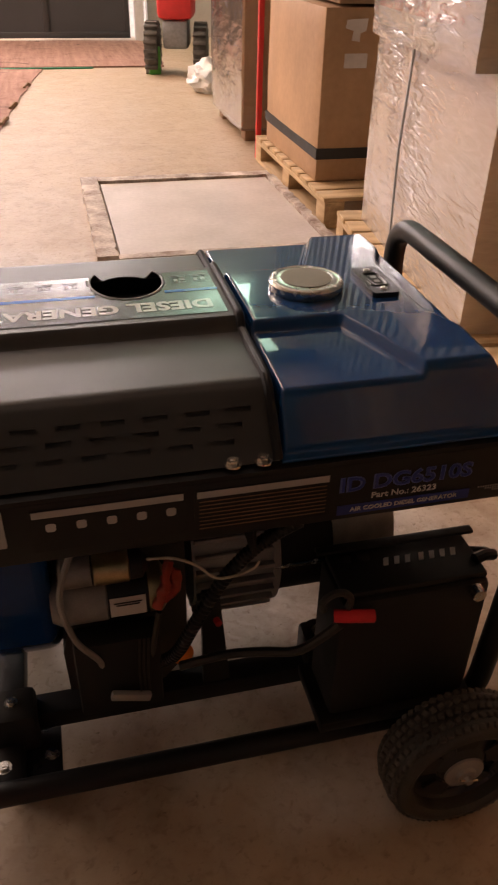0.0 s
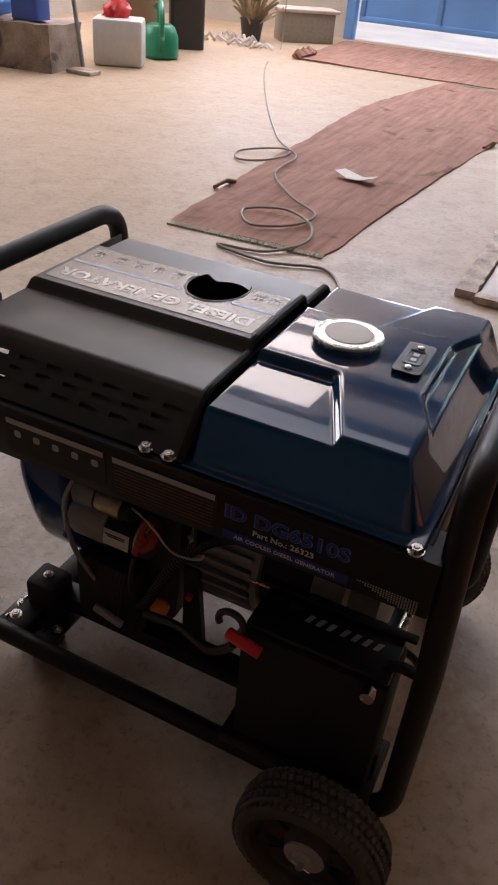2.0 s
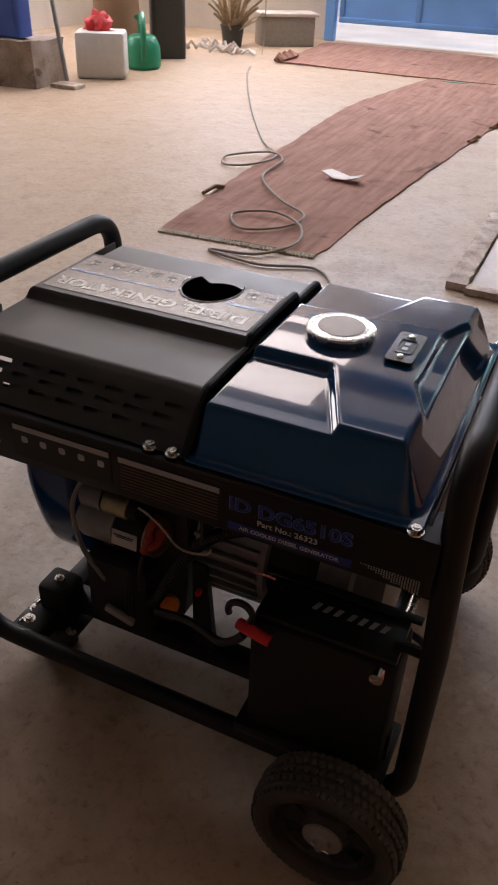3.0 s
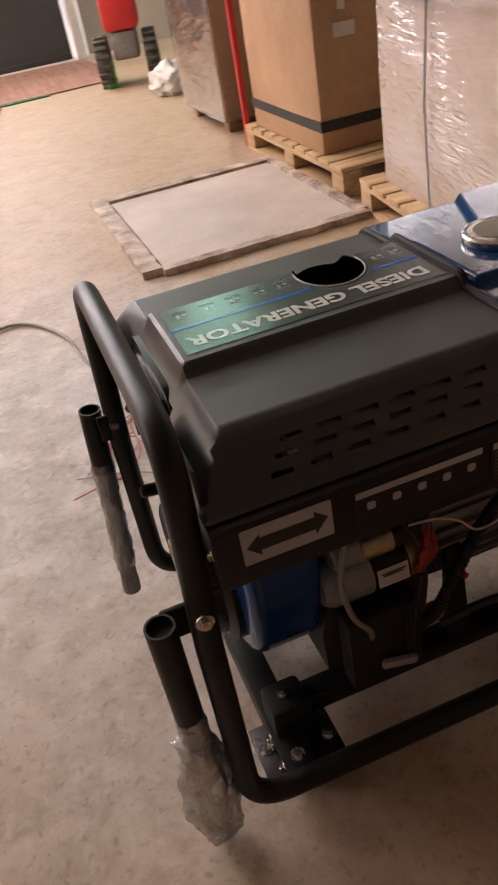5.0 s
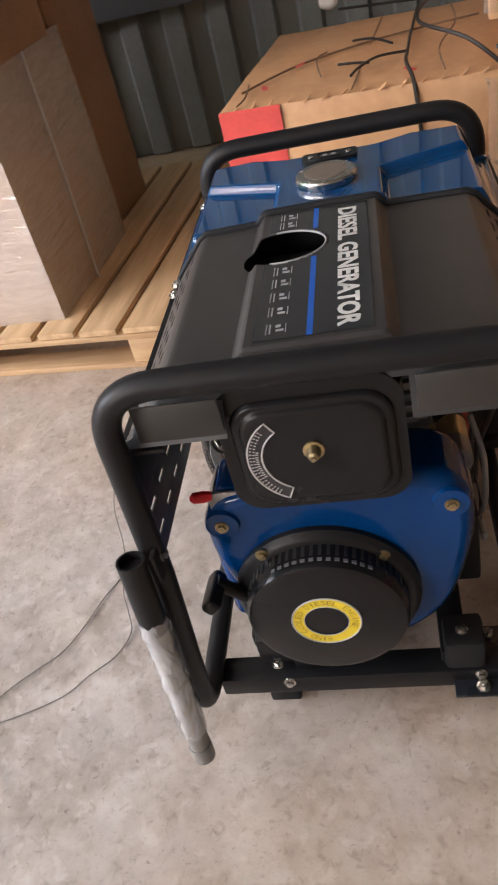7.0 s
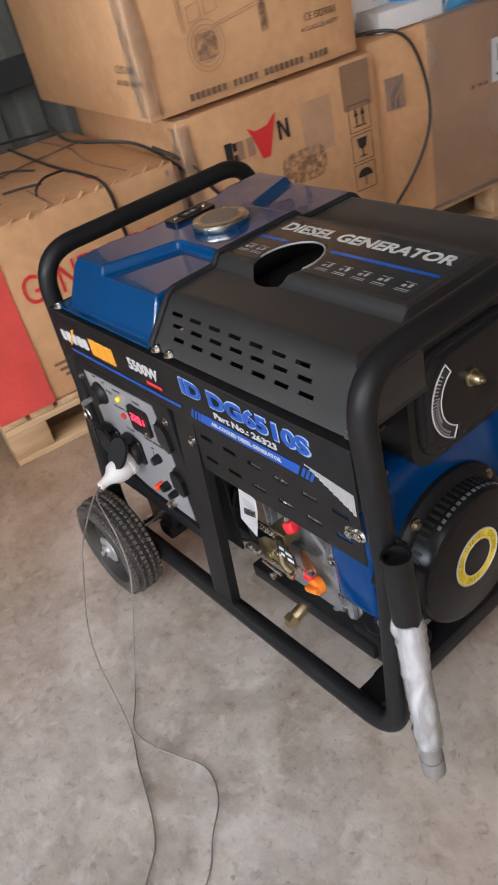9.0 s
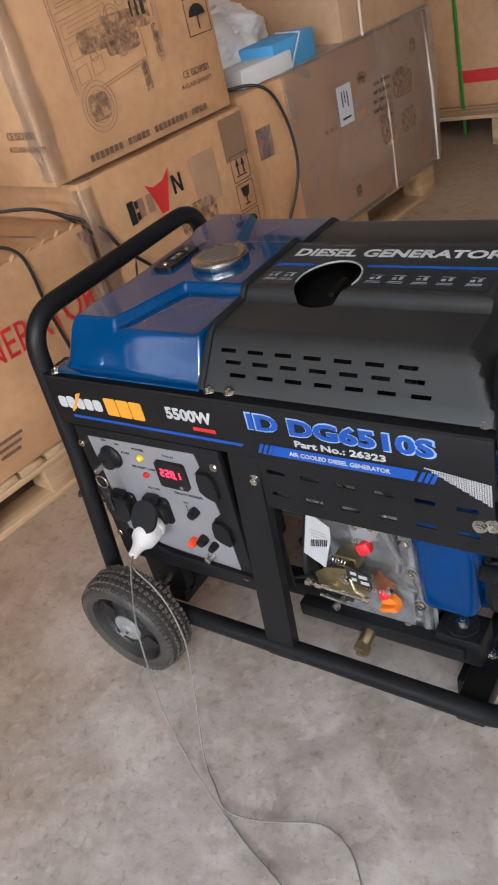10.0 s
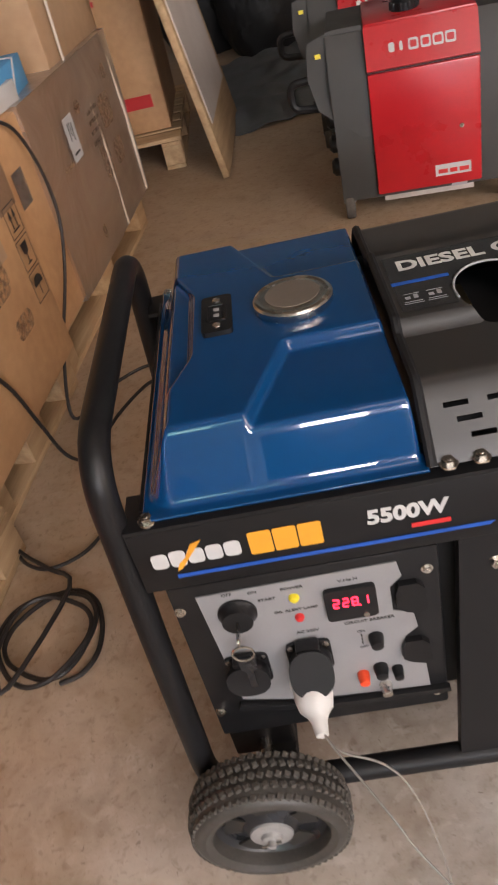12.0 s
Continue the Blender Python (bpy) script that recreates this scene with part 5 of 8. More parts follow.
for o in unit.children_recursive:
    o.data.transform(Matrix.Translation((0.38, 0, 0)) @ Matrix.Diagonal((-1, 1, 1, 1)))
    o.data.flip_normals()
copy_thing(unit, row(-2.55, -0.25))

# ---- west side: odds and ends along the wall ----
blk = thing("concrete_block", "rough low brown concrete block with things on it", "concrete block", pose(-4.95, 4.25, 0, 0, 0, 8))
bm = span(0, 1.1, 0, 0.5, 0, 0.34)
bmesh.ops.subdivide_edges(bm, edges=bm.edges[:], cuts=8, use_grid_fill=True)
for q in bm.verts:
    if q.co.z > 0.01:
        q.co += noise.noise_vector(q.co * 5) * 0.03
part("block", bm, "stone", blk)
tub = thing("blue_container", "blue plastic container standing on the block", "container", pose(-4.15, 4.55, 0.350))
part("body", prism(rounded(0.26, 0.20, 0.04), 0.36, Matrix(), 0.02, seg=3), "bluetarp", tub)
part("neck", lathe([(0, 0.035), (0.05, 0.035), (0.055, 0.03)], (0.06, 0, 0.355), (0, 0, 1), 18), "bluetarp", tub)
part("handle", tube(fillet([(-0.08, 0, 0.355), (-0.08, 0, 0.40), (0.02, 0, 0.40), (0.02, 0, 0.355)], 0.02), 0.014, 8), "bluetarp", tub)
sheet2 = thing("blue_sheet", "folded blue plastic sheeting heaped on the block", "sheeting", pose(-4.62, 4.5, 0.350))
bm = span(-0.25, 0.2, -0.15, 0.15, 0, 0.25)
bmesh.ops.subdivide_edges(bm, edges=bm.edges[:], cuts=8, use_grid_fill=True)
for q in bm.verts:
    q.co += Vector((1, 1, 1 if q.co.z > 0.01 else 0)) * noise.noise(q.co * 9) * 0.05
part("sheeting", bm, "gateblue", sheet2)
flat = thing("cardboard_sheet", "flat grey cardboard sheet on the floor", "cardboard sheet", pose(-4.55, 3.95, 0, 0, 0, 10))
part("sheet", span(-0.4, 0.2, -0.15, 0.15, 0.001, 0.05, 0.004), "sheet", flat)
hoe = thing("hoe", "long-handled hoe leaning on the block, head on the floor", "hoe", pose(-3.72, 4.62, 0))
part("shaft", tube([(0.0, 0.0, 0.05), (-0.22, 0.12, 1.0)], 0.017, 8), "alugrey", hoe)
part("blade", span(-0.12, 0.12, -0.07, 0.07, 0.0, 0.03, 0.006), "rust", hoe, "flat rusty blade")
crate = thing("white_crate", "white polystyrene box with a red bag inside", "box", pose(-3.9, 5.0, 0, 0, 0, 28))
bm = span(0, 0.42, 0, 0.34, 0, 0.36, 0.03)
part("box", bm, "white", crate)
red2 = thing("red_bag", "crumpled red plastic bag lying on the white box", "bag", pose(-3.82, 5.25, 0.362))
bm = bmesh.new()
bmesh.ops.create_icosphere(bm, subdivisions=3, radius=0.11)
for q in bm.verts:
    q.co *= 1 + 0.4 * noise.noise(q.co * 20)
    q.co.z = max(0, q.co.z + 0.03)
part("bag", bm, "redink", red2)
can = thing("watering_can", "green plastic watering can with an arched handle", "watering can", pose(-3.76, 5.85, 0, 0, 0, 125))
part("body", lathe([(0, 0.15), (0.03, 0.17), (0.18, 0.165), (0.26, 0.13), (0.28, 0.10)], (0, 0, 0), (0, 0, 1), 28), "green", can)
part("handle", tube(smooth_line([(-0.16, 0, 0.08), (-0.25, 0, 0.22), (-0.22, 0, 0.38), (-0.06, 0, 0.45), (0.07, 0, 0.36), (0.09, 0, 0.26)]), 0.026, 10), "green", can)
part("spout", tube([(0.13, 0, 0.06), (0.24, 0, 0.22), (0.33, 0, 0.36)], 0.022, 10, radii=[0.032, 0.024, 0.018]), "green", can)
part("rose", lathe([(0, 0.018), (0.03, 0.045), (0.035, 0.045)], (0.33, 0, 0.36), (0.6, 0, 0.8), 18), "green", can)
binn = thing("dark_bin", "tall dark grey plastic bin", "bin", pose(-3.95, 6.65, 0, 0, 0, 35))
part("body", prism(rounded(0.34, 0.34, 0.05), 0.85, Matrix(), 0.01), "darkgrey", binn)
part("rim", prism(rounded(0.38, 0.38, 0.05), 0.04, pose(0, 0, 0.85), 0.01), "darkgrey", binn)
brush = thing("dry_branches", "bundle of dry branches and leaves against the wall", "branches", pose(-3.76, 7.76, 0))
bm = bmesh.new()
for i in range(70):
    a, l, tz = random.uniform(0, 6.28), random.uniform(0.1, 0.35), random.uniform(0.25, 0.7)
    tube([(0.05 * math.cos(a), 0.05 * math.sin(a), 0.15), (l * math.cos(a) * 0.6, l * math.sin(a) * 0.6, tz * 0.8), (l * math.cos(a), l * math.sin(a), tz)], 0.012, 4, bm, flat=0.4)
tagged(part("brushwood", bm, "dry", brush), kind="stuff")
part("pot", lathe([(0, 0.1), (0.2, 0.13), (0.22, 0.14)], (0, 0, 0), (0, 0, 1), 18), "darkgrey", brush, "dark pot")
rags = thing("rag_heap", "heap of pale blue and white rags on the floor", "rags", pose(-3.68, 7.33, 0))
for i in range(26):
    a = random.uniform(0, 6.28)
    x, y = random.uniform(-0.35, 0.3), random.uniform(-0.12, 0.12)
    bm = tube([(x, y, 0.015), (x + 0.07 * math.cos(a), y + 0.07 * math.sin(a), random.uniform(0.03, 0.10)), (x + 0.15 * math.cos(a), y + 0.15 * math.sin(a), 0.015)], 0.018, 6, flat=0.5)
    part("cloth", bm, "sheet", rags)
chest = thing("metal_box", "grey-brown metal box with a loose lid", "box", pose(-3.5, 8.0, 0, 0, 0, 38))
part("body", span(0, 0.62, 0, 0.35, 0, 0.30, 0.01), "greycable", chest)
part("lid", span(-0.03, 0.66, -0.03, 0.38, 0.30, 0.335, 0.008), "sheet", chest)
dr = thing("barrel", "brown barrel standing behind the white box", "barrel", pose(-4.25, 6.2, 0))
part("body", lathe([(0, 0.2), (0.05, 0.21), (0.4, 0.22), (0.75, 0.21), (0.8, 0.2)], (0, 0, 0), (0, 0, 1), 24), "carddark", dr)

# ---- cables on the floor ----
cab = thing("floor_cable", "grey extension cable snaking in loops over floor and carpet", "cable")
pts = [(-3.25, 7.55, 2.2), (-3.27, 7.55, 0.6), (-3.25, 7.45, 0.008), (-2.88, 6.30, 0.008), (-2.18, 4.83, 0.008), (-1.62, 3.80, 0.008), (-1.36, 3.42, 0.022), (-1.40, 3.16, 0.022), (-1.55, 3.12, 0.012),
       (-1.62, 3.30, 0.012), (-1.42, 3.45, 0.026), (-1.28, 3.32, 0.026), (-1.24, 2.95, 0.024), (-1.0, 2.62, 0.024), (-0.80, 2.44, 0.024), (-0.82, 2.24, 0.024), (-0.98, 2.13, 0.024), (-1.10, 2.30, 0.024),
       (-0.94, 2.40, 0.03), (-0.76, 2.28, 0.03), (-0.69, 2.07, 0.024), (-0.80, 1.90, 0.010), (-1.0, 1.86, 0.008), (-0.75, 1.80, 0.010), (-0.52, 1.87, 0.008), (-0.38, 1.66, 0.007), (-0.34, 1.4, 0.007), (-0.25, 1.12, 0.007)]
part("cable", tube(smooth_line(pts, 10), 0.006, 8), "greycable", cab)
coil = thing("cable_coil", "loose coil of black cable on the floor beside the cartons", "cable")
pts = []
for i in range(46):
    a = 1.9 + i * 0.40
    rad = 0.092 + 0.014 * math.sin(i * 0.31) + 0.006 * math.sin(i * 1.3)
    pts.append((0.728 + rad * math.cos(a), -0.118 + rad * 1.12 * math.sin(a), 0.006 + 0.0006 * i))
pts += [(0.70, -0.225, 0.034), (0.755, -0.29, 0.030), (0.82, -0.35, 0.020), (0.865, -0.40, 0.03), (0.872, -0.43, 0.14), (0.862, -0.46, 0.30), (0.845, -0.50, 0.46), (0.90, -0.56, 0.60)]
part("cable", tube(smooth_line(pts, 4), 0.0050, 8), "cable", coil)
side_cable = thing("floor_cable", "black cable hanging down a carton and trailing over the floor", "cable")
line = [(0.9, -1.05, 0.712), (0.78, -1.14, 0.708), (0.745, -1.20, 0.62), (0.735, -1.22, 0.45), (0.755, -1.15, 0.30), (0.79, -0.98, 0.14), (0.79, -0.86, 0.01), (0.71, -0.98, 0.007), (0.60, -1.06, 0.007), (0.54, -1.0, 0.007), (0.60, -0.955, 0.007), (0.67, -0.83, 0.007), (0.72, -0.68, 0.007), (0.785, -0.70, 0.010), (0.807, -0.68, 0.13), (0.813, -0.63, 0.27), (0.824, -0.55, 0.39), (0.836, -0.46, 0.49), (0.858, -0.42, 0.57), (0.93, -0.36, 0.63)]
part("cable", tube(smooth_line(line, 8), 0.0048, 8), "cable", side_cable)
line = [(0.88, -0.47, 0.007), (0.84, -0.36, 0.007), (0.77, -0.31, 0.012), (0.70, -0.34, 0.007), (0.655, -0.40, 0.007), (0.62, -0.46, 0.007)]
part("cable", tube(smooth_line(line, 8), 0.0042, 8), "cable", side_cable)
twig = thing("wire_bundle", "dark bent wires lying over the cartons", "wires")
part("wire", tube(smooth_line([(1.80, 0.0, 0.618), (1.615, -0.24, 0.632), (1.40, -0.30, 0.66), (1.22, -0.24, 0.70), (1.04, -0.20, 0.69), (0.90, -0.30, 0.66), (0.865, -0.40, 0.56), (0.860, -0.46, 0.46)]), 0.0045, 6), "cable", twig)
part("wire", tube(smooth_line([(1.55, -0.23, 0.622), (1.25, -0.19, 0.622), (1.07, -0.17, 0.624), (0.96, -0.16, 0.628), (0.868, -0.17, 0.60), (0.862, -0.18, 0.46), (0.858, -0.20, 0.32)]), 0.0045, 6), "cable", twig)
part("plug_end", lathe([(0, 0.020), (0.03, 0.024), (0.05, 0.018), (0.06, 0.008)], (1.88, 0.05, 0.634), (-0.7, -0.7, 0.05), 16), "white", twig, "pale plug on the wire's end")
for line in ([(1.075, -0.172, 0.624), (1.045, -0.10, 0.632), (1.0, -0.05, 0.626), (0.965, -0.03, 0.620)], [(1.02, -0.075, 0.628), (1.055, -0.04, 0.626), (1.10, 0.0, 0.619)], [(1.19, -0.14, 0.622), (1.25, -0.09, 0.630), (1.32, -0.04, 0.619)]):
    part("twig", tube(smooth_line(line), 0.0035, 5), "cable", twig)

# ---- the open-frame diesel generator ----
G = thing("diesel_generator", "blue and black open-frame diesel generator on two wheels, panel lit", "generator")

# tubular frame
TR = 0.0165


def hoop(x, z, foot, sign, yf, yb, railf, railb):
    """A bent tube: over the top, down both legs, which spread a little, and into the bottom rails."""
    side = x * sign + 0.012 * sign
    top = fillet([(side, yf, 0.42), (x * sign, yf, z), (x * sign, yb, z), (side, yb, 0.42)], 0.072, 10)
    low1 = fillet([(foot * sign, *railf), (side, *railf), (side, yf, 0.42)], 0.095, 12)
    low2 = fillet([(side, yb, 0.42), (side, *railb), (foot * sign, *railb)], 0.095, 12)
    return low1[:-1] + top + low2[1:]


RAILF, RAILB = (0.270, 0.101), (-0.218, 0.080)
part("end_hoop", tube(hoop(0.366, 0.694, 0.24, -1, 0.250, -0.224, RAILF, RAILB), TR, 20), "black", G, "black tubular hoop over the engine end")
part("end_hoop", tube(hoop(0.380, 0.684, 0.24, 1, 0.240, -0.240, RAILF, RAILB), TR, 20), "black", G, "black tubular hoop over the tank end")
for y_, z_ in (RAILF, RAILB):
    part("bottom_rail", tube([(-0.240, y_, z_), (0.240, y_, z_)], TR, 20), "black", G)
part("cross_member", span(-0.318, -0.272, -0.210, 0.262, 0.050, 0.088, 0.004), "black", G, "black channel cross member")
part("cross_member", span(0.27, 0.31, -0.228, 0.228, 0.07, 0.10, 0.004), "black", G)
part("engine_rail", span(-0.30, 0.27, -0.125, -0.085, 0.078, 0.112, 0.004), "black", G)
part("engine_rail", span(-0.30, 0.27, 0.10, 0.14, 0.078, 0.112, 0.004), "black", G)
part("centre_post", prism([(-0.008, 0.082), (0.046, 0.082), (0.030, 0.52), (-0.020, 0.52)], 0.018, axes((1, 0, 0), (0, -0.055, 1), (0, -1, 0), (0.004, 0.2835, 0)), 0.003), "black", G, "flat black centre post")
part("engine_rail", span(-0.272, 0.02, 0.178, 0.204, 0.112, 0.142, 0.004), "black", G)
part("centre_post", span(-0.005, 0.035, 0.085, 0.10, 0.11, 0.36, 0.003), "black", G)

# control side: upper band, perforated lower strip
band_y = 0.252
part("upper_band", span(-0.352, 0.372, band_y, band_y + 0.006, 0.505, 0.592, 0.002), "black", G, "black side band with printed model lettering")
part("band_flange", span(-0.352, 0.372, 0.20, band_y + 0.0055, 0.592, 0.597), "black", G)
xs, holes = [-0.348], set()
for i in range(6):
    c = -0.315 + 0.0545 * i
    xs += [c - 0.014, c + 0.014]
xs.append(0.0)
ys = [0.413, 0.439, 0.446, 0.479, 0.486, 0.505]
for i in range(6):
    holes.add((1 + 2 * i, 1)), holes.add((1 + 2 * i, 3))
part("perforated_strip", slotted(xs, ys, holes, 0.002, axes((1, 0, 0), (0, 0, 1), (0, -1, 0), (0, band_y + 0.004, 0))), "black", G, "black perforated cover strip")
# battery side band
part("upper_band", span(-0.352, 0.372, -band_y - 0.006, -band_y, 0.520, 0.594, 0.002), "black", G, "black side band with stickers")
part("band_flange", span(-0.352, 0.372, -band_y - 0.0055, -0.20, 0.594, 0.599), "black", G)
# plates at the ends
for y0, y1 in ((0.125, 0.225), (-0.225, -0.085)):
    part("end_plate", span(-0.350, -0.346, y0, y1, 0.602, 0.655, 0.001), "hood", G)
part("end_plate", span(0.352, 0.356, -0.23, 0.23, 0.545, 0.60, 0.001), "black", G)

# hood over the engine
HX0, HX1 = -0.352, 0.057


def hood_profile(y):
    a = abs(y)
    side = np.interp(a, [0.0, 0.186, 0.197, 0.243, 0.2465], [0.668, 0.668, 0.662, 0.608, 0.602])
    if a < 0.18:
        side += 0.002 * (1 - (a / 0.18) ** 2)
    ridge = np.interp(y, [-0.076, -0.062, 0.094, 0.110], [0.0, 1.0, 1.0, 0.0])
    return side + 0.0145 * ridge * ridge * (3 - 2 * ridge)


def hood_height(x, y):
    end = float(np.interp(x, [-0.352, -0.349, -0.328, -0.313, -0.299], [0.602, 0.611, 0.645, 0.664, 0.70]))
    flank = float(hood_profile(y))
    k = 0.008 * ease(0.603, 0.62, min(end, flank))
    h = max(k - abs(end - flank), 0) / k if k > 0 else 0
    return min(end, flank) - h * h * k * 0.25


slot_rows, slot_cells = [], []
for k, z in enumerate((0.647, 0.635, 0.622)):
    ya, yb = (float(np.interp(q, [0.608, 0.662], [0.243, 0.197])) for q in (z - 0.0021, z + 0.0021))
    slot_rows.append((yb, ya))
    slot_cells.append([(0.021 - 0.0108 * k - 0.0433 * i - 0.0125, 0.021 - 0.0108 * k - 0.0433 * i + 0.0125) for i in range(7)])
hxs = {HX0, -0.347, -0.340, -0.335, -0.330, -0.322, -0.314, -0.306, -0.301, -0.296, HX1}
for cells in slot_cells:
    for a, b in cells:
        hxs |= {a, b}
hxs |= {round(-0.125 + 0.006 * i, 4) for i in range(21)}
hxs = sorted(hxs)
hxs = [x for i, x in enumerate(hxs) if i == 0 or x - hxs[i - 1] > 0.0009]
yedge = [0.2465, 0.243] + [q for r in slot_rows for q in r] + [0.197, 0.192, 0.189, 0.186, 0.18, 0.16, 0.14]
hys = sorted({-y for y in yedge} | set(yedge) | {-0.12, -0.09, -0.079, -0.076, -0.0725, -0.069, -0.0655, -0.062, -0.058, -0.045, 0.124, 0.118, 0.114, 0.110, 0.106, 0.102, 0.098, 0.094, 0.090} | {round(-0.03 + 0.006 * i, 4) for i in range(20)})
HC, HRX, HRY = (-0.064, 0.062), 0.046, 0.057


def in_hole(x, y, grow=0.0):
    return math.hypot((x - HC[0]) / (HRX + grow), (y - HC[1]) / (HRY + grow))


bm = bmesh.new()
hv = {(i, j): bm.verts.new((x, y, hood_height(x, y))) for i, x in enumerate(hxs) for j, y in enumerate(hys)}
for i in range(len(hxs) - 1):
    for j in range(len(hys) - 1):
        cx, cy = (hxs[i] + hxs[i + 1]) / 2, (hys[j] + hys[j + 1]) / 2
        if in_hole(cx, cy) < 1 or (cx < -0.330 and -0.083 < cy < 0.122):
            continue
        if any(p < abs(cy) < q and any(a < cx < b for a, b in cells) for (p, q), cells in zip(slot_rows, slot_cells)):
            continue
        bm.faces.new((hv[i, j], hv[i + 1, j], hv[i + 1, j + 1], hv[i, j + 1]))
bmesh.ops.delete(bm, geom=[v for v in bm.verts if not v.link_faces], context="VERTS")
for v in bm.verts:
    k = in_hole(v.co.x, v.co.y)
    if v.is_boundary and 0 < k < 1.25 and v.co.x > HX0 + 0.01:
        v.co.x, v.co.y = HC[0] + (v.co.x - HC[0]) / k, HC[1] + (v.co.y - HC[1]) / k
        v.co.z = hood_height(v.co.x, v.co.y)
bmesh.ops.recalc_face_normals(bm, faces=bm.faces)
if sum(f.normal.z for f in bm.faces) < 0:
    bmesh.ops.reverse_faces(bm, faces=bm.faces)
bmesh.ops.solidify(bm, geom=bm.faces[:], thickness=0.0016)
hood = part("hood", bm, "hood", G, "charcoal sheet metal hood with louvre slots and a round opening", 0.5)
bead = [(HX1 - 0.002, y, hood_height(0, y) + 0.002) for y in hys]
part("edge_bead", tube(bead, 0.0055, 8), "matt", hood, "black rubber edge bead")
# unseen black sheets added so that the louvre slots look dark
for y in (-0.186, 0.186):
    part("inner_shield", span(-0.205, 0.045, y - 0.001, y + 0.001, 0.530, 0.655), "matt", hood, "added black sheet that keeps the louvre slots dark", 0)
# added hood-coloured sheet, so the battery side slots hardly show
part("inner_shield", prism([(-0.223, 0.0), (0.046, 0.0), (0.046, 0.062), (-0.223, 0.062)], 0.001, axes((1, 0, 0), (0, -0.648, -0.761), (0, 0.761, -0.648), (0, -0.1955, 0.6545))), "hood", hood, "added sheet that hides the inside behind the louvre slots", 0)
# rim of the round opening, printed label on the ridge
rim = [(HC[0] + HRX * math.cos(a), HC[1] + HRY * math.sin(a), hood_height(HC[0] + HRX * math.cos(a), HC[1] + HRY * math.sin(a)) + 0.0006) for a in np.linspace(math.radians(165), math.radians(372), 30)]
part("opening_rim", tube(rim, 0.0014, 6), "greyink", hood, "pale printed rim line")
LZ = 0.6925
bm = bmesh.new()
lxs, lys = np.linspace(-0.294, 0.044, 80), np.linspace(-0.050, 0.084, 27)
lv = {(i, j): bm.verts.new((x, y, hood_height(x, y) + 0.0007)) for i, x in enumerate(lxs) for j, y in enumerate(lys)}
for i in range(79):
    for j in range(26):
        if in_hole((lxs[i] + lxs[i + 1]) / 2, (lys[j] + lys[j + 1]) / 2, 0.003) > 1:
            bm.faces.new((lv[i, j], lv[i + 1, j], lv[i + 1, j + 1], lv[i, j + 1]))
bmesh.ops.delete(bm, geom=[v for v in bm.verts if not v.link_faces], context="VERTS")
part("hood_label", bm, "labelgloss", hood, "glossy dark printed label")
on_top = lambda x, y: axes((-1, 0, 0), (0, -1, 0), (0, 0, 1), (x, y, hood_height(x, y) + 0.0009))
part("lettering", letters("DIESEL GENERATOR", 0.316, 0.026, on_top(0.030, -0.010), 0.0002, 0.034), "labelwhite", hood, "bold white lettering", 0)
part("stripe", decal(0.066, 0.007, on_top(0.012, 0.020), 0, 0.0002), "labelblue", hood, "blue stripe", 0)
part("stripe", decal(0.188, 0.007, on_top(-0.200, 0.020), 0, 0.0002), "labelblue", hood, "blue stripe", 0)
for i, x in enumerate((0.028, 0.002, -0.134, -0.166, -0.200, -0.234, -0.272)):
    bm = bmesh.new()
    for a, b, w, h in ((0, 0.009, 0.018, 0.0012), (0, -0.009, 0.020, 0.0016), (-0.005, 0.0, 0.006, 0.006), (0.004, 0.002, 0.005, 0.009), (0.0, -0.013, 0.022, 0.0012)):
        decal(w, h, on_top(x, 0.056), 0, 0.0002, bm, a, b)
    part("pictogram", bm, "labelgrey", hood, "small pale pictogram", 0)

# fuel tank
TX0, TX1 = 0.0582, 0.350


def recess(x, y):
    """Depth share of the sunk facets of the tank top."""
    y = abs(y - 0.004)
    a = ease(0.076, 0.087, y) * (1 - ease(0.0, 0.010, x - (0.170 + (y - 0.08) * 0.40)))
    b = ease(0.279, 0.289, x) * (1 - ease(0.0, 0.014, y - 0.062 - (x - 0.281) * 2.4)) * 0.75
    return max(a, b)


def tank_height(x, y):
    cx, cy, hx, hy, r = 0.2010, 0.0, 0.1420, 0.240, 0.03
    dip = recess(x, y)
    u = x - (cx - hx)
    if u < 0.03:
        x += 3.2 * u if u < 0.0085 else 0.0272 * (1 - (u - 0.0085) / 0.4)
    elif x < cx:
        x += 0.025
    qx, qy = abs(x - cx) - hx + r, abs(y - cy) - hy + r
    d = -(math.hypot(max(qx, 0), max(qy, 0)) + min(max(qx, qy), 0) - r)
    base = 0.604
    if d <= 0:
        return base
    wall_z = base + float(np.interp(d, [0, 0.004, 0.030, 0.042, 0.2], [0, 0.004, 0.063, 0.086, 0.28]))
    top = 0.6775 + 0.004 * (1 - (y / 0.24) ** 2) - 0.013 * dip
    k = 0.006
    h = max(k - abs(wall_z - top), 0) / k
    return min(wall_z, top) - h * h * k * 0.25


nx, ny = 150, 250
bm = bmesh.new()
tv = [[bm.verts.new((x, y, tank_height(x, y))) for y in np.linspace(-0.2515, 0.2515, ny)] for x in np.linspace(TX0, TX1, nx)]
for i in range(nx - 1):
    for j in range(ny - 1):
        bm.faces.new((tv[i][j], tv[i + 1][j], tv[i + 1][j + 1], tv[i][j + 1]))
bmesh.ops.smooth_vert(bm, verts=bm.verts, factor=0.5, use_axis_z=True)
tank = part("fuel_tank", bm, "blue", G, "glossy dark blue pressed steel fuel tank", 3.0)
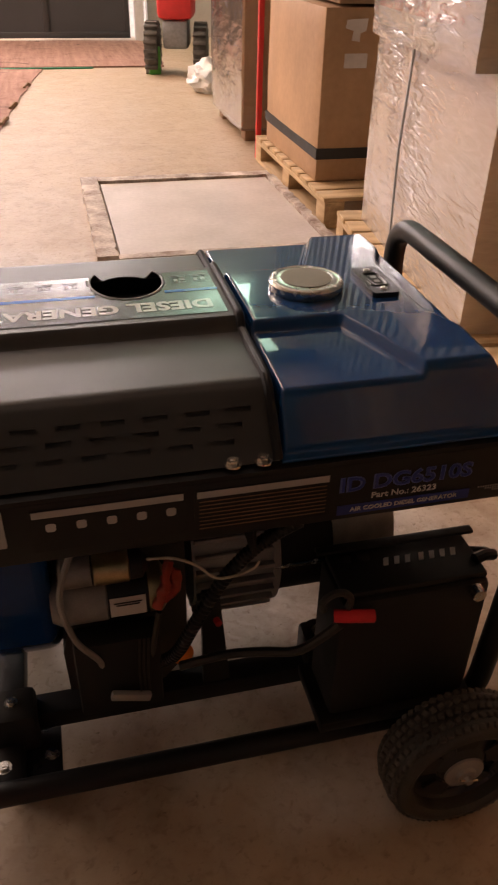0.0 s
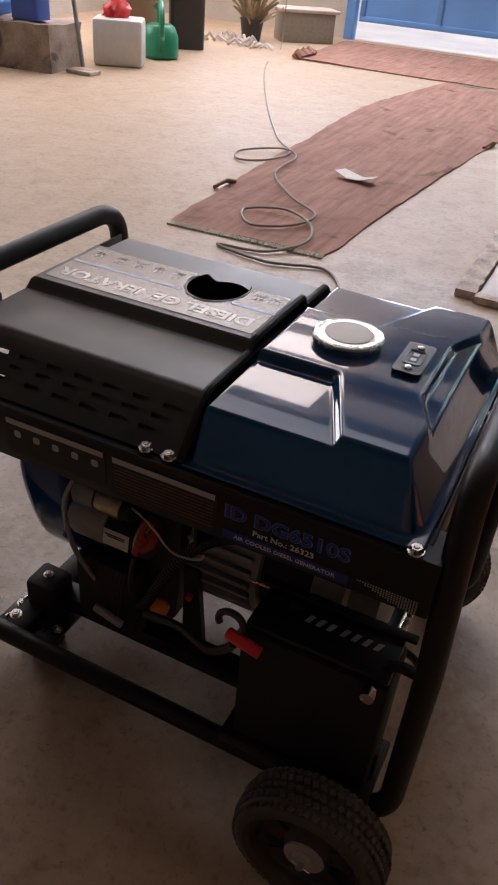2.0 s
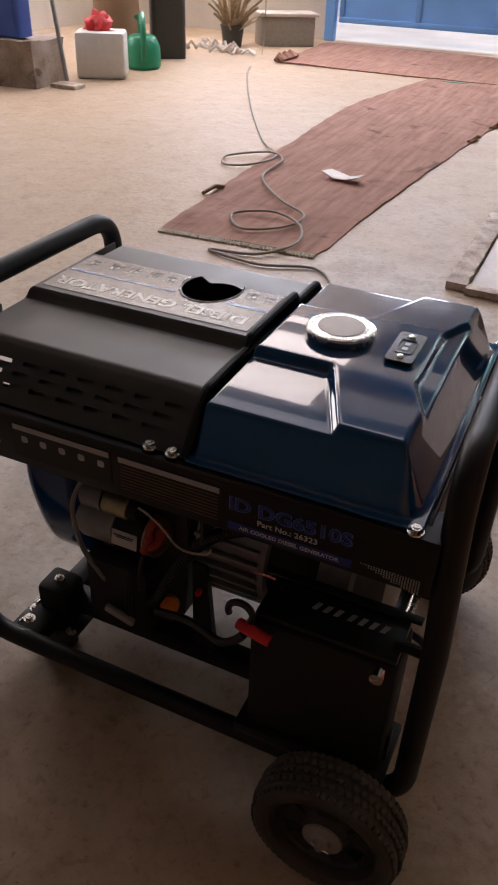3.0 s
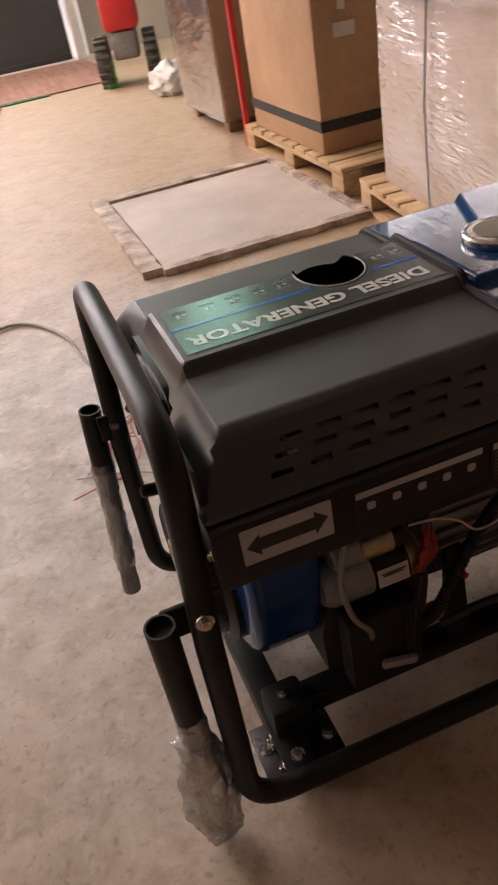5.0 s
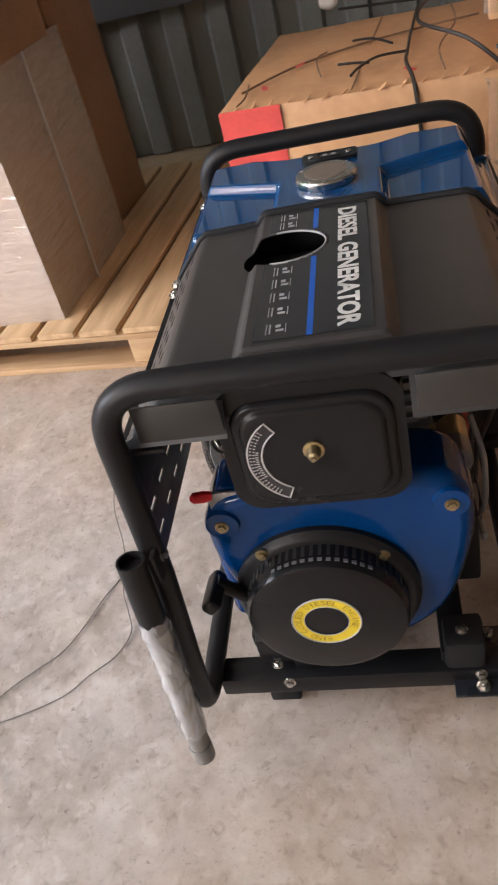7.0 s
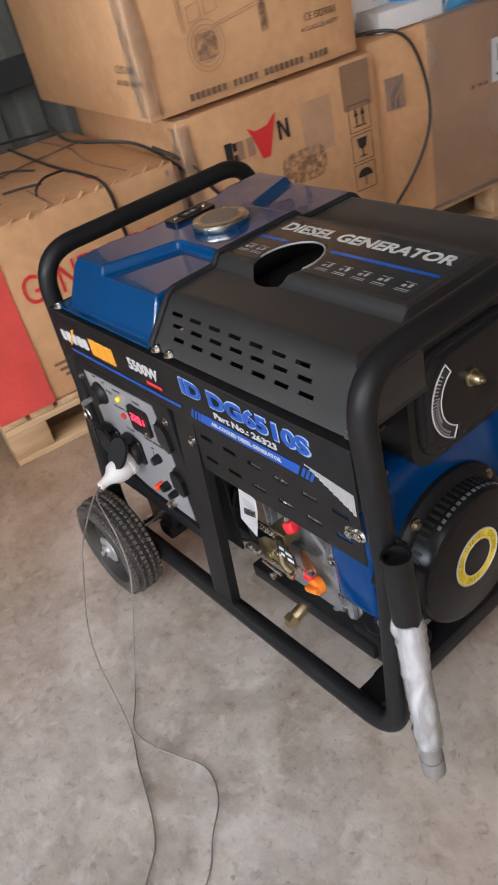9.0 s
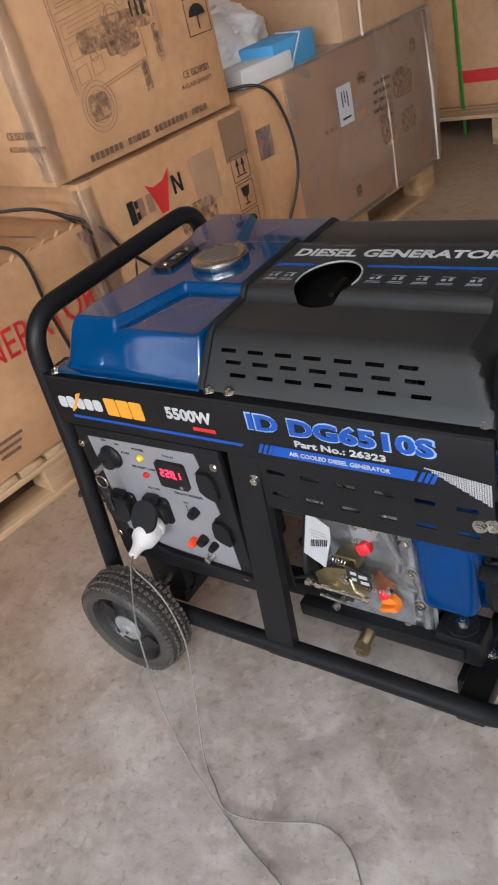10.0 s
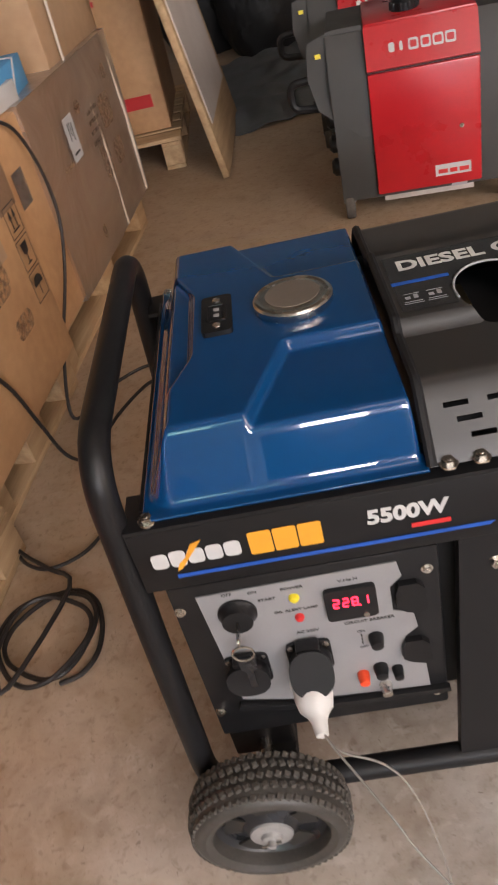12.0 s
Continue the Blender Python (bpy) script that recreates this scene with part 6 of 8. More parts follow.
md = tank.modifiers.new("thickness", "SOLIDIFY")
md.thickness, md.offset = 0.003, -1
CAP = (0.158, 0.008)
part("filler_neck", lathe([(-0.004, 0.050), (0.001, 0.046), (0.010, 0.0435)], (*CAP, 0.677), (0, 0, 1), 40), "chrome", tank)
cap = part("fuel_cap", lathe([(0, 0.0455), (0.003, 0.0475), (0.010, 0.0475), (0.0125, 0.0455), (0.0135, 0.042), (0.0125, 0.039), (0.0133, 0.035), (0.0136, 0.0005)], (*CAP, 0.6815), (0, 0, 1), 48), "chrome", tank, "steel filler cap with a bright rim")
part("cap_top", lathe([(0, 0.0325), (0.0006, 0.0320), (0.0008, 0.0005)], (*CAP, 0.6952), (0, 0, 1), 40), "capsteel", cap, "dull dusty cap centre")
gz = 0.6775
gauge = part("fuel_gauge", prism(rounded(0.037, 0.088, 0.006), 0.010, pose(0.250, 0.004, gz), 0.002), "drum", tank, "black fuel gauge")
part("bezel", tube(fillet([(0.250 + 0.0110 * a, 0.004 + 0.0195 * b, gz + 0.0095) for a, b in ((-1, -1), (1, -1), (1, 1), (-1, 1))], 0.004, 3, True), 0.0020, 6, closed=True), "drum", gauge)
part("window", prism(rounded(0.012, 0.030, 0.002), 0.0008, pose(0.250, 0.004, gz + 0.0095), 0), "blackplastic", gauge, "dark gauge window")
for y in (-0.003, 0.011):
    part("scale_mark", prism(rounded(0.007, 0.007, 0.001), 0.0004, pose(0.250, y, gz + 0.0106), 0), "greyink", gauge, "pale square gauge mark")
for y in (-0.0265, 0.0345):
    part("screw", lathe([(0, 0.0052), (0.002, 0.0048), (0.0032, 0.003)], (0.250, y, gz + 0.0095), (0, 0, 1), 14), "chrome", gauge)

# bolts of hood and tank
for x, y in ((-0.338, -0.230), (0.007, -0.2455), (0.039, -0.2465), (0.342, -0.2505), (-0.338, 0.238), (0.007, 0.2465), (0.039, 0.2475), (0.345, 0.2485)):
    part("bolt", bolt((x, y, 0.604 if abs(x) < 0.3 else 0.601), (0, 0, 1), 0.0065), "chrome", G, "zinc plated flange bolt")

# printing of the control side
FY = band_y + 0.0064
for i in range(5):
    part("emblem", prism(rounded(0.0175, 0.021 + 0.002 * (i == 1), 0.005, 3, 0.008 + i * 0.0195, 0.010), 0.0007, facing_front(0.353, 0.5405 + 0.0005 * i, FY), 0), "ink", G, "white emblem shape", 0)
for i in range(3):
    part("emblem", prism(rounded(0.0245, 0.032, 0.003, 3, 0.012 + i * 0.026, 0.014), 0.0007, facing_front(0.249, 0.540, FY), 0), "orangeink", G, "orange emblem block", 0)
part("emblem", prism([(0, 0), (0.006, 0.003), (0.034, 0.040), (0.022, 0.036), (0.012, 0.018), (0.004, 0.010)], 0.0009, facing_front(0.330, 0.533, FY), 0), "orangeink", G, "orange lightning shape", 0)
part("lettering", letters("5500W", 0.083, 0.021, facing_front(0.126, 0.551, FY), 0.0007, 0.040), "ink", G, "white power rating lettering", 0)
part("accent_bar", decal(0.040, 0.006, facing_front(0.062, 0.540, FY)), "redink", G, "small red bar", 0)
bm = prism([(0.0, 0.0), (0.33, 0.0), (0.335, 0.005), (0.0, 0.005)], 0.0006, facing_front(0.332, 0.5225, FY), 0)
prism([(0.0, 0.0), (0.205, 0.0), (0.213, 0.017), (0.008, 0.017)], 0.0006, facing_front(-0.046, 0.5165, FY), 0, bm)
for k in range(3):
    for x0 in (-0.024, -0.256):
        prism([(0.0, 0.0), (0.005, 0.0), (0.013, 0.017), (0.008, 0.017)], 0.0006, facing_front(x0 - 0.008 * k, 0.5165, FY), 0, bm)
part("stripe", bm, "blueink", G, "blue stripe", 0)


def model_sign(place, x, dirn, w):
    """The model plate lettering on both sides of the machine."""
    k = w / 0.262
    part("lettering", letters("ID DG6510S", 0.268 * k, 0.031 * k, place(x + dirn * -0.003 * k, 0.5545), 0.0004, 0.052), "lightblueink", G, "pale outline of the model lettering", 0)
    part("lettering", letters("ID DG6510S", 0.262 * k, 0.026 * k, place(x, 0.557), 0.0012, 0.038), "blueink", G, "bold blue model lettering", 0)
    part("lettering", letters("Part No.: 26323", 0.130 * k, 0.0105 * k, place(x + dirn * 0.068 * k, 0.5385), 0.0008, 0.028), "ink", G, "white part number lettering", 0)
    part("lettering", letters("AIR COOLED DIESEL GENERATOR", 0.146 * k, 0.0068 * k, place(x + dirn * 0.056 * k, 0.5218), 0.0016, 0.01), "ink", G, "small white lettering", 0)


model_sign(lambda x, z: facing_front(x, z, FY), -0.020, -1, 0.262)
bm = bmesh.new()
for i in range(27):
    for j in range(11):
        if j <= 0.4 * i:
            decal(0.0021, 0.0021, facing_front(-0.268 - 0.0030 * i, 0.5395 - 0.0004 * i - 0.0030 * j, FY), bm=bm)
tagged(part("dot_pattern", bm, "ink", G, "white dot pattern", 0), kind="stuff")

# battery side stickers
BY = -(band_y + 0.0064)
back = lambda x, z: facing_back(x, z, BY)
st = part("warning_sticker", decal(0.100, 0.046, back(-0.274, 0.568), 0.002), "greyink", G, "grey warning sticker with a black arrow", 0)
part("arrow", prism([(-0.045, 0.0), (-0.030, -0.014), (-0.030, -0.007), (0.030, -0.007), (0.030, -0.014), (0.045, 0.004), (0.030, 0.016), (0.030, 0.009), (-0.030, 0.009), (-0.030, 0.014)], 0.0004, back(-0.274, 0.567) @ Matrix.Translation((0, 0, 0.0007))), "blackink", st, "black arrow", 0)
st = part("notice_sticker", decal(0.155, 0.052, back(-0.122, 0.560), 0.002), "blackplastic", G, "black notice sticker with a pale heading", 0)
part("heading", decal(0.150, 0.008, back(-0.122, 0.581) @ Matrix.Translation((0, 0, 0.0007))), "greyink", st, "", 0)
for i in range(5):
    part("pictogram", decal(0.010, 0.010, back(-0.180 + 0.030 * i, 0.564) @ Matrix.Translation((0, 0, 0.0007)), 0.003), "greyink", st, "", 0)
st = part("rating_sticker", decal(0.148, 0.054, back(0.038, 0.558), 0.002), "blackplastic", G, "black data sticker with a pale heading", 0)
part("heading", decal(0.142, 0.008, back(0.038, 0.580) @ Matrix.Translation((0, 0, 0.0007))), "greyink", st, "", 0)
for i in range(8):
    part("printed_line", decal(0.138, 0.0012, back(0.038, 0.571 - 0.005 * i) @ Matrix.Translation((0, 0, 0.0007))), "brownink", st, "", 0)
# same blue print as the control side, its shade put into the inks
part("stripe", decal(0.158, 0.013, back(0.200, 0.5335)), "shadeblueink", G, "blue stripe", 0)
part("lettering", letters("ID DG6510S", 0.156, 0.021, back(0.122, 0.5575), 0.0004, 0.045), "shadelightblueink", G, "light blue outline of the model lettering, colour darkened as shade", 0)
part("lettering", letters("ID DG6510S", 0.152, 0.018, back(0.124, 0.559), 0.0012, 0.008), "shadeblueink", G, "bold blue model lettering, colour darkened as shade", 0)
part("lettering", letters("Part No.: 26323", 0.076, 0.008, back(0.160, 0.5455), 0.0008, 0.01), "ink", G, "white part number lettering", 0)
part("lettering", letters("AIR COOLED DIESEL GENERATOR", 0.128, 0.0055, back(0.136, 0.531), 0.0014, 0.01), "ink", G, "small white lettering", 0)
bm = bmesh.new()
for i in range(24):
    for j in range(7):
        if i > 3.2 * j:
            decal(0.0017, 0.0017, back(0.287 + 0.0031 * i, 0.540 - 0.0031 * j), bm=bm)
part("dot_pattern", bm, "greyink", G, "pale dot pattern", 0)

# control panel
CP = part("control_panel", span(0.056, 0.354, 0.242, 0.254, 0.205, 0.500, 0.004), "blackplastic", G, "black control panel with a silver-grey plate")
# added dark sheet that hides the bright alternator in this gap
part("inner_cover", span(0.004, 0.055, 0.218, 0.222, 0.20, 0.50, 0.001), "matt", CP, "added black sheet that darkens the gap beside the panel")
part("control_box", span(0.070, 0.340, 0.12, 0.242, 0.225, 0.495, 0.006), "matt", CP)
outline = [(0.0, 0.0), (0.222, 0.004), (0.226, -0.020), (0.212, -0.035), (0.212, -0.075), (0.235, -0.086), (0.238, -0.112), (0.222, -0.126), (0.222, -0.160), (0.243, -0.176), (0.246, -0.232),
           (0.150, -0.226), (0.095, -0.222), (0.012, -0.200)]
PF = 0.2545
part("face_plate", prism(outline, 0.0015, facing_front(0.324, 0.483, PF), 0), "plate", CP, "silver-grey face plate", 0)
on_panel = lambda x, z: facing_front(x, z, PF + 0.0016)


def lens(x, z, r, material, label):
    part("indicator", lathe([(0, r), (0.003, r), (0.006, r * 0.7), (0.007, r * 0.1)], (x, PF + 0.001, z), (0, 1, 0), 16), material, CP, label)


key = part("key_switch", lathe([(0, 0.0225), (0.004, 0.0225), (0.008, 0.0190), (0.016, 0.0175), (0.017, 0.002)], (0.284, PF + 0.001, 0.448), (0, 1, 0), 28), "blackplastic", CP, "black key switch")
ky = PF + 0.018
part("key", prism(rounded(0.010, 0.030, 0.004), 0.003, axes((0, 0, 1), (0, 1, 0), (-1, 0, 0), (0.2855, ky + 0.012, 0.447))), "chrome", key)
ringpts = [(0.284 + 0.012 * math.cos(a), ky + 0.022, 0.424 + 0.012 * math.sin(a)) for a in np.linspace(0, 2 * math.pi, 21)[:-1]]
part("key_ring", tube(ringpts, 0.0014, 6, closed=True), "chrome", key)
part("second_key", prism([(-0.010, 0.0), (0.010, 0.0), (0.009, -0.02), (0.004, -0.026), (0.004, -0.055), (-0.004, -0.055), (-0.004, -0.026), (-0.009, -0.02)], 0.0025, facing_front(0.283, 0.416, ky + 0.020)), "rimgrey", key, "dark grey spare key head")
lens(0.218, 0.458, 0.0060, "yellow", "yellow indicator lamp")
lens(0.217, 0.424, 0.0055, "redink", "red indicator lamp")
meter = part("meter", prism(rounded(0.058, 0.051, 0.006), 0.006, on_panel(0.157, 0.437), 0.0015), "blackplastic", CP, "black digital meter with red digits")
bm = bmesh.new()
SEG = {"2": "abged", "8": "abcdefg", "1": "bc"}
decal(0.002, 0.002, on_panel(0.157, 0.442) @ Matrix.Translation((0, 0, 0.0062)), bm=bm, cx=0.0095, cy=-0.0075)
for i, ch in enumerate("2281"):
    cx = -0.0165 + 0.0105 * i + 0.001 * (i > 2)
    for s in SEG[ch]:
        px, py, w, h = {"a": (0, 0.008, 0.007, 0.0022), "g": (0, 0, 0.007, 0.0022), "d": (0, -0.008, 0.007, 0.0022), "b": (0.0036, 0.004, 0.0022, 0.007),
                        "f": (-0.0036, 0.004, 0.0022, 0.007), "c": (0.0036, -0.004, 0.0022, 0.007), "e": (-0.0036, -0.004, 0.0022, 0.007)}[s]
        decal(w * 0.82, h * 0.82, on_panel(0.157, 0.442) @ Matrix.Translation((0, 0, 0.0062)), bm=bm, cx=cx + px * 0.82, cy=py * 0.82)
part("digits", bm, M["led"], meter, "glowing red digits", 0)
part("button", lathe([(0, 0.004), (0.002, 0.0035)], (0.142, PF + 0.0075, 0.4175), (0, 1, 0), 14), "chrome", meter)


def socket(x, z, shut, name):
    s = part("socket", prism(rounded(0.053, 0.055, 0.009), 0.004, on_panel(x, z), 0.001), "blackplastic", CP, name)
    part("socket_body", lathe([(0, 0.025), (0.010, 0.025), (0.014, 0.0225), (0.0142, 0.001)], (x, PF + 0.005, z - 0.003), (0, 1, 0), 28), "blackplastic", s)
    part("lid", prism(rounded(0.051, 0.055, 0.023, 6), 0.006, facing_front(x, z + 0.033, PF + 0.020) @ pose(0, 0, 0, 0 if shut else -36) @ Matrix.Translation((0, -0.028, 0)), 0.002), "matt", s, "black hinged lid")
    part("hinge", span(x - 0.014, x + 0.014, PF + 0.004, PF + 0.022, z + 0.024, z + 0.035, 0.003), "blackplastic", s)
    for dx in (-0.021, 0.021):
        part("screw", lathe([(0, 0.004), (0.002, 0.0035)], (x + dx, PF + 0.005, z + 0.021), (0, 1, 0), 12), "chrome", s)


socket(0.292, 0.345, True, "black mains socket with its lid shut")
socket(0.216, 0.352, False, "black mains socket with a plug in it")
for x, z, r, m_, lb in ((0.136, 0.366, 0.009, "blackplastic", "black push button"), (0.136, 0.306, 0.009, "blackplastic", "black terminal knob"), (0.116, 0.298, 0.007, "blackplastic", "black toggle"),
                        (0.158, 0.297, 0.0075, "vermilion", "orange-red terminal knob"), (0.133, 0.268, 0.008, "chrome", "earth terminal screw")):
    part("terminal", lathe([(0, r), (0.006, r), (0.016, r * 0.8), (0.017, r * 0.3)], (x, PF + 0.001, z), (0, 1, 0), 16), m_, CP, lb)
for words, x, z, w, h in (("OFF", 0.290, 0.480, 0.012, 0.0042), ("ON", 0.262, 0.477, 0.010, 0.0042), ("START", 0.248, 0.462, 0.020, 0.0042), ("POWER", 0.218, 0.474, 0.025, 0.0044), ("OIL ALERT LAMP", 0.219, 0.437, 0.050, 0.0042),
                          ("V.Hz.H", 0.157, 0.472, 0.022, 0.0044), ("AC 220V", 0.212, 0.396, 0.027, 0.0046), ("CIRCUIT BREAKER", 0.140, 0.398, 0.058, 0.0048), ("ON", 0.152, 0.380, 0.009, 0.0038), ("OFF", 0.151, 0.350, 0.010, 0.0038)):
    part("printing", letters(words, w, h, on_panel(x + w / 2, z - h / 2), 0.0004, 0.02), "blackink", CP, "tiny dark panel lettering", 0)
bm = bmesh.new()
for z in (0.372, 0.365, 0.358):
    decal(0.0018, 0.0045, on_panel(0.152, z), bm=bm)
part("printing", bm, "blackink", CP, "dark dashes", 0)
for z, h in ((0.428, 0.052), (0.330, 0.046)):
    pts = [(-0.016, h / 2), (0.004, h / 2), (0.012, h * 0.3), (0.014, -h * 0.35), (0.006, -h / 2), (-0.010, -h / 2 + 0.006), (-0.020, -h * 0.2), (-0.020, h * 0.25)]
    part("bumper", prism(pts, 0.008, facing_front(0.087, z, PF), 0.004), "blackplastic", CP, "raised black moulding")
part("lower_lip", prism([(0.0, 0.0), (0.105, -0.026), (0.262, -0.030), (0.262, -0.038), (0.100, -0.035), (-0.004, -0.008)], 0.008, facing_front(0.316, 0.278, PF), 0.003), "blackplastic", CP, "raised black rim under the plate")
for x, z in ((0.346, 0.464), (0.345, 0.262), (0.071, 0.236), (0.070, 0.468)):
    part("screw", bolt((x, PF, z), (0, 1, 0), 0.0045), "chrome", CP)
plug = thing("mains_plug", "white mains plug with a twin flex hanging to the floor", "plug", None)
part("plug_body", lathe([(0, 0.020), (0.004, 0.0225), (0.030, 0.023), (0.044, 0.020), (0.052, 0.013), (0.060, 0.0095), (0.076, 0.0075), (0.078, 0.004)], (0.222, PF + 0.016, 0.334), (-0.08, 0.98, -0.13), 24), "white", plug)
part("plug_ring", lathe([(0, 0.023), (0.002, 0.0245), (0.008, 0.0245), (0.010, 0.023)], (0.222, PF + 0.022, 0.333), (-0.08, 0.98, -0.13), 28), "white", plug)
FLEX1 = [(0.216, 0.340, 0.327), (0.204, 0.364, 0.324), (0.179, 0.399, 0.309), (0.152, 0.435, 0.284), (0.135, 0.454, 0.257), (0.088, 0.496, 0.200), (0.057, 0.515, 0.138), (0.037, 0.519, 0.054), (0.006, 0.528, 0.005), (-0.060, 0.556, 0.004), (-0.135, 0.583, 0.004), (-0.185, 0.610, 0.004), (-0.220, 0.650, 0.004), (-0.27, 0.70, 0.004), (-0.36, 0.76, 0.004), (-0.48, 0.80, 0.004)]
FLEX2 = [(0.216, 0.340, 0.327), (0.200, 0.364, 0.320), (0.160, 0.374, 0.303), (0.139, 0.377, 0.272), (0.125, 0.382, 0.232), (0.116, 0.390, 0.195), (0.105, 0.412, 0.142), (0.098, 0.434, 0.088), (0.082, 0.468, 0.014), (0.050, 0.492, 0.004), (0.004, 0.522, 0.006), (-0.052, 0.514, 0.006), (-0.098, 0.494, 0.004), (-0.146, 0.478, 0.004), (-0.197, 0.496, 0.004), (-0.236, 0.538, 0.004), (-0.282, 0.585, 0.004), (-0.33, 0.70, 0.004), (-0.36, 0.84, 0.004), (-0.33, 0.96, 0.004), (-0.25, 1.04, 0.004)]
for line in (FLEX1, FLEX2):
    part("flex", tube(smooth_line(line, 8), 0.0014, 6), "darkflex", plug)
loose = thing("loose_wires", "tangle of thin red and dark loose wires on the floor", "wires")
for line, kind in (([(-0.05, 1.02, 0.004), (-0.18, 1.06, 0.004), (-0.26, 1.04, 0.006), (-0.30, 0.97, 0.004), (-0.30, 0.86, 0.004), (-0.33, 0.78, 0.004), (-0.385, 0.74, 0.004), (-0.40, 0.80, 0.004), (-0.36, 0.90, 0.006), (-0.30, 0.93, 0.004)], "redink"),
                   ([(-0.20, 1.00, 0.006), (-0.27, 1.05, 0.008), (-0.34, 1.04, 0.004), (-0.36, 0.93, 0.004), (-0.37, 0.82, 0.004), (-0.35, 0.75, 0.006), (-0.42, 0.74, 0.004), (-0.50, 0.72, 0.004)], "redink"),
                   ([(-0.15, 1.08, 0.004), (-0.24, 1.02, 0.010), (-0.32, 1.00, 0.004), (-0.38, 0.88, 0.004), (-0.33, 0.83, 0.007), (-0.30, 0.90, 0.004), (-0.38, 0.95, 0.004)], "darkflex"),
                   ([(-0.22, 0.98, 0.003), (-0.28, 0.99, 0.008), (-0.33, 0.95, 0.004), (-0.40, 0.86, 0.004), (-0.45, 0.80, 0.004)], "redink")):
    part("wire", tube(smooth_line(line), 0.0014, 5), kind, loose)
wad = thing("plastic_scrap", "crumpled scrap of grey and white plastic by the wires", "scrap", pose(-0.235, 1.115, 0))
bm = bmesh.new()
bmesh.ops.create_icosphere(bm, subdivisions=4, radius=0.045)
for q in bm.verts:
    d = q.co.normalized()
    q.co *= 1 + 0.35 * noise.noise(d * 2.5) + 0.2 * noise.noise(d * 7)
    q.co = Vector((q.co.x * 0.8, q.co.y * 1.3, max(0.001, q.co.z * 0.5 + 0.012)))
part("scrap", bm, "greycable", wad)

# frame bolts on the strip and band
for x, z in ((-0.330, 0.462), (-0.346, 0.466), (-0.004, 0.462)):
    part("bolt", bolt((x, band_y + 0.004, z), (0, 1, 0), 0.0065), "chrome", G, "zinc plated flange bolt")
part("bolt", bolt((-0.378, -0.2495, 0.482), (0, -1, 0), 0.007), "chrome", G, "zinc plated flange bolt")


# ---- wheels ----
TREAD = mesh_of(block(0.0086, 0.0086, 0.0052, (0, 0, 0), 0.0014, seg=1), "tread_block")
TREAD.materials.append(M["rubber"])


def wheel(y, s, apart):
    c = Vector((0.313, y, 0.111))
    w = part("wheel", lathe([(-0.012, 0.080), (0.000, 0.077), (-0.010, 0.071), (-0.013, 0.066), (-0.006, 0.038), (0.003, 0.030), (0.006, 0.022), (0.006, 0.002)], c + Vector((0, s * 0.020, 0)), (0, s, 0), 40), "rimgrey", G, "wheel with a dusty knobbly tyre")
    tyre = lathe([(-0.022, 0.074), (-0.031, 0.078), (-0.0365, 0.086), (-0.036, 0.093), (-0.032, 0.0995), (-0.022, 0.1040), (0.022, 0.1040), (0.032, 0.0995), (0.036, 0.093), (0.0365, 0.086), (0.031, 0.077), (0.022, 0.074)], c, (0, s, 0), 56, loop=True)
    rest = bmesh.new()
    for i in range(58):
        for k, dy in enumerate((-0.0275, -0.0138, 0.0, 0.0138, 0.0275)):
            a = 2 * math.pi * (i + 0.5 * (k % 2)) / 58
            rr = 0.1035 if k in (1, 2, 3) else 0.0995
            m = Matrix.Translation(c + Vector((rr * math.cos(a), dy, rr * math.sin(a)))) @ Euler((0, math.pi / 2 - a, (0.35 if k % 2 else -0.35))).to_matrix().to_4x4()
            if apart:
                ob = new("tread_block", TREAD)
                ob.parent = w
                ob.matrix_local = m
            else:
                me = TREAD.copy()
                me.transform(m)
                rest.from_mesh(me)
                bpy.data.meshes.remove(me)
    if apart:
        rest.free()
    else:
        tagged(part("tread_blocks", rest, "rubber", w, "knobbly tyre tread"), kind="stuff")
    part("tyre", tyre, "tyrewall", w, "worn black rubber tyre")
    # black patches on the closed rim stand for its shaded openings
    for i in range(5):
        a = 2 * math.pi * i / 5 + 0.3
        part("rim_hole", prism([(0.038 * math.cos(a + d), 0.038 * math.sin(a + d)) for d in (-0.36, 0, 0.36)] + [(0.063 * math.cos(a + d), 0.063 * math.sin(a + d)) for d in (0.34, 0, -0.34)], 0.003, axes((1, 0, 0), (0, 0, 1), (0, -1, 0), c + Vector((0, s * 0.0150 + 0.0015, 0)))), "blackink", w)
    part("hub_cap", lathe([(0, 0.029), (0.003, 0.028), (0.005, 0.015), (0.010, 0.013), (0.011, 0.006), (0.018, 0.005), (0.018, 0.001)], c + Vector((0, s * 0.024, 0)), (0, s, 0), 28), "zinc", w, "zinc plated hub washer and split pin")
    part("split_pin", tube([c + Vector((-0.012, s * 0.038, 0.004)), c + Vector((0.014, s * 0.038, -0.004))], 0.0016, 6), "chrome", w)


wheel(0.321, 1, True)
wheel(-0.318, -1, False)
part("axle", tube([(0.313, -0.30, 0.114), (0.313, 0.30, 0.114)], 0.009, 12), "chrome", G)
for y in (-0.215, 0.19):
    part("axle_bracket", span(0.27, 0.36, y, y + 0.025, 0.085, 0.20, 0.004), "black", G)

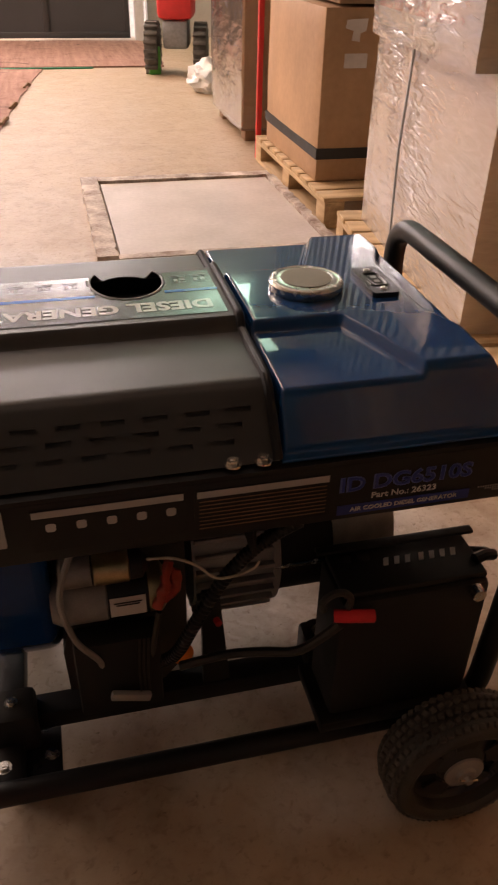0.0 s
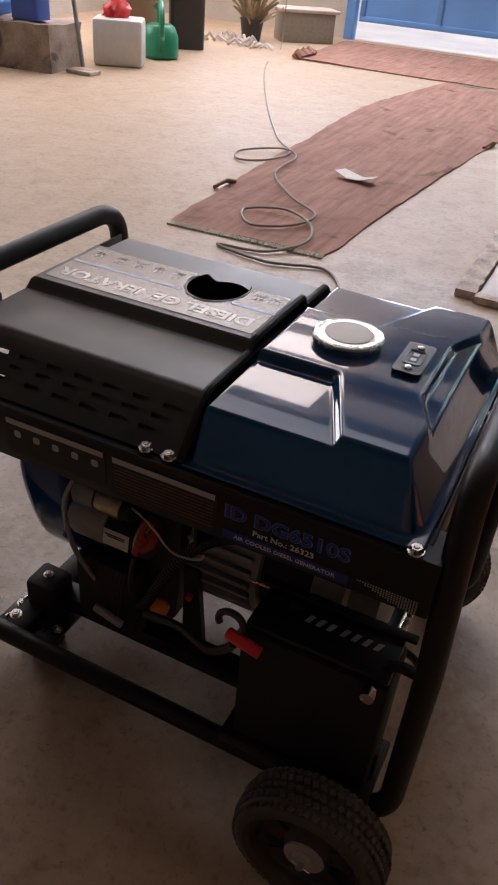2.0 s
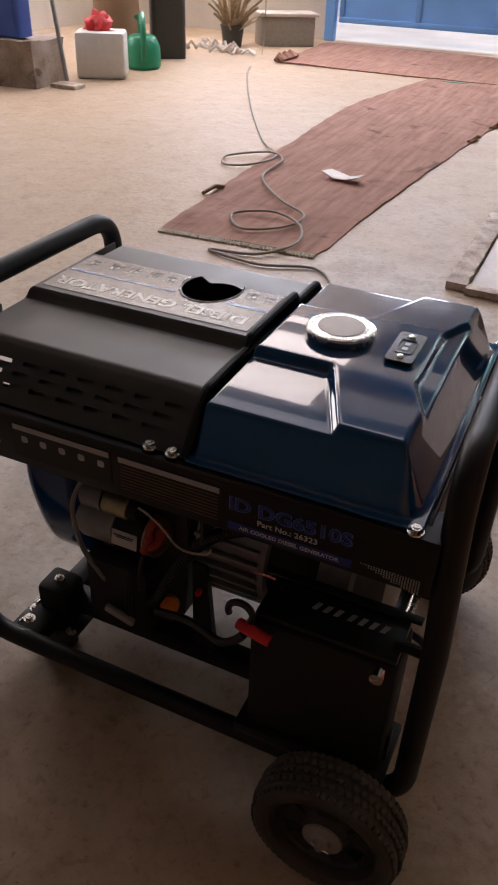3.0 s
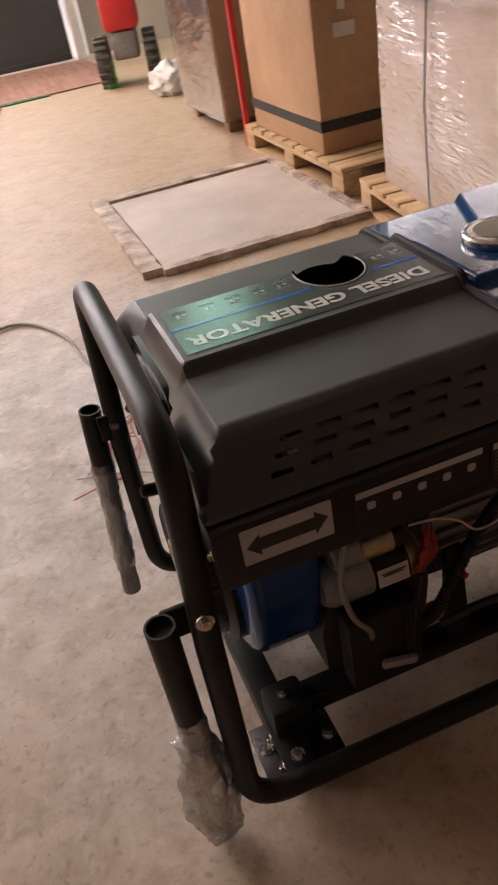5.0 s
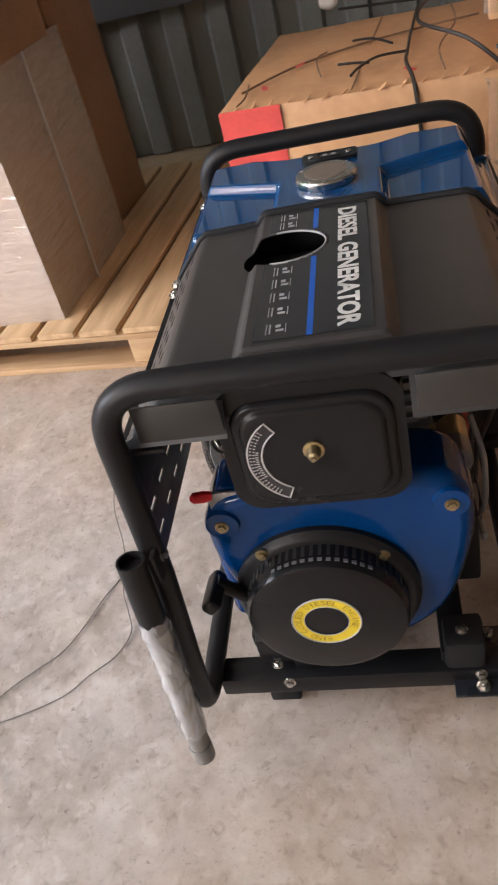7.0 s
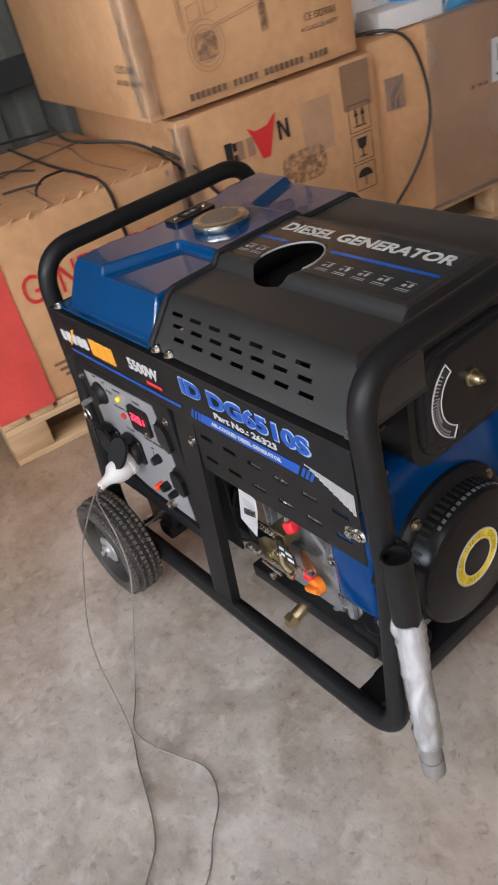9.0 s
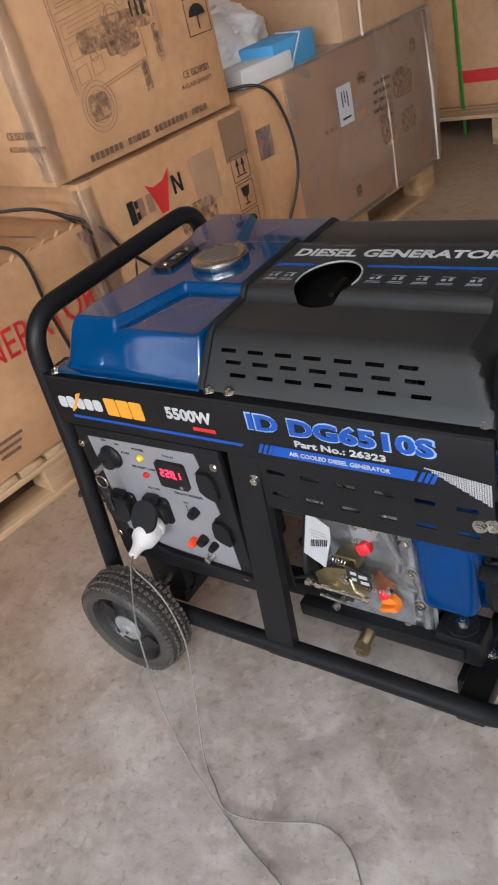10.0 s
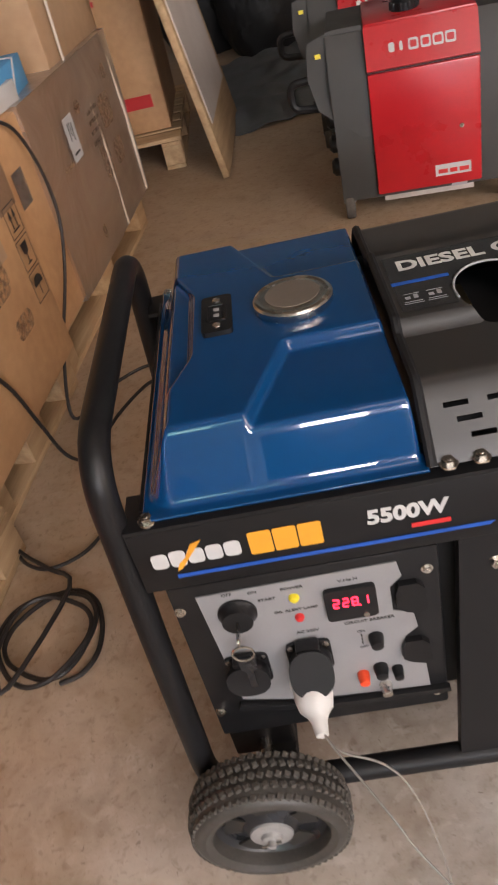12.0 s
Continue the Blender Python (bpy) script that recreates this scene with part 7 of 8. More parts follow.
# ---- fold-down carrying bars at the engine end ----
def grip(top, tip, s, share=0.30):
    top, tip = Vector(top), Vector(tip)
    mid = top.lerp(tip, share)
    low = top.lerp(tip, 0.80)
    h = part("carrying_bar", lathe([(0.0, 0.0152), (0.0, 0.0180), ((mid - top).length, 0.0180), ((mid - top).length, 0.0152)], top, mid - top, 20, loop=True), "black", G, "black folding carrying bar in a plastic sleeve")
    part("bore", lathe([(0.012, 0.0005), (0.012, 0.0150), (0.020, 0.0150)], top, mid - top, 18), "matt", h)
    part("grip", tube([mid, low, tip], 0.0155, 16), "gripgrey", h, "grey rubber grip")
    d = (tip - mid)
    pts = [mid.lerp(low, -0.10 + 1.18 * i / 24) for i in range(25)]
    rad = [0.0185 + 0.005 * abs(noise.noise(Vector((i * 0.7, s, 0)))) for i in range(25)]
    bm = tube(pts, 0.02, 22, radii=rad)
    for q in bm.verts:
        q.co += noise.noise_vector(q.co * 90) * 0.0035
    part("plastic_sleeve", bm, "sleeve", h, "clear crinkled plastic sleeve")
    part("hinge_plate", span(top.x + 0.004, top.x + 0.048, top.y - s * 0.024 - 0.004, top.y - s * 0.024 + 0.004, top.z - 0.050, top.z - 0.004, 0.003), "matt", h)
    part("bolt", bolt((top.x + 0.030, top.y - s * 0.024 - s * 0.004, top.z - 0.024), (0, -s, 0), 0.006), "alugrey", h)
    part("end_collar", lathe([(0, 0.0150), (0.0, 0.0168), (0.030, 0.0168), (0.030, 0.0150)], tip, top - tip, 18), "gripgrey", h)
    return h, low, tip


grip((-0.410, 0.266, 0.480), (-0.438, 0.272, 0.084), 1)
h2, low2, tip2 = grip((-0.424, -0.219, 0.469), (-0.422, -0.198, 0.030), -1, 0.42)
# the bag bunched over its end
line, rad = [], []
for i in range(40):
    k = i / 39
    line.append(Vector((-0.424, -0.219, 0.469)).lerp(Vector((-0.428, -0.200, 0.004)), 0.46 + 0.54 * k))
    rad.append(0.021 + 0.026 * max(0.0, math.sin(math.pi * min(1.0, 0.15 + 0.85 * k))) * (0.25 + 0.75 * k) - 0.014 * max(0, k - 0.85) / 0.15)
bm = tube(line, 0.03, 40, radii=rad)
for q in bm.verts:
    w = noise.noise_vector(Vector((q.co.x * 42, q.co.y * 42, q.co.z * 20))) * 0.011 + noise.noise_vector(q.co * 120) * 0.004
    q.co += Vector((w.x, w.y, w.z * 0.4))
    q.co.z = max(q.co.z, 0.003)
part("film_wrap", bm, "bag", h2, "bunched clear plastic film", 1.6)

# ---- engine ----
outline = smooth_line([(y, z, 0) for y, z in ((0.205, 0.425), (0.165, 0.470), (0.02, 0.480), (-0.105, 0.472), (-0.143, 0.41), (-0.132, 0.31), (-0.095, 0.215), (-0.02, 0.158), (0.08, 0.150), (0.150, 0.19), (0.186, 0.28), (0.205, 0.36), (0.205, 0.425))], 5)[:-1]
E_ = part("fan_shroud", prism([(p.x, p.y) for p in outline], 0.105, axes((0, 1, 0), (0, 0, 1), (1, 0, 0), (-0.305, 0, 0))), "engineblue", G, "blue painted engine fan shroud", 1.2)
md = E_.modifiers.new("rounding", "BEVEL")
md.width, md.segments, md.limit_method, md.angle_limit = 0.020, 4, "ANGLE", 1.0
part("side_cover", span(-0.298, -0.208, 0.10, 0.207, 0.215, 0.372, 0.020, seg=4), "engineblue", G, "blue engine side cover")
for y, z in ((0.178, 0.425), (-0.115, 0.43), (0.134, 0.376), (-0.024, 0.358)):
    part("bolt", bolt((-0.3055 - (0.014 if 0.35 < z < 0.38 else 0.006), y, z), (-1, 0, 0), 0.006), "brass", E_, "yellow passivated bolt")
for y, z in ((0.178, 0.425), (-0.115, 0.43)):
    part("bolt_boss", lathe([(0, 0.024), (0.006, 0.022), (0.0065, 0.010)], (-0.3045, y, z), (-1, 0, 0), 24), "engineblue", E_)
br = part("lever_bracket", span(-0.298, -0.292, 0.150, 0.190, 0.435, 0.472, 0.002), "alu", G, "small zinc plated bracket")
part("lever_knob", lathe([(0, 0.006), (0.010, 0.008), (0.024, 0.007), (0.028, 0.003)], (-0.296, 0.184, 0.468), (-0.3, 0.9, 0.2), 14), "redcap", br, "small red lever knob")
part("wire_ring", tube([(-0.285, 0.152 + 0.013 * math.cos(a), 0.545 + 0.017 * math.sin(a)) for a in np.linspace(0, 2 * math.pi, 19)[:-1]], 0.002, 6, closed=True), "cable", br, "black cable loop")
RC = (0.060, 0.279)
part("starter_flange", lathe([(0, 0.128), (0.008, 0.128), (0.014, 0.122), (0.018, 0.116)], (-0.305, *RC), (-1, 0, 0), 48), "blackplastic", E_, "black recoil flange")
drum = lathe([(0.012, 0.112), (0.044, 0.110), (0.052, 0.106), (0.056, 0.098), (0.0565, 0.001)], (-0.305, *RC), (-1, 0, 0), 56)
part("recoil_drum", drum, "drum", E_, "matt black recoil starter drum")
for i in range(26):
    a = math.pi * (0.10 + 0.80 * i / 25)
    turn = Euler((a - math.pi / 2, 0, 0)).to_matrix()
    # dark bars on the surface paint the shade inside the vent slots
    part("vent_slot", block(0.020, 0.0045, 0.0012, (-0.330, RC[0] + 0.1105 * math.cos(a), RC[1] + 0.1105 * math.sin(a)), 0, turn), "blackink", E_, "", 0)
    if 6 < i < 20:
        # pale bars paint the light showing through the front holes
        part("vent_slot", block(0.005, 0.006, 0.0012, (-0.347, RC[0] + 0.1098 * math.cos(a), RC[1] + 0.1098 * math.sin(a)), 0, turn), "alugrey", E_, "", 0)
bm = bmesh.new()
n = 48
RX, RY, RZ = -0.3622, RC[0] + 0.001, RC[1] + 0.004
ringv = [[bm.verts.new((RX, RY + r * math.cos(2 * math.pi * i / n), RZ + r * math.sin(2 * math.pi * i / n))) for i in range(n)] for r in (0.0455, 0.0305)]
for i in range(n):
    bm.faces.new((ringv[0][i], ringv[0][(i + 1) % n], ringv[1][(i + 1) % n], ringv[1][i]))
stk = part("ring_sticker", bm, "yellow", E_, "yellow ring sticker with ochre lettering", 0)
words = "WIND COOLED DIESEL ENGINE"
for i, ch in enumerate(words):
    if ch != " ":
        a = radians(270 - 290 * i / (len(words) - 1))
        up_ = Vector((0, -math.cos(a), math.sin(a)))
        side_ = Vector((0, -math.sin(a), -math.cos(a)))
        wide = 0.0022 if ch == "I" else 0.0068
        at_ = Vector((RX - 0.0003, RY, RZ)) + up_ * 0.0340 - side_ * wide / 2
        part("lettering", letters(ch, wide, 0.0085, axes(side_, up_, (-1, 0, 0), at_), 0.0002), "ochre", stk, "", 0)
part("border", tube([(RX - 0.0004, RY + 0.0462 * math.cos(a), RZ + 0.0462 * math.sin(a)) for a in np.linspace(0, 2 * math.pi, 49)[:-1]], 0.0012, 5, closed=True), "ink", stk, "", 0)
part("border", tube([(RX - 0.0004, RY + 0.0300 * math.cos(a), RZ + 0.0300 * math.sin(a)) for a in np.linspace(0, 2 * math.pi, 49)[:-1]], 0.0007, 5, closed=True), "ink", stk, "", 0)
hd = part("pull_handle", tube([(-0.322, 0.158, 0.292), (-0.327, 0.190, 0.322), (-0.328, 0.206, 0.338)], 0.010, 12, radii=[0.013, 0.010, 0.011]), "blackplastic", E_, "black pull-cord handle")
part("crossbar", block(0.070, 0.024, 0.022, (-0.342, 0.200, 0.324), 0.007, Euler((radians(-40), radians(8), 0)).to_matrix(), seg=3), "blackplastic", hd)

# air filter
af = part("air_filter", prism(rounded(0.212, 0.182, 0.036, 6), 0.115, facing_end(0.034, 0.561, -0.216), 0.014, seg=4), "drum", G, "black pressed steel air filter box")
# lid with a pressed bead round its edge and a dent below the nut
bm = bmesh.new()
edge_, rings = rounded(0.186, 0.152, 0.034, 10), []
for q in (1.0, 0.995, 0.975, 0.95, 0.92, 0.90, 0.88, 0.86, 0.82, 0.76, 0.7, 0.62, 0.54, 0.46, 0.38, 0.3, 0.22, 0.14, 0.06):
    lift = 0.0075 * min(1, (1 - q) / 0.04) ** 0.5 if q > 0.93 else 0.0075 if q > 0.89 else 0.0125 - 0.005 * max(0, (q - 0.85) / 0.04)
    ring = []
    for x, y in edge_:
        x, y = x * q, y * q
        dent = 0.005 * math.exp(-((x - 0.030) / 0.022) ** 2 - ((y + 0.012) / 0.012) ** 2)
        ring.append(bm.verts.new((x, y, lift - dent)))
    rings.append(ring)
for a, b in zip(rings, rings[1:]):
    for i in range(len(a)):
        bm.faces.new((a[i], a[(i + 1) % len(a)], b[(i + 1) % len(a)], b[i]))
bm.faces.new(rings[-1])
bm.transform(facing_end(0.032, 0.556, -0.3305))
part("raised_lid", bm, "drum", af, "", 1.2)
part("neck", span(-0.30, -0.20, -0.11, 0.03, 0.615, 0.655, 0.008), "matt", af)
part("dome_nut", lathe([(0, 0.0125), (0.003, 0.0125), (0.0035, 0.009), (0.010, 0.0085), (0.015, 0.006), (0.0165, 0.003), (0.017, 0.0028), (0.020, 0.0028)], (-0.3425, 0.033, 0.566), (-1, 0, 0), 12), "brass", af, "brass flanged nut on a stud")
bm = bmesh.new()
n = 24
AX, AY, AZ = -0.3434, 0.046, 0.556
angles = np.linspace(math.radians(-66), math.radians(56), n)
arc = [[bm.verts.new((AX, AY + r * math.cos(a), AZ + r * math.sin(a))) for a in angles] for r in (0.066, 0.047)]
for i in range(n - 1):
    bm.faces.new((arc[0][i], arc[0][i + 1], arc[1][i + 1], arc[1][i]))
sk = part("arc_sticker", bm, "labelgloss", af, "curved instruction sticker with white border", 0)
edge = [(AX - 0.0003, AY + 0.065 * math.cos(a), AZ + 0.065 * math.sin(a)) for a in angles]
edge += [(AX - 0.0003, AY + 0.048 * math.cos(a), AZ + 0.048 * math.sin(a)) for a in angles[::-1]]
part("border", tube(edge, 0.0011, 5, closed=True), "ink", sk, "", 0)
bm = bmesh.new()
for r, k in ((0.0520, 12), (0.0565, 22), (0.0605, 22)):
    for i in range(k):
        a = math.radians(-5 + (40 if k == 12 else 96) * (i / (k - 1) - 0.5))
        block(0.0004, 0.0016, 0.0034 if k == 12 else 0.0024, (AX - 0.0004, AY + r * math.cos(a), AZ + r * math.sin(a)), 0, Euler((a - math.pi / 2, 0, 0)).to_matrix(), bm)
part("printing", bm, "greyink", sk, "", 0)

# cylinder and crankcase
part("cylinder", span(-0.20, -0.02, -0.09, 0.12, 0.40, 0.585, 0.01), "alugrey", G, "finned grey cylinder")
for i in range(9):
    part("cooling_fin", span(-0.21, -0.01, -0.10, 0.13, 0.415 + 0.018 * i, 0.421 + 0.018 * i, 0.001), "alugrey", G)
part("head_cover", span(-0.19, 0.03, -0.08, 0.15, 0.585, 0.635, 0.012), "matt", G)
part("head_bracket", span(-0.046, -0.036, -0.030, 0.024, 0.6365, 0.643, 0.001), "brass", G, "tan bracket on the cylinder head")
# unseen sheet added to block the view through the round opening
part("bulkhead", span(0.046, 0.050, -0.19, 0.19, 0.42, 0.655, 0.0), "matt", G, "added black sheet that keeps the hood opening dark", 0)
front = lambda y: facing_front(0, 0, y)
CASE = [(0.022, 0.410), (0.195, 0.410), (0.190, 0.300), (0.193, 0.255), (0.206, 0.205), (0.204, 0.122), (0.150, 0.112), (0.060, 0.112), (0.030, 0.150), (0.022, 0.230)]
# back half of the same casting, coloured dark for the shaded battery side
part("crankcase", prism([(x * 0.96 + 0.004, z * 0.96 + 0.008) for x, z in CASE], 0.11, front(-0.10), 0.010), "darkgrey", G, "crankcase back half, shade put into its dark colour")
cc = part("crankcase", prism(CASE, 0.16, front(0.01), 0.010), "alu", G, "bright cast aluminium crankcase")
rim = fillet([(-x, 0.174, z) for x, z in CASE[1:6]], 0.03, 4)
part("joint_flange", tube(rim, 0.0085, 8), "alu", cc, "cast joint flange")
part("joint_flange", tube([(p.x - 0.011, p.y - 0.006, p.z) for p in rim], 0.004, 6), "alugrey", cc)
for x, z in ((-0.190, 0.388), (-0.186, 0.325), (-0.192, 0.266), (-0.201, 0.200), (-0.173, 0.133), (-0.066, 0.124), (-0.118, 0.122)):
    bs = part("boss", lathe([(0, 0.012), (0.018, 0.011), (0.020, 0.010)], (x, 0.166, z), (0, 1, 0), 16), "alu", cc)
    part("bolt", bolt((x, 0.186, z), (0, 1, 0), 0.006), "chrome", bs)
for x, w in ((-0.170, 0.006), (-0.100, 0.006), (-0.048, 0.006), (-0.032, 0.005)):
    part("rib", span(x, x + w, 0.165, 0.182, 0.250, 0.400, 0.002), "alu", cc)
for z in (0.218, 0.180, 0.152):
    part("rib", span(-0.195, -0.040, 0.165, 0.179, z, z + 0.006, 0.002), "alu", cc)
part("gear_cover", prism([(0.062, 0.120), (0.185, 0.130), (0.190, 0.215), (0.150, 0.245), (0.080, 0.235), (0.055, 0.180)], 0.016, front(0.165), 0.005), "alu", cc, "cast gear cover")
part("tappet_cover", prism(rounded(0.070, 0.055, 0.012, 4, 0.135, 0.392), 0.020, front(0.165), 0.004), "alu", cc)
# injection pump with its zinc plated flange
part("pump_body", lathe([(0, 0.026), (0.022, 0.026), (0.026, 0.018), (0.034, 0.016)], (-0.136, 0.166, 0.345), (0, 1, 0), 24), "alu", cc)
part("cover_plate", prism([(0.108, 0.376), (0.163, 0.384), (0.160, 0.356), (0.140, 0.330), (0.130, 0.312), (0.118, 0.312), (0.112, 0.335)], 0.006, front(0.196), 0.002), "plate", cc, "pale zinc plated flange plate")
for x, z in ((-0.122, 0.361), (-0.149, 0.366), (-0.124, 0.323)):
    part("bolt", bolt((x, 0.2022, z), (0, 1, 0), 0.0068), "chrome", cc)
part("pipe_union", lathe([(0, 0.009), (0.010, 0.009), (0.012, 0.006), (0.030, 0.005)], (-0.136, 0.190, 0.392), (0.1, 0.5, 0.8), 6), "chrome", cc)
part("injection_pipe", tube(smooth_line([(-0.134, 0.203, 0.412), (-0.120, 0.212, 0.440), (-0.085, 0.19, 0.47), (-0.07, 0.14, 0.50)]), 0.0035, 8), "chrome", cc, "steel injection pipe")
part("return_hose", tube(smooth_line([(-0.175, 0.18, 0.40), (-0.168, 0.206, 0.375), (-0.172, 0.200, 0.335), (-0.180, 0.19, 0.29)]), 0.0045, 8), "alugrey", cc)
# governor linkage
part("lever_plate", prism([(0.037, 0.243), (0.060, 0.262), (0.122, 0.277), (0.134, 0.232), (0.110, 0.214), (0.040, 0.220)], 0.003, front(0.210), 0.001), "brass", cc, "yellow passivated governor plate")
lb_ = part("lever_bracket", span(-0.118, -0.082, 0.182, 0.186, 0.274, 0.298, 0.001), "brass", cc, "yellow passivated slotted bracket")
for x0, x1, z0, z1 in ((-0.118, -0.082, 0.293, 0.298), (-0.118, -0.082, 0.274, 0.279), (-0.118, -0.113, 0.279, 0.293), (-0.087, -0.082, 0.279, 0.293)):
    part("bracket_side", span(x0, x1, 0.186, 0.214, z0, z1, 0.001), "brass", lb_)
part("link", tube([(-0.100, 0.214, 0.262), (-0.112, 0.224, 0.240), (-0.126, 0.222, 0.228)], 0.0028, 8), "brass", cc)
part("return_spring", tube([(-0.128 - 0.030 * i / 48, 0.218 + 0.0035 * math.cos(i * 0.9), 0.246 + 0.0035 * math.sin(i * 0.9)) for i in range(49)], 0.0009, 5), "chrome", cc, "thin return spring")
part("pivot_screw", bolt((-0.072, 0.2132, 0.232), (0, 1, 0), 0.007), "brass", cc)
part("bolt", bolt((-0.094, 0.2132, 0.248), (0, 1, 0), 0.0065), "chrome", cc)
part("spring", tube([(-0.060 - 0.045 * i / 60, 0.218 + 0.004 * math.cos(i * 0.9), 0.292 + 0.004 * math.sin(i * 0.9)) for i in range(61)], 0.0009, 5), "chrome", cc, "thin governor spring")
part("stop_lever", prism([(0.139, 0.272), (0.148, 0.275), (0.172, 0.252), (0.168, 0.232), (0.144, 0.232), (0.139, 0.250)], 0.004, front(0.202), 0.001), "copper", cc, "copper coloured stop lever")
part("nut", lathe([(0, 0.006), (0.008, 0.006)], (-0.164, 0.206, 0.243), (0, 1, 0), 6), "chrome", cc)
rt = part("rating_tag", prism([(0.100, 0.284), (0.104, 0.286), (0.142, 0.272), (0.140, 0.244), (0.101, 0.252)], 0.0012, front(0.218), 0), "blackink", cc, "black tag with white bars", 0)
for dx, dz, w in ((0.112, 0.272, 0.010), (0.128, 0.268, 0.014), (0.130, 0.256, 0.014), (0.112, 0.259, 0.008)):
    part("printing", decal(w, 0.006, front(0.2193), cx=dx, cy=dz), "ink", rt, "", 0)
part("rod", tube([(-0.024, 0.226, 0.232), (-0.134, 0.224, 0.224)], 0.0036, 10), "chrome", cc, "plated governor rod")
for p, r in (((-0.030, 0.226, 0.2316), 0.0065), ((-0.048, 0.226, 0.2303), 0.006), ((-0.128, 0.224, 0.2245), 0.006)):
    part("nut", lathe([(-0.005, r), (0.005, r)], p, (1, 0, 0), 6), "chrome", cc)
part("rod", tube([(-0.040, 0.215, 0.197), (-0.085, 0.214, 0.190)], 0.0034, 8), "chrome", cc)
part("adjusting_screw", lathe([(0, 0.004), (0.028, 0.004), (0.028, 0.007), (0.034, 0.007)], (-0.072, 0.190, 0.186), (0.1, 1, -0.1), 10), "chrome", cc)
part("throttle_arm", prism([(0.030, 0.235), (0.042, 0.240), (0.052, 0.190), (0.045, 0.182), (0.034, 0.188)], 0.004, front(0.204), 0.001), "matt", cc, "black throttle arm")
part("throttle_drum", lathe([(0, 0.020), (0.010, 0.021), (0.014, 0.012), (0.020, 0.010)], (-0.062, 0.178, 0.182), (0, 1, 0), 20), "matt", cc)
part("red_cap", block(0.024, 0.020, 0.022, (-0.137, 0.206, 0.310), 0.007, Euler((0.2, 0.5, 0.2)).to_matrix()), "redcap", cc, "crumpled red rubber cap")
part("red_cap", lathe([(0, 0.008), (0.012, 0.009), (0.018, 0.005)], (-0.153, 0.198, 0.228), (0, 1, 0.1), 14), "redcap", cc, "small red cap")
oc = part("filler_cap", lathe([(0, 0.016), (0.006, 0.0165), (0.012, 0.015), (0.014, 0.004)], (-0.161, 0.196, 0.205), (0.1, 1, 0.1), 22), "orange", cc, "orange oil filler cap")
part("cap_grip", block(0.030, 0.012, 0.010, (-0.162, 0.212, 0.200), 0.003, Euler((0, 0.35, 0)).to_matrix()), "orange", oc)
dp = part("drain_pipe", lathe([(0, 0.0115), (0.034, 0.0115), (0.035, 0.011)], (-0.110, 0.196, 0.120), (0.04, 1, -0.30), 18), "brass", cc, "brass oil drain stub")
part("drain_plug", lathe([(0, 0.0155), (0.012, 0.0155), (0.013, 0.008), (0.018, 0.0075)], (-0.1090, 0.226, 0.111), (0.04, 1, -0.30), 6), "brass", dp)
tag = part("paper_tag", prism([(0.062, 0.396), (0.072, 0.394), (0.098, 0.376), (0.095, 0.350), (0.076, 0.288), (0.042, 0.310), (0.052, 0.352)], 0.0008, front(0.2345), 0), "paper", G, "white hanging paper tag", 0)
for i in range(9):
    part("bar", decal(0.0016 + 0.0008 * (i % 2), 0.015, front(0.2354) @ pose(0.060 + 0.0034 * i, 0.336 + 0.0008 * i, 0, 0, 0, -14)), "blackink", tag, "", 0)
for i in range(3):
    part("bar", decal(0.026, 0.0016, front(0.2354) @ pose(0.076, 0.362 - 0.006 * i, 0, 0, 0, -10)), "greyink", tag, "", 0)
part("tag_wire", tube([(-0.078, 0.2345, 0.390), (-0.085, 0.215, 0.425)], 0.0008, 5), "chrome", tag)
part("hose", tube(smooth_line([(-0.02, 0.16, 0.36), (-0.022, 0.205, 0.28), (-0.015, 0.20, 0.215), (-0.05, 0.20, 0.195), (-0.085, 0.19, 0.175)]), 0.006, 8), "cable", G)
part("wire_loop", tube(smooth_line([(0.03, 0.19, 0.30), (0.035, 0.21, 0.245), (0.02, 0.215, 0.215), (-0.02, 0.21, 0.225), (-0.035, 0.20, 0.21)]), 0.003, 6), "cable", G)
part("strut", prism([(-0.018, 0.10), (0.004, 0.10), (-0.024, 0.22), (-0.042, 0.22)], 0.010, front(0.125), 0.002), "matt", G, "black stay")
part("muffler", span(0.0, 0.05, -0.12, 0.12, 0.42, 0.58, 0.02), "matt", G)

# engine feet
for x, y in ((-0.258, 0.165), (0.18, 0.11), (0.18, -0.10)):
    w = 0.038 if y > 0.15 else 0.026
    mt = part("engine_mount", span(x - w, x + w, y - 0.030, y + 0.030, 0.098, 0.156, 0.008), "black", G, "black mount bracket with a bolt")
    part("rubber_pad", lathe([(0, 0.026), (0.02, 0.026)], (x, y, 0.14), (0, 0, 1), 20), "matt", mt)
    part("bolt", bolt((x, y, 0.160), (0, 0, 1), 0.008), "chrome", mt)
    part("bolt", bolt((x, y + math.copysign(0.030, y), 0.130), (0, math.copysign(1, y), 0), 0.007), "chrome", mt)
for y in (0.15, -0.14, -0.19):
    part("bolt", bolt((-0.318, y, 0.080), (-1, 0, 0), 0.0065), "chrome", G)
for x, y in ((-0.300, 0.165), (-0.296, -0.195)):
    part("bolt", bolt((x, y, 0.105), (0, 0, 1), 0.007), "chrome", G, "zinc plated flange bolt")
part("foot_plate", span(-0.345, -0.222, -0.205, -0.10, 0.060, 0.066, 0.001), "rimgrey", G, "dark steel foot plate")
for x, y in ((-0.330, -0.142), (-0.236, -0.160)):
    part("bolt", bolt((x, y, 0.066), (0, 0, 1), 0.007), "chrome", G)
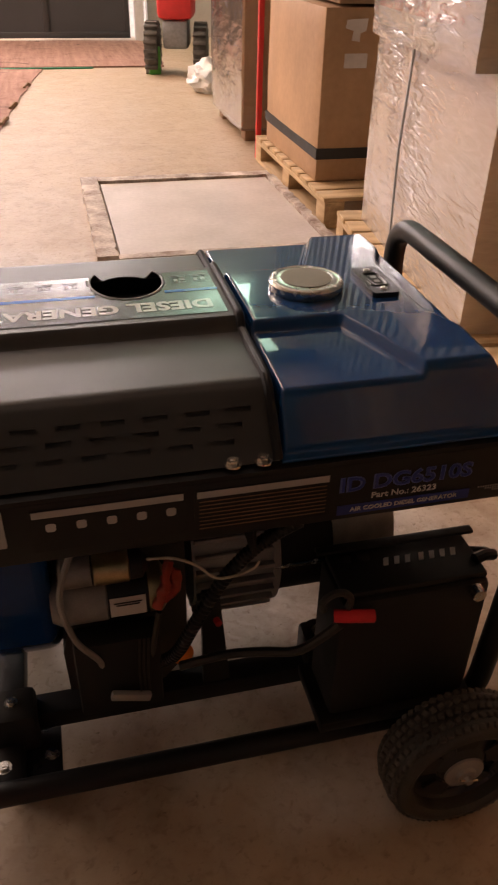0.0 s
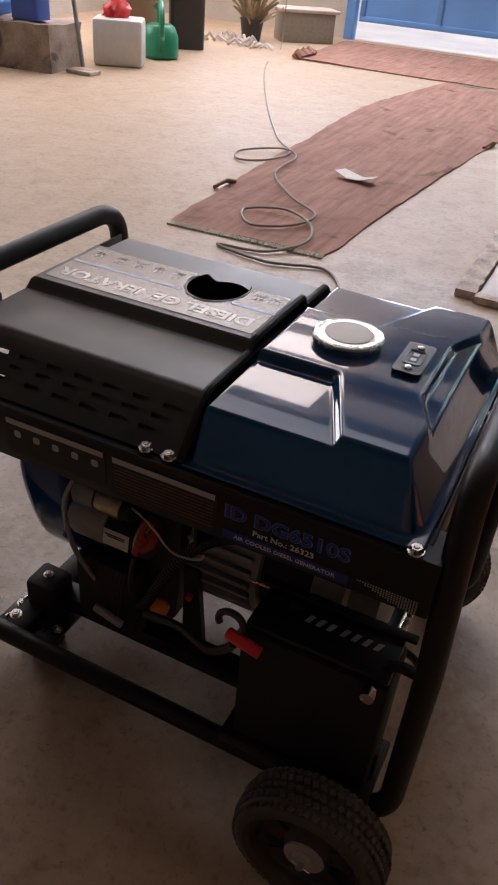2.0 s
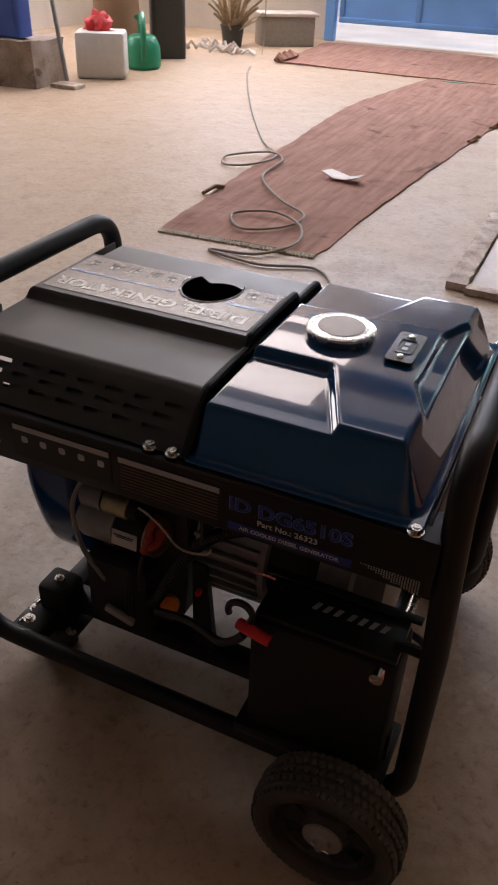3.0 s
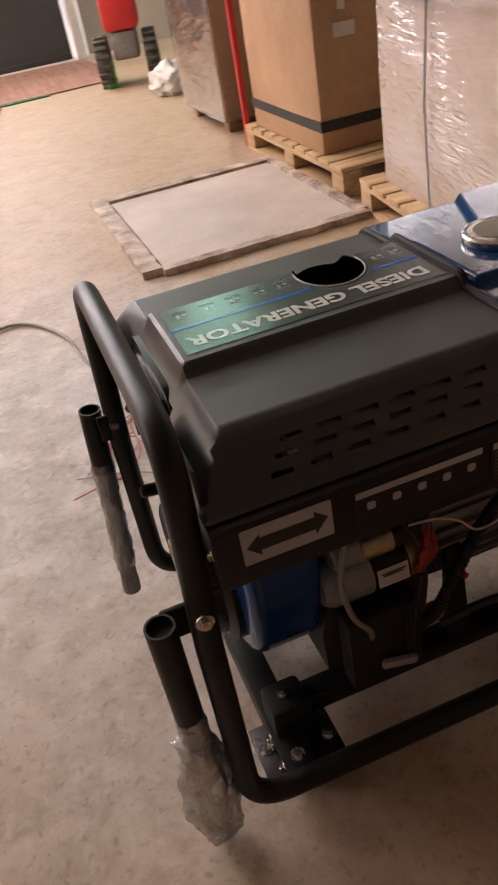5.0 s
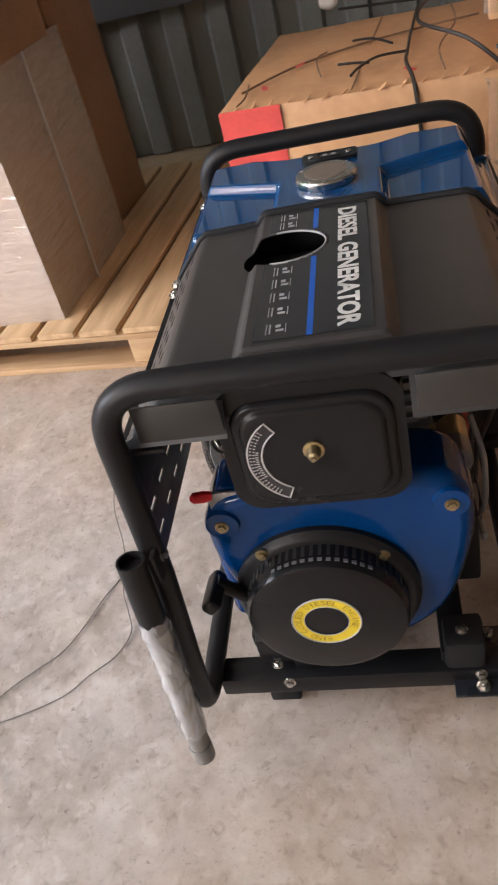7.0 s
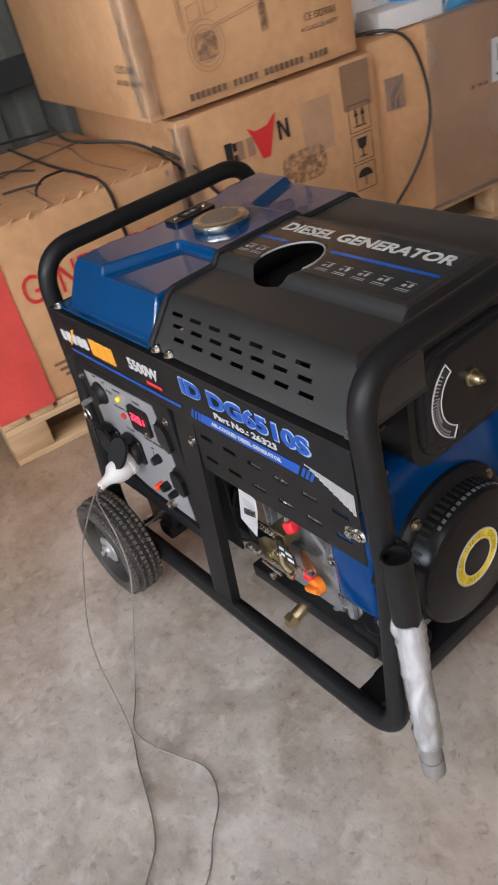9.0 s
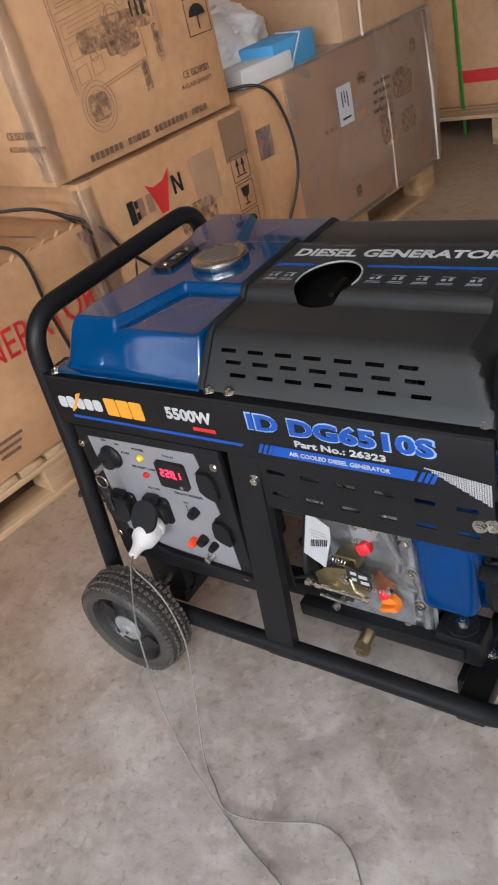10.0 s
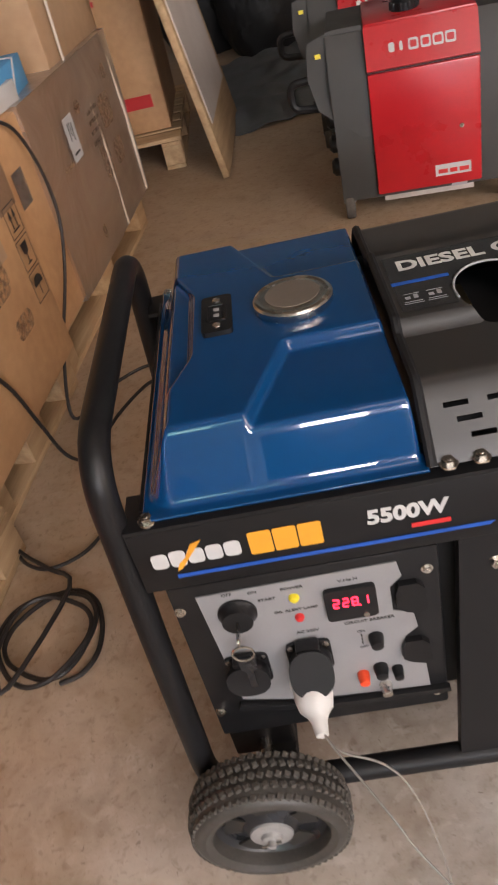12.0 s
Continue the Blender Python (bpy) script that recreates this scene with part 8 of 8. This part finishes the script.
for x, y in ((-0.275, 0.17), (-0.275, -0.15)):
    part("rubber_foot", span(x - 0.025, x + 0.025, y - 0.025, y + 0.025, 0.0, 0.0545, 0.004), "matt", G, "black rubber foot")

# alternator
al = part("alternator", lathe([(0.0, 0.07), (0.005, 0.100), (0.120, 0.104), (0.126, 0.098)], (-0.018, 0.0, 0.300), (1, 0, 0), 36), "alugrey", G, "grey finned alternator")
for i in range(30):
    a = 2 * math.pi * i / 30
    part("fin", block(0.112, 0.006, 0.012, (0.045, 0.102 * math.cos(a), 0.300 + 0.102 * math.sin(a)), 0.001, Euler((a - math.pi / 2, 0, 0)).to_matrix(), None, 1), "alugrey", al)
part("bell_flange", lathe([(0, 0.108), (0.010, 0.108), (0.012, 0.104)], (0.100, 0, 0.300), (1, 0, 0), 40), "alugrey", al)
part("stator", lathe([(0, 0.096), (0.085, 0.096)], (0.112, 0.0, 0.300), (1, 0, 0), 36), "matt", al)
part("end_bell", lathe([(0, 0.100), (0.05, 0.100), (0.055, 0.085), (0.10, 0.080), (0.11, 0.06), (0.11, 0.002)], (0.192, 0.0, 0.300), (1, 0, 0), 36), "alugrey", al)
for y in (-0.104, 0.104):
    part("through_bolt", tube([(0.10, y, 0.312), (0.20, y, 0.312)], 0.0034, 8), "chrome", al)

# starter motor and wiring on the battery side
sm = part("starter_motor", lathe([(0, 0.030), (0.012, 0.036), (0.070, 0.036), (0.072, 0.034)], (-0.205, -0.118, 0.328), (1, 0, 0), 28), "alugrey", G, "grey starter motor with a white label")
part("motor_case", lathe([(0, 0.0355), (0.052, 0.0355), (0.053, 0.034)], (-0.133, -0.118, 0.328), (1, 0, 0), 28), "drum", sm, "black motor case")
part("motor_end", lathe([(0, 0.034), (0.018, 0.034), (0.026, 0.022), (0.030, 0.012)], (-0.080, -0.118, 0.328), (1, 0, 0), 24), "brass", sm)
part("solenoid_end", lathe([(0, 0.018), (0.004, 0.022), (0.040, 0.022)], (-0.190, -0.134, 0.388), (1, 0, 0), 20), "alugrey", sm)
part("solenoid", lathe([(0, 0.020), (0.002, 0.0215), (0.044, 0.0215), (0.046, 0.019)], (-0.148, -0.134, 0.386), (1, 0, 0), 28), "brass", sm, "brass coloured solenoid")
part("solenoid_cap", lathe([(0, 0.020), (0.016, 0.019), (0.020, 0.012), (0.026, 0.006)], (-0.102, -0.134, 0.386), (1, 0, 0), 20), "matt", sm)
lb = part("label", decal(0.046, 0.028, facing_back(-0.108, 0.334, -0.1545) @ pose(0, 0, 0, -10)), "ink", sm, "white paper label", 0)
for i in range(4):
    part("bar", decal(0.036 - 0.006 * (i % 2), 0.0018, facing_back(-0.108, 0.342 - 0.005 * i, -0.1562 + 0.0008 * i)), "blackink", lb, "", 0)
bm = tube(smooth_line([(-0.052, -0.146, 0.392), (-0.058, -0.156, 0.374), (-0.062, -0.158, 0.352), (-0.070, -0.156, 0.326)]), 0.007, 12, radii=None)
tube(smooth_line([(-0.044, -0.140, 0.372), (-0.050, -0.152, 0.352), (-0.062, -0.152, 0.338)]), 0.009, 12, bm)
for q in bm.verts:
    q.co += noise.noise_vector(q.co * 80) * 0.004
part("red_boot", bm, "boot", sm, "dull red crumpled rubber terminal boot")
part("boot_lead", tube(smooth_line([(-0.070, -0.162, 0.322), (-0.078, -0.162, 0.275), (-0.085, -0.150, 0.20)]), 0.004, 8), "cable", sm)


def conduit(pts, r):
    """A corrugated hose: its radius swells at every ring."""
    line = smooth_line(pts, 22)
    return tube(line, r, 12, radii=[r * (1.0 if i % 2 else 0.86) for i in range(len(line))])


part("battery_lead", conduit([(-0.075, -0.145, 0.205), (-0.050, -0.160, 0.235), (-0.020, -0.165, 0.300), (0.020, -0.165, 0.372), (0.065, -0.170, 0.425), (0.11, -0.175, 0.455)], 0.0098), "blackplastic", G, "corrugated black cable conduit")
part("thin_wire", tube(smooth_line([(-0.080, -0.150, 0.405), (-0.050, -0.172, 0.420), (-0.022, -0.178, 0.408), (0.000, -0.178, 0.384), (0.022, -0.178, 0.380), (0.050, -0.178, 0.388), (0.058, -0.18, 0.402)]), 0.0018, 6), "fringe", G, "thin pale wire")
part("oil_cap", lathe([(0, 0.015), (0.010, 0.016), (0.014, 0.010)], (-0.040, -0.132, 0.206), (0.2, -1, 0.3), 18), "orange", G, "orange oil filler cap")
part("oil_plug", lathe([(0, 0.005), (0.010, 0.005)], (0.012, -0.13, 0.255), (0.2, -1, 0.1), 12), "redcap", G)
part("engine_mount", span(-0.312, -0.250, -0.150, -0.090, 0.067, 0.142, 0.009), "matt", G, "black rubber engine mount block")
part("bolt", bolt((-0.283, -0.118, 0.142), (0, 0, 1), 0.006), "chrome", G)
part("fuel_line", tube(smooth_line([(-0.165, -0.155, 0.45), (-0.186, -0.168, 0.40), (-0.190, -0.17, 0.36), (-0.178, -0.17, 0.30), (-0.153, -0.165, 0.252), (-0.15, -0.14, 0.20)]), 0.0042, 8), "alugrey", G, "grey metal fuel line")
part("regulator", span(-0.185, -0.070, -0.160, -0.120, 0.135, 0.275, 0.006), "matt", G, "black starter relay housing")
part("cable_tag", block(0.056, 0.010, 0.014, (-0.118, -0.172, 0.172), 0.003, Euler((0, radians(16), 0)).to_matrix()), "plate", G, "pale plastic strip")
for k, x in enumerate((-0.098, -0.092, -0.086)):
    part("thin_wire", tube(smooth_line([(x, -0.165, 0.28), (x - 0.004, -0.172, 0.23), (x - 0.004, -0.172, 0.185)]), 0.0013, 5), "cable", G)
# battery
bt = part("battery", span(0.145, 0.350, -0.215, -0.125, 0.120, 0.338, 0.008), "matt", G, "black starter battery in its tray")
bt.location = (0.004, -0.028, 0.027)
part("battery_top", span(0.149, 0.346, -0.209, -0.130, 0.339, 0.350, 0.004), "blackplastic", bt)
part("tray", span(0.130, 0.362, -0.225, -0.115, 0.100, 0.119, 0.003), "black", bt)
for i in range(7):
    part("emblem", prism([(-0.006, -0.007), (0.001, -0.007), (0.0065, 0.007), (-0.001, 0.007)], 0.0005, axes((1, 0, 0), (0, 1, 0), (0, 0, 1), (0.222 + 0.0152 * i + 0.004 * (i > 2), -0.163, 0.3504))), "greyink", bt, "", 0)
for x in (0.170, 0.196):
    part("vent_cap", lathe([(0, 0.008), (0.003, 0.008), (0.0035, 0.006)], (x, -0.150, 0.350), (0, 0, 1), 14), "matt", bt)
part("hold_down_bar", span(0.136, 0.360, -0.138, -0.124, 0.352, 0.358, 0.002), "black", bt)
cl = part("red_clamp", tube([(0.132, -0.222, 0.331), (0.150, -0.228, 0.333), (0.182, -0.230, 0.328)], 0.0085, 10, flat=0.8), "redcap", bt, "red battery terminal cover")
part("clamp_ring", tube([(0.134 + 0.018 * math.cos(a), -0.222, 0.352 + 0.018 * math.sin(a)) for a in np.linspace(-0.6, 3.6, 18)], 0.005, 8), "cable", cl)
part("terminal", lathe([(0, 0.010), (0.014, 0.009)], (0.327, -0.216, 0.330), (0, -1, 0), 14), "chrome", bt)
part("terminal_cover", tube([(0.338, -0.185, 0.352), (0.352, -0.182, 0.354), (0.370, -0.176, 0.346)], 0.008, 10), "blackplastic", bt, "black battery terminal cover")
part("battery_cable", tube(smooth_line([(0.370, -0.176, 0.346), (0.372, -0.150, 0.330), (0.352, -0.10, 0.290), (0.30, -0.04, 0.24)]), 0.0055, 10), "cable", bt)
part("battery_cable", tube(smooth_line([(0.142, -0.224, 0.318), (0.125, -0.212, 0.285), (0.095, -0.20, 0.252), (0.055, -0.18, 0.238), (0.01, -0.155, 0.215), (-0.05, -0.14, 0.19)]), 0.0065, 10), "cable", bt)
part("centre_stay", prism([(-0.012, 0.10), (0.030, 0.10), (0.012, 0.30), (-0.012, 0.30)], 0.012, axes((1, 0, 0), (0, 0, 1), (0, -1, 0), (0.006, -0.108, 0)), 0.002), "black", G, "flat black stay")
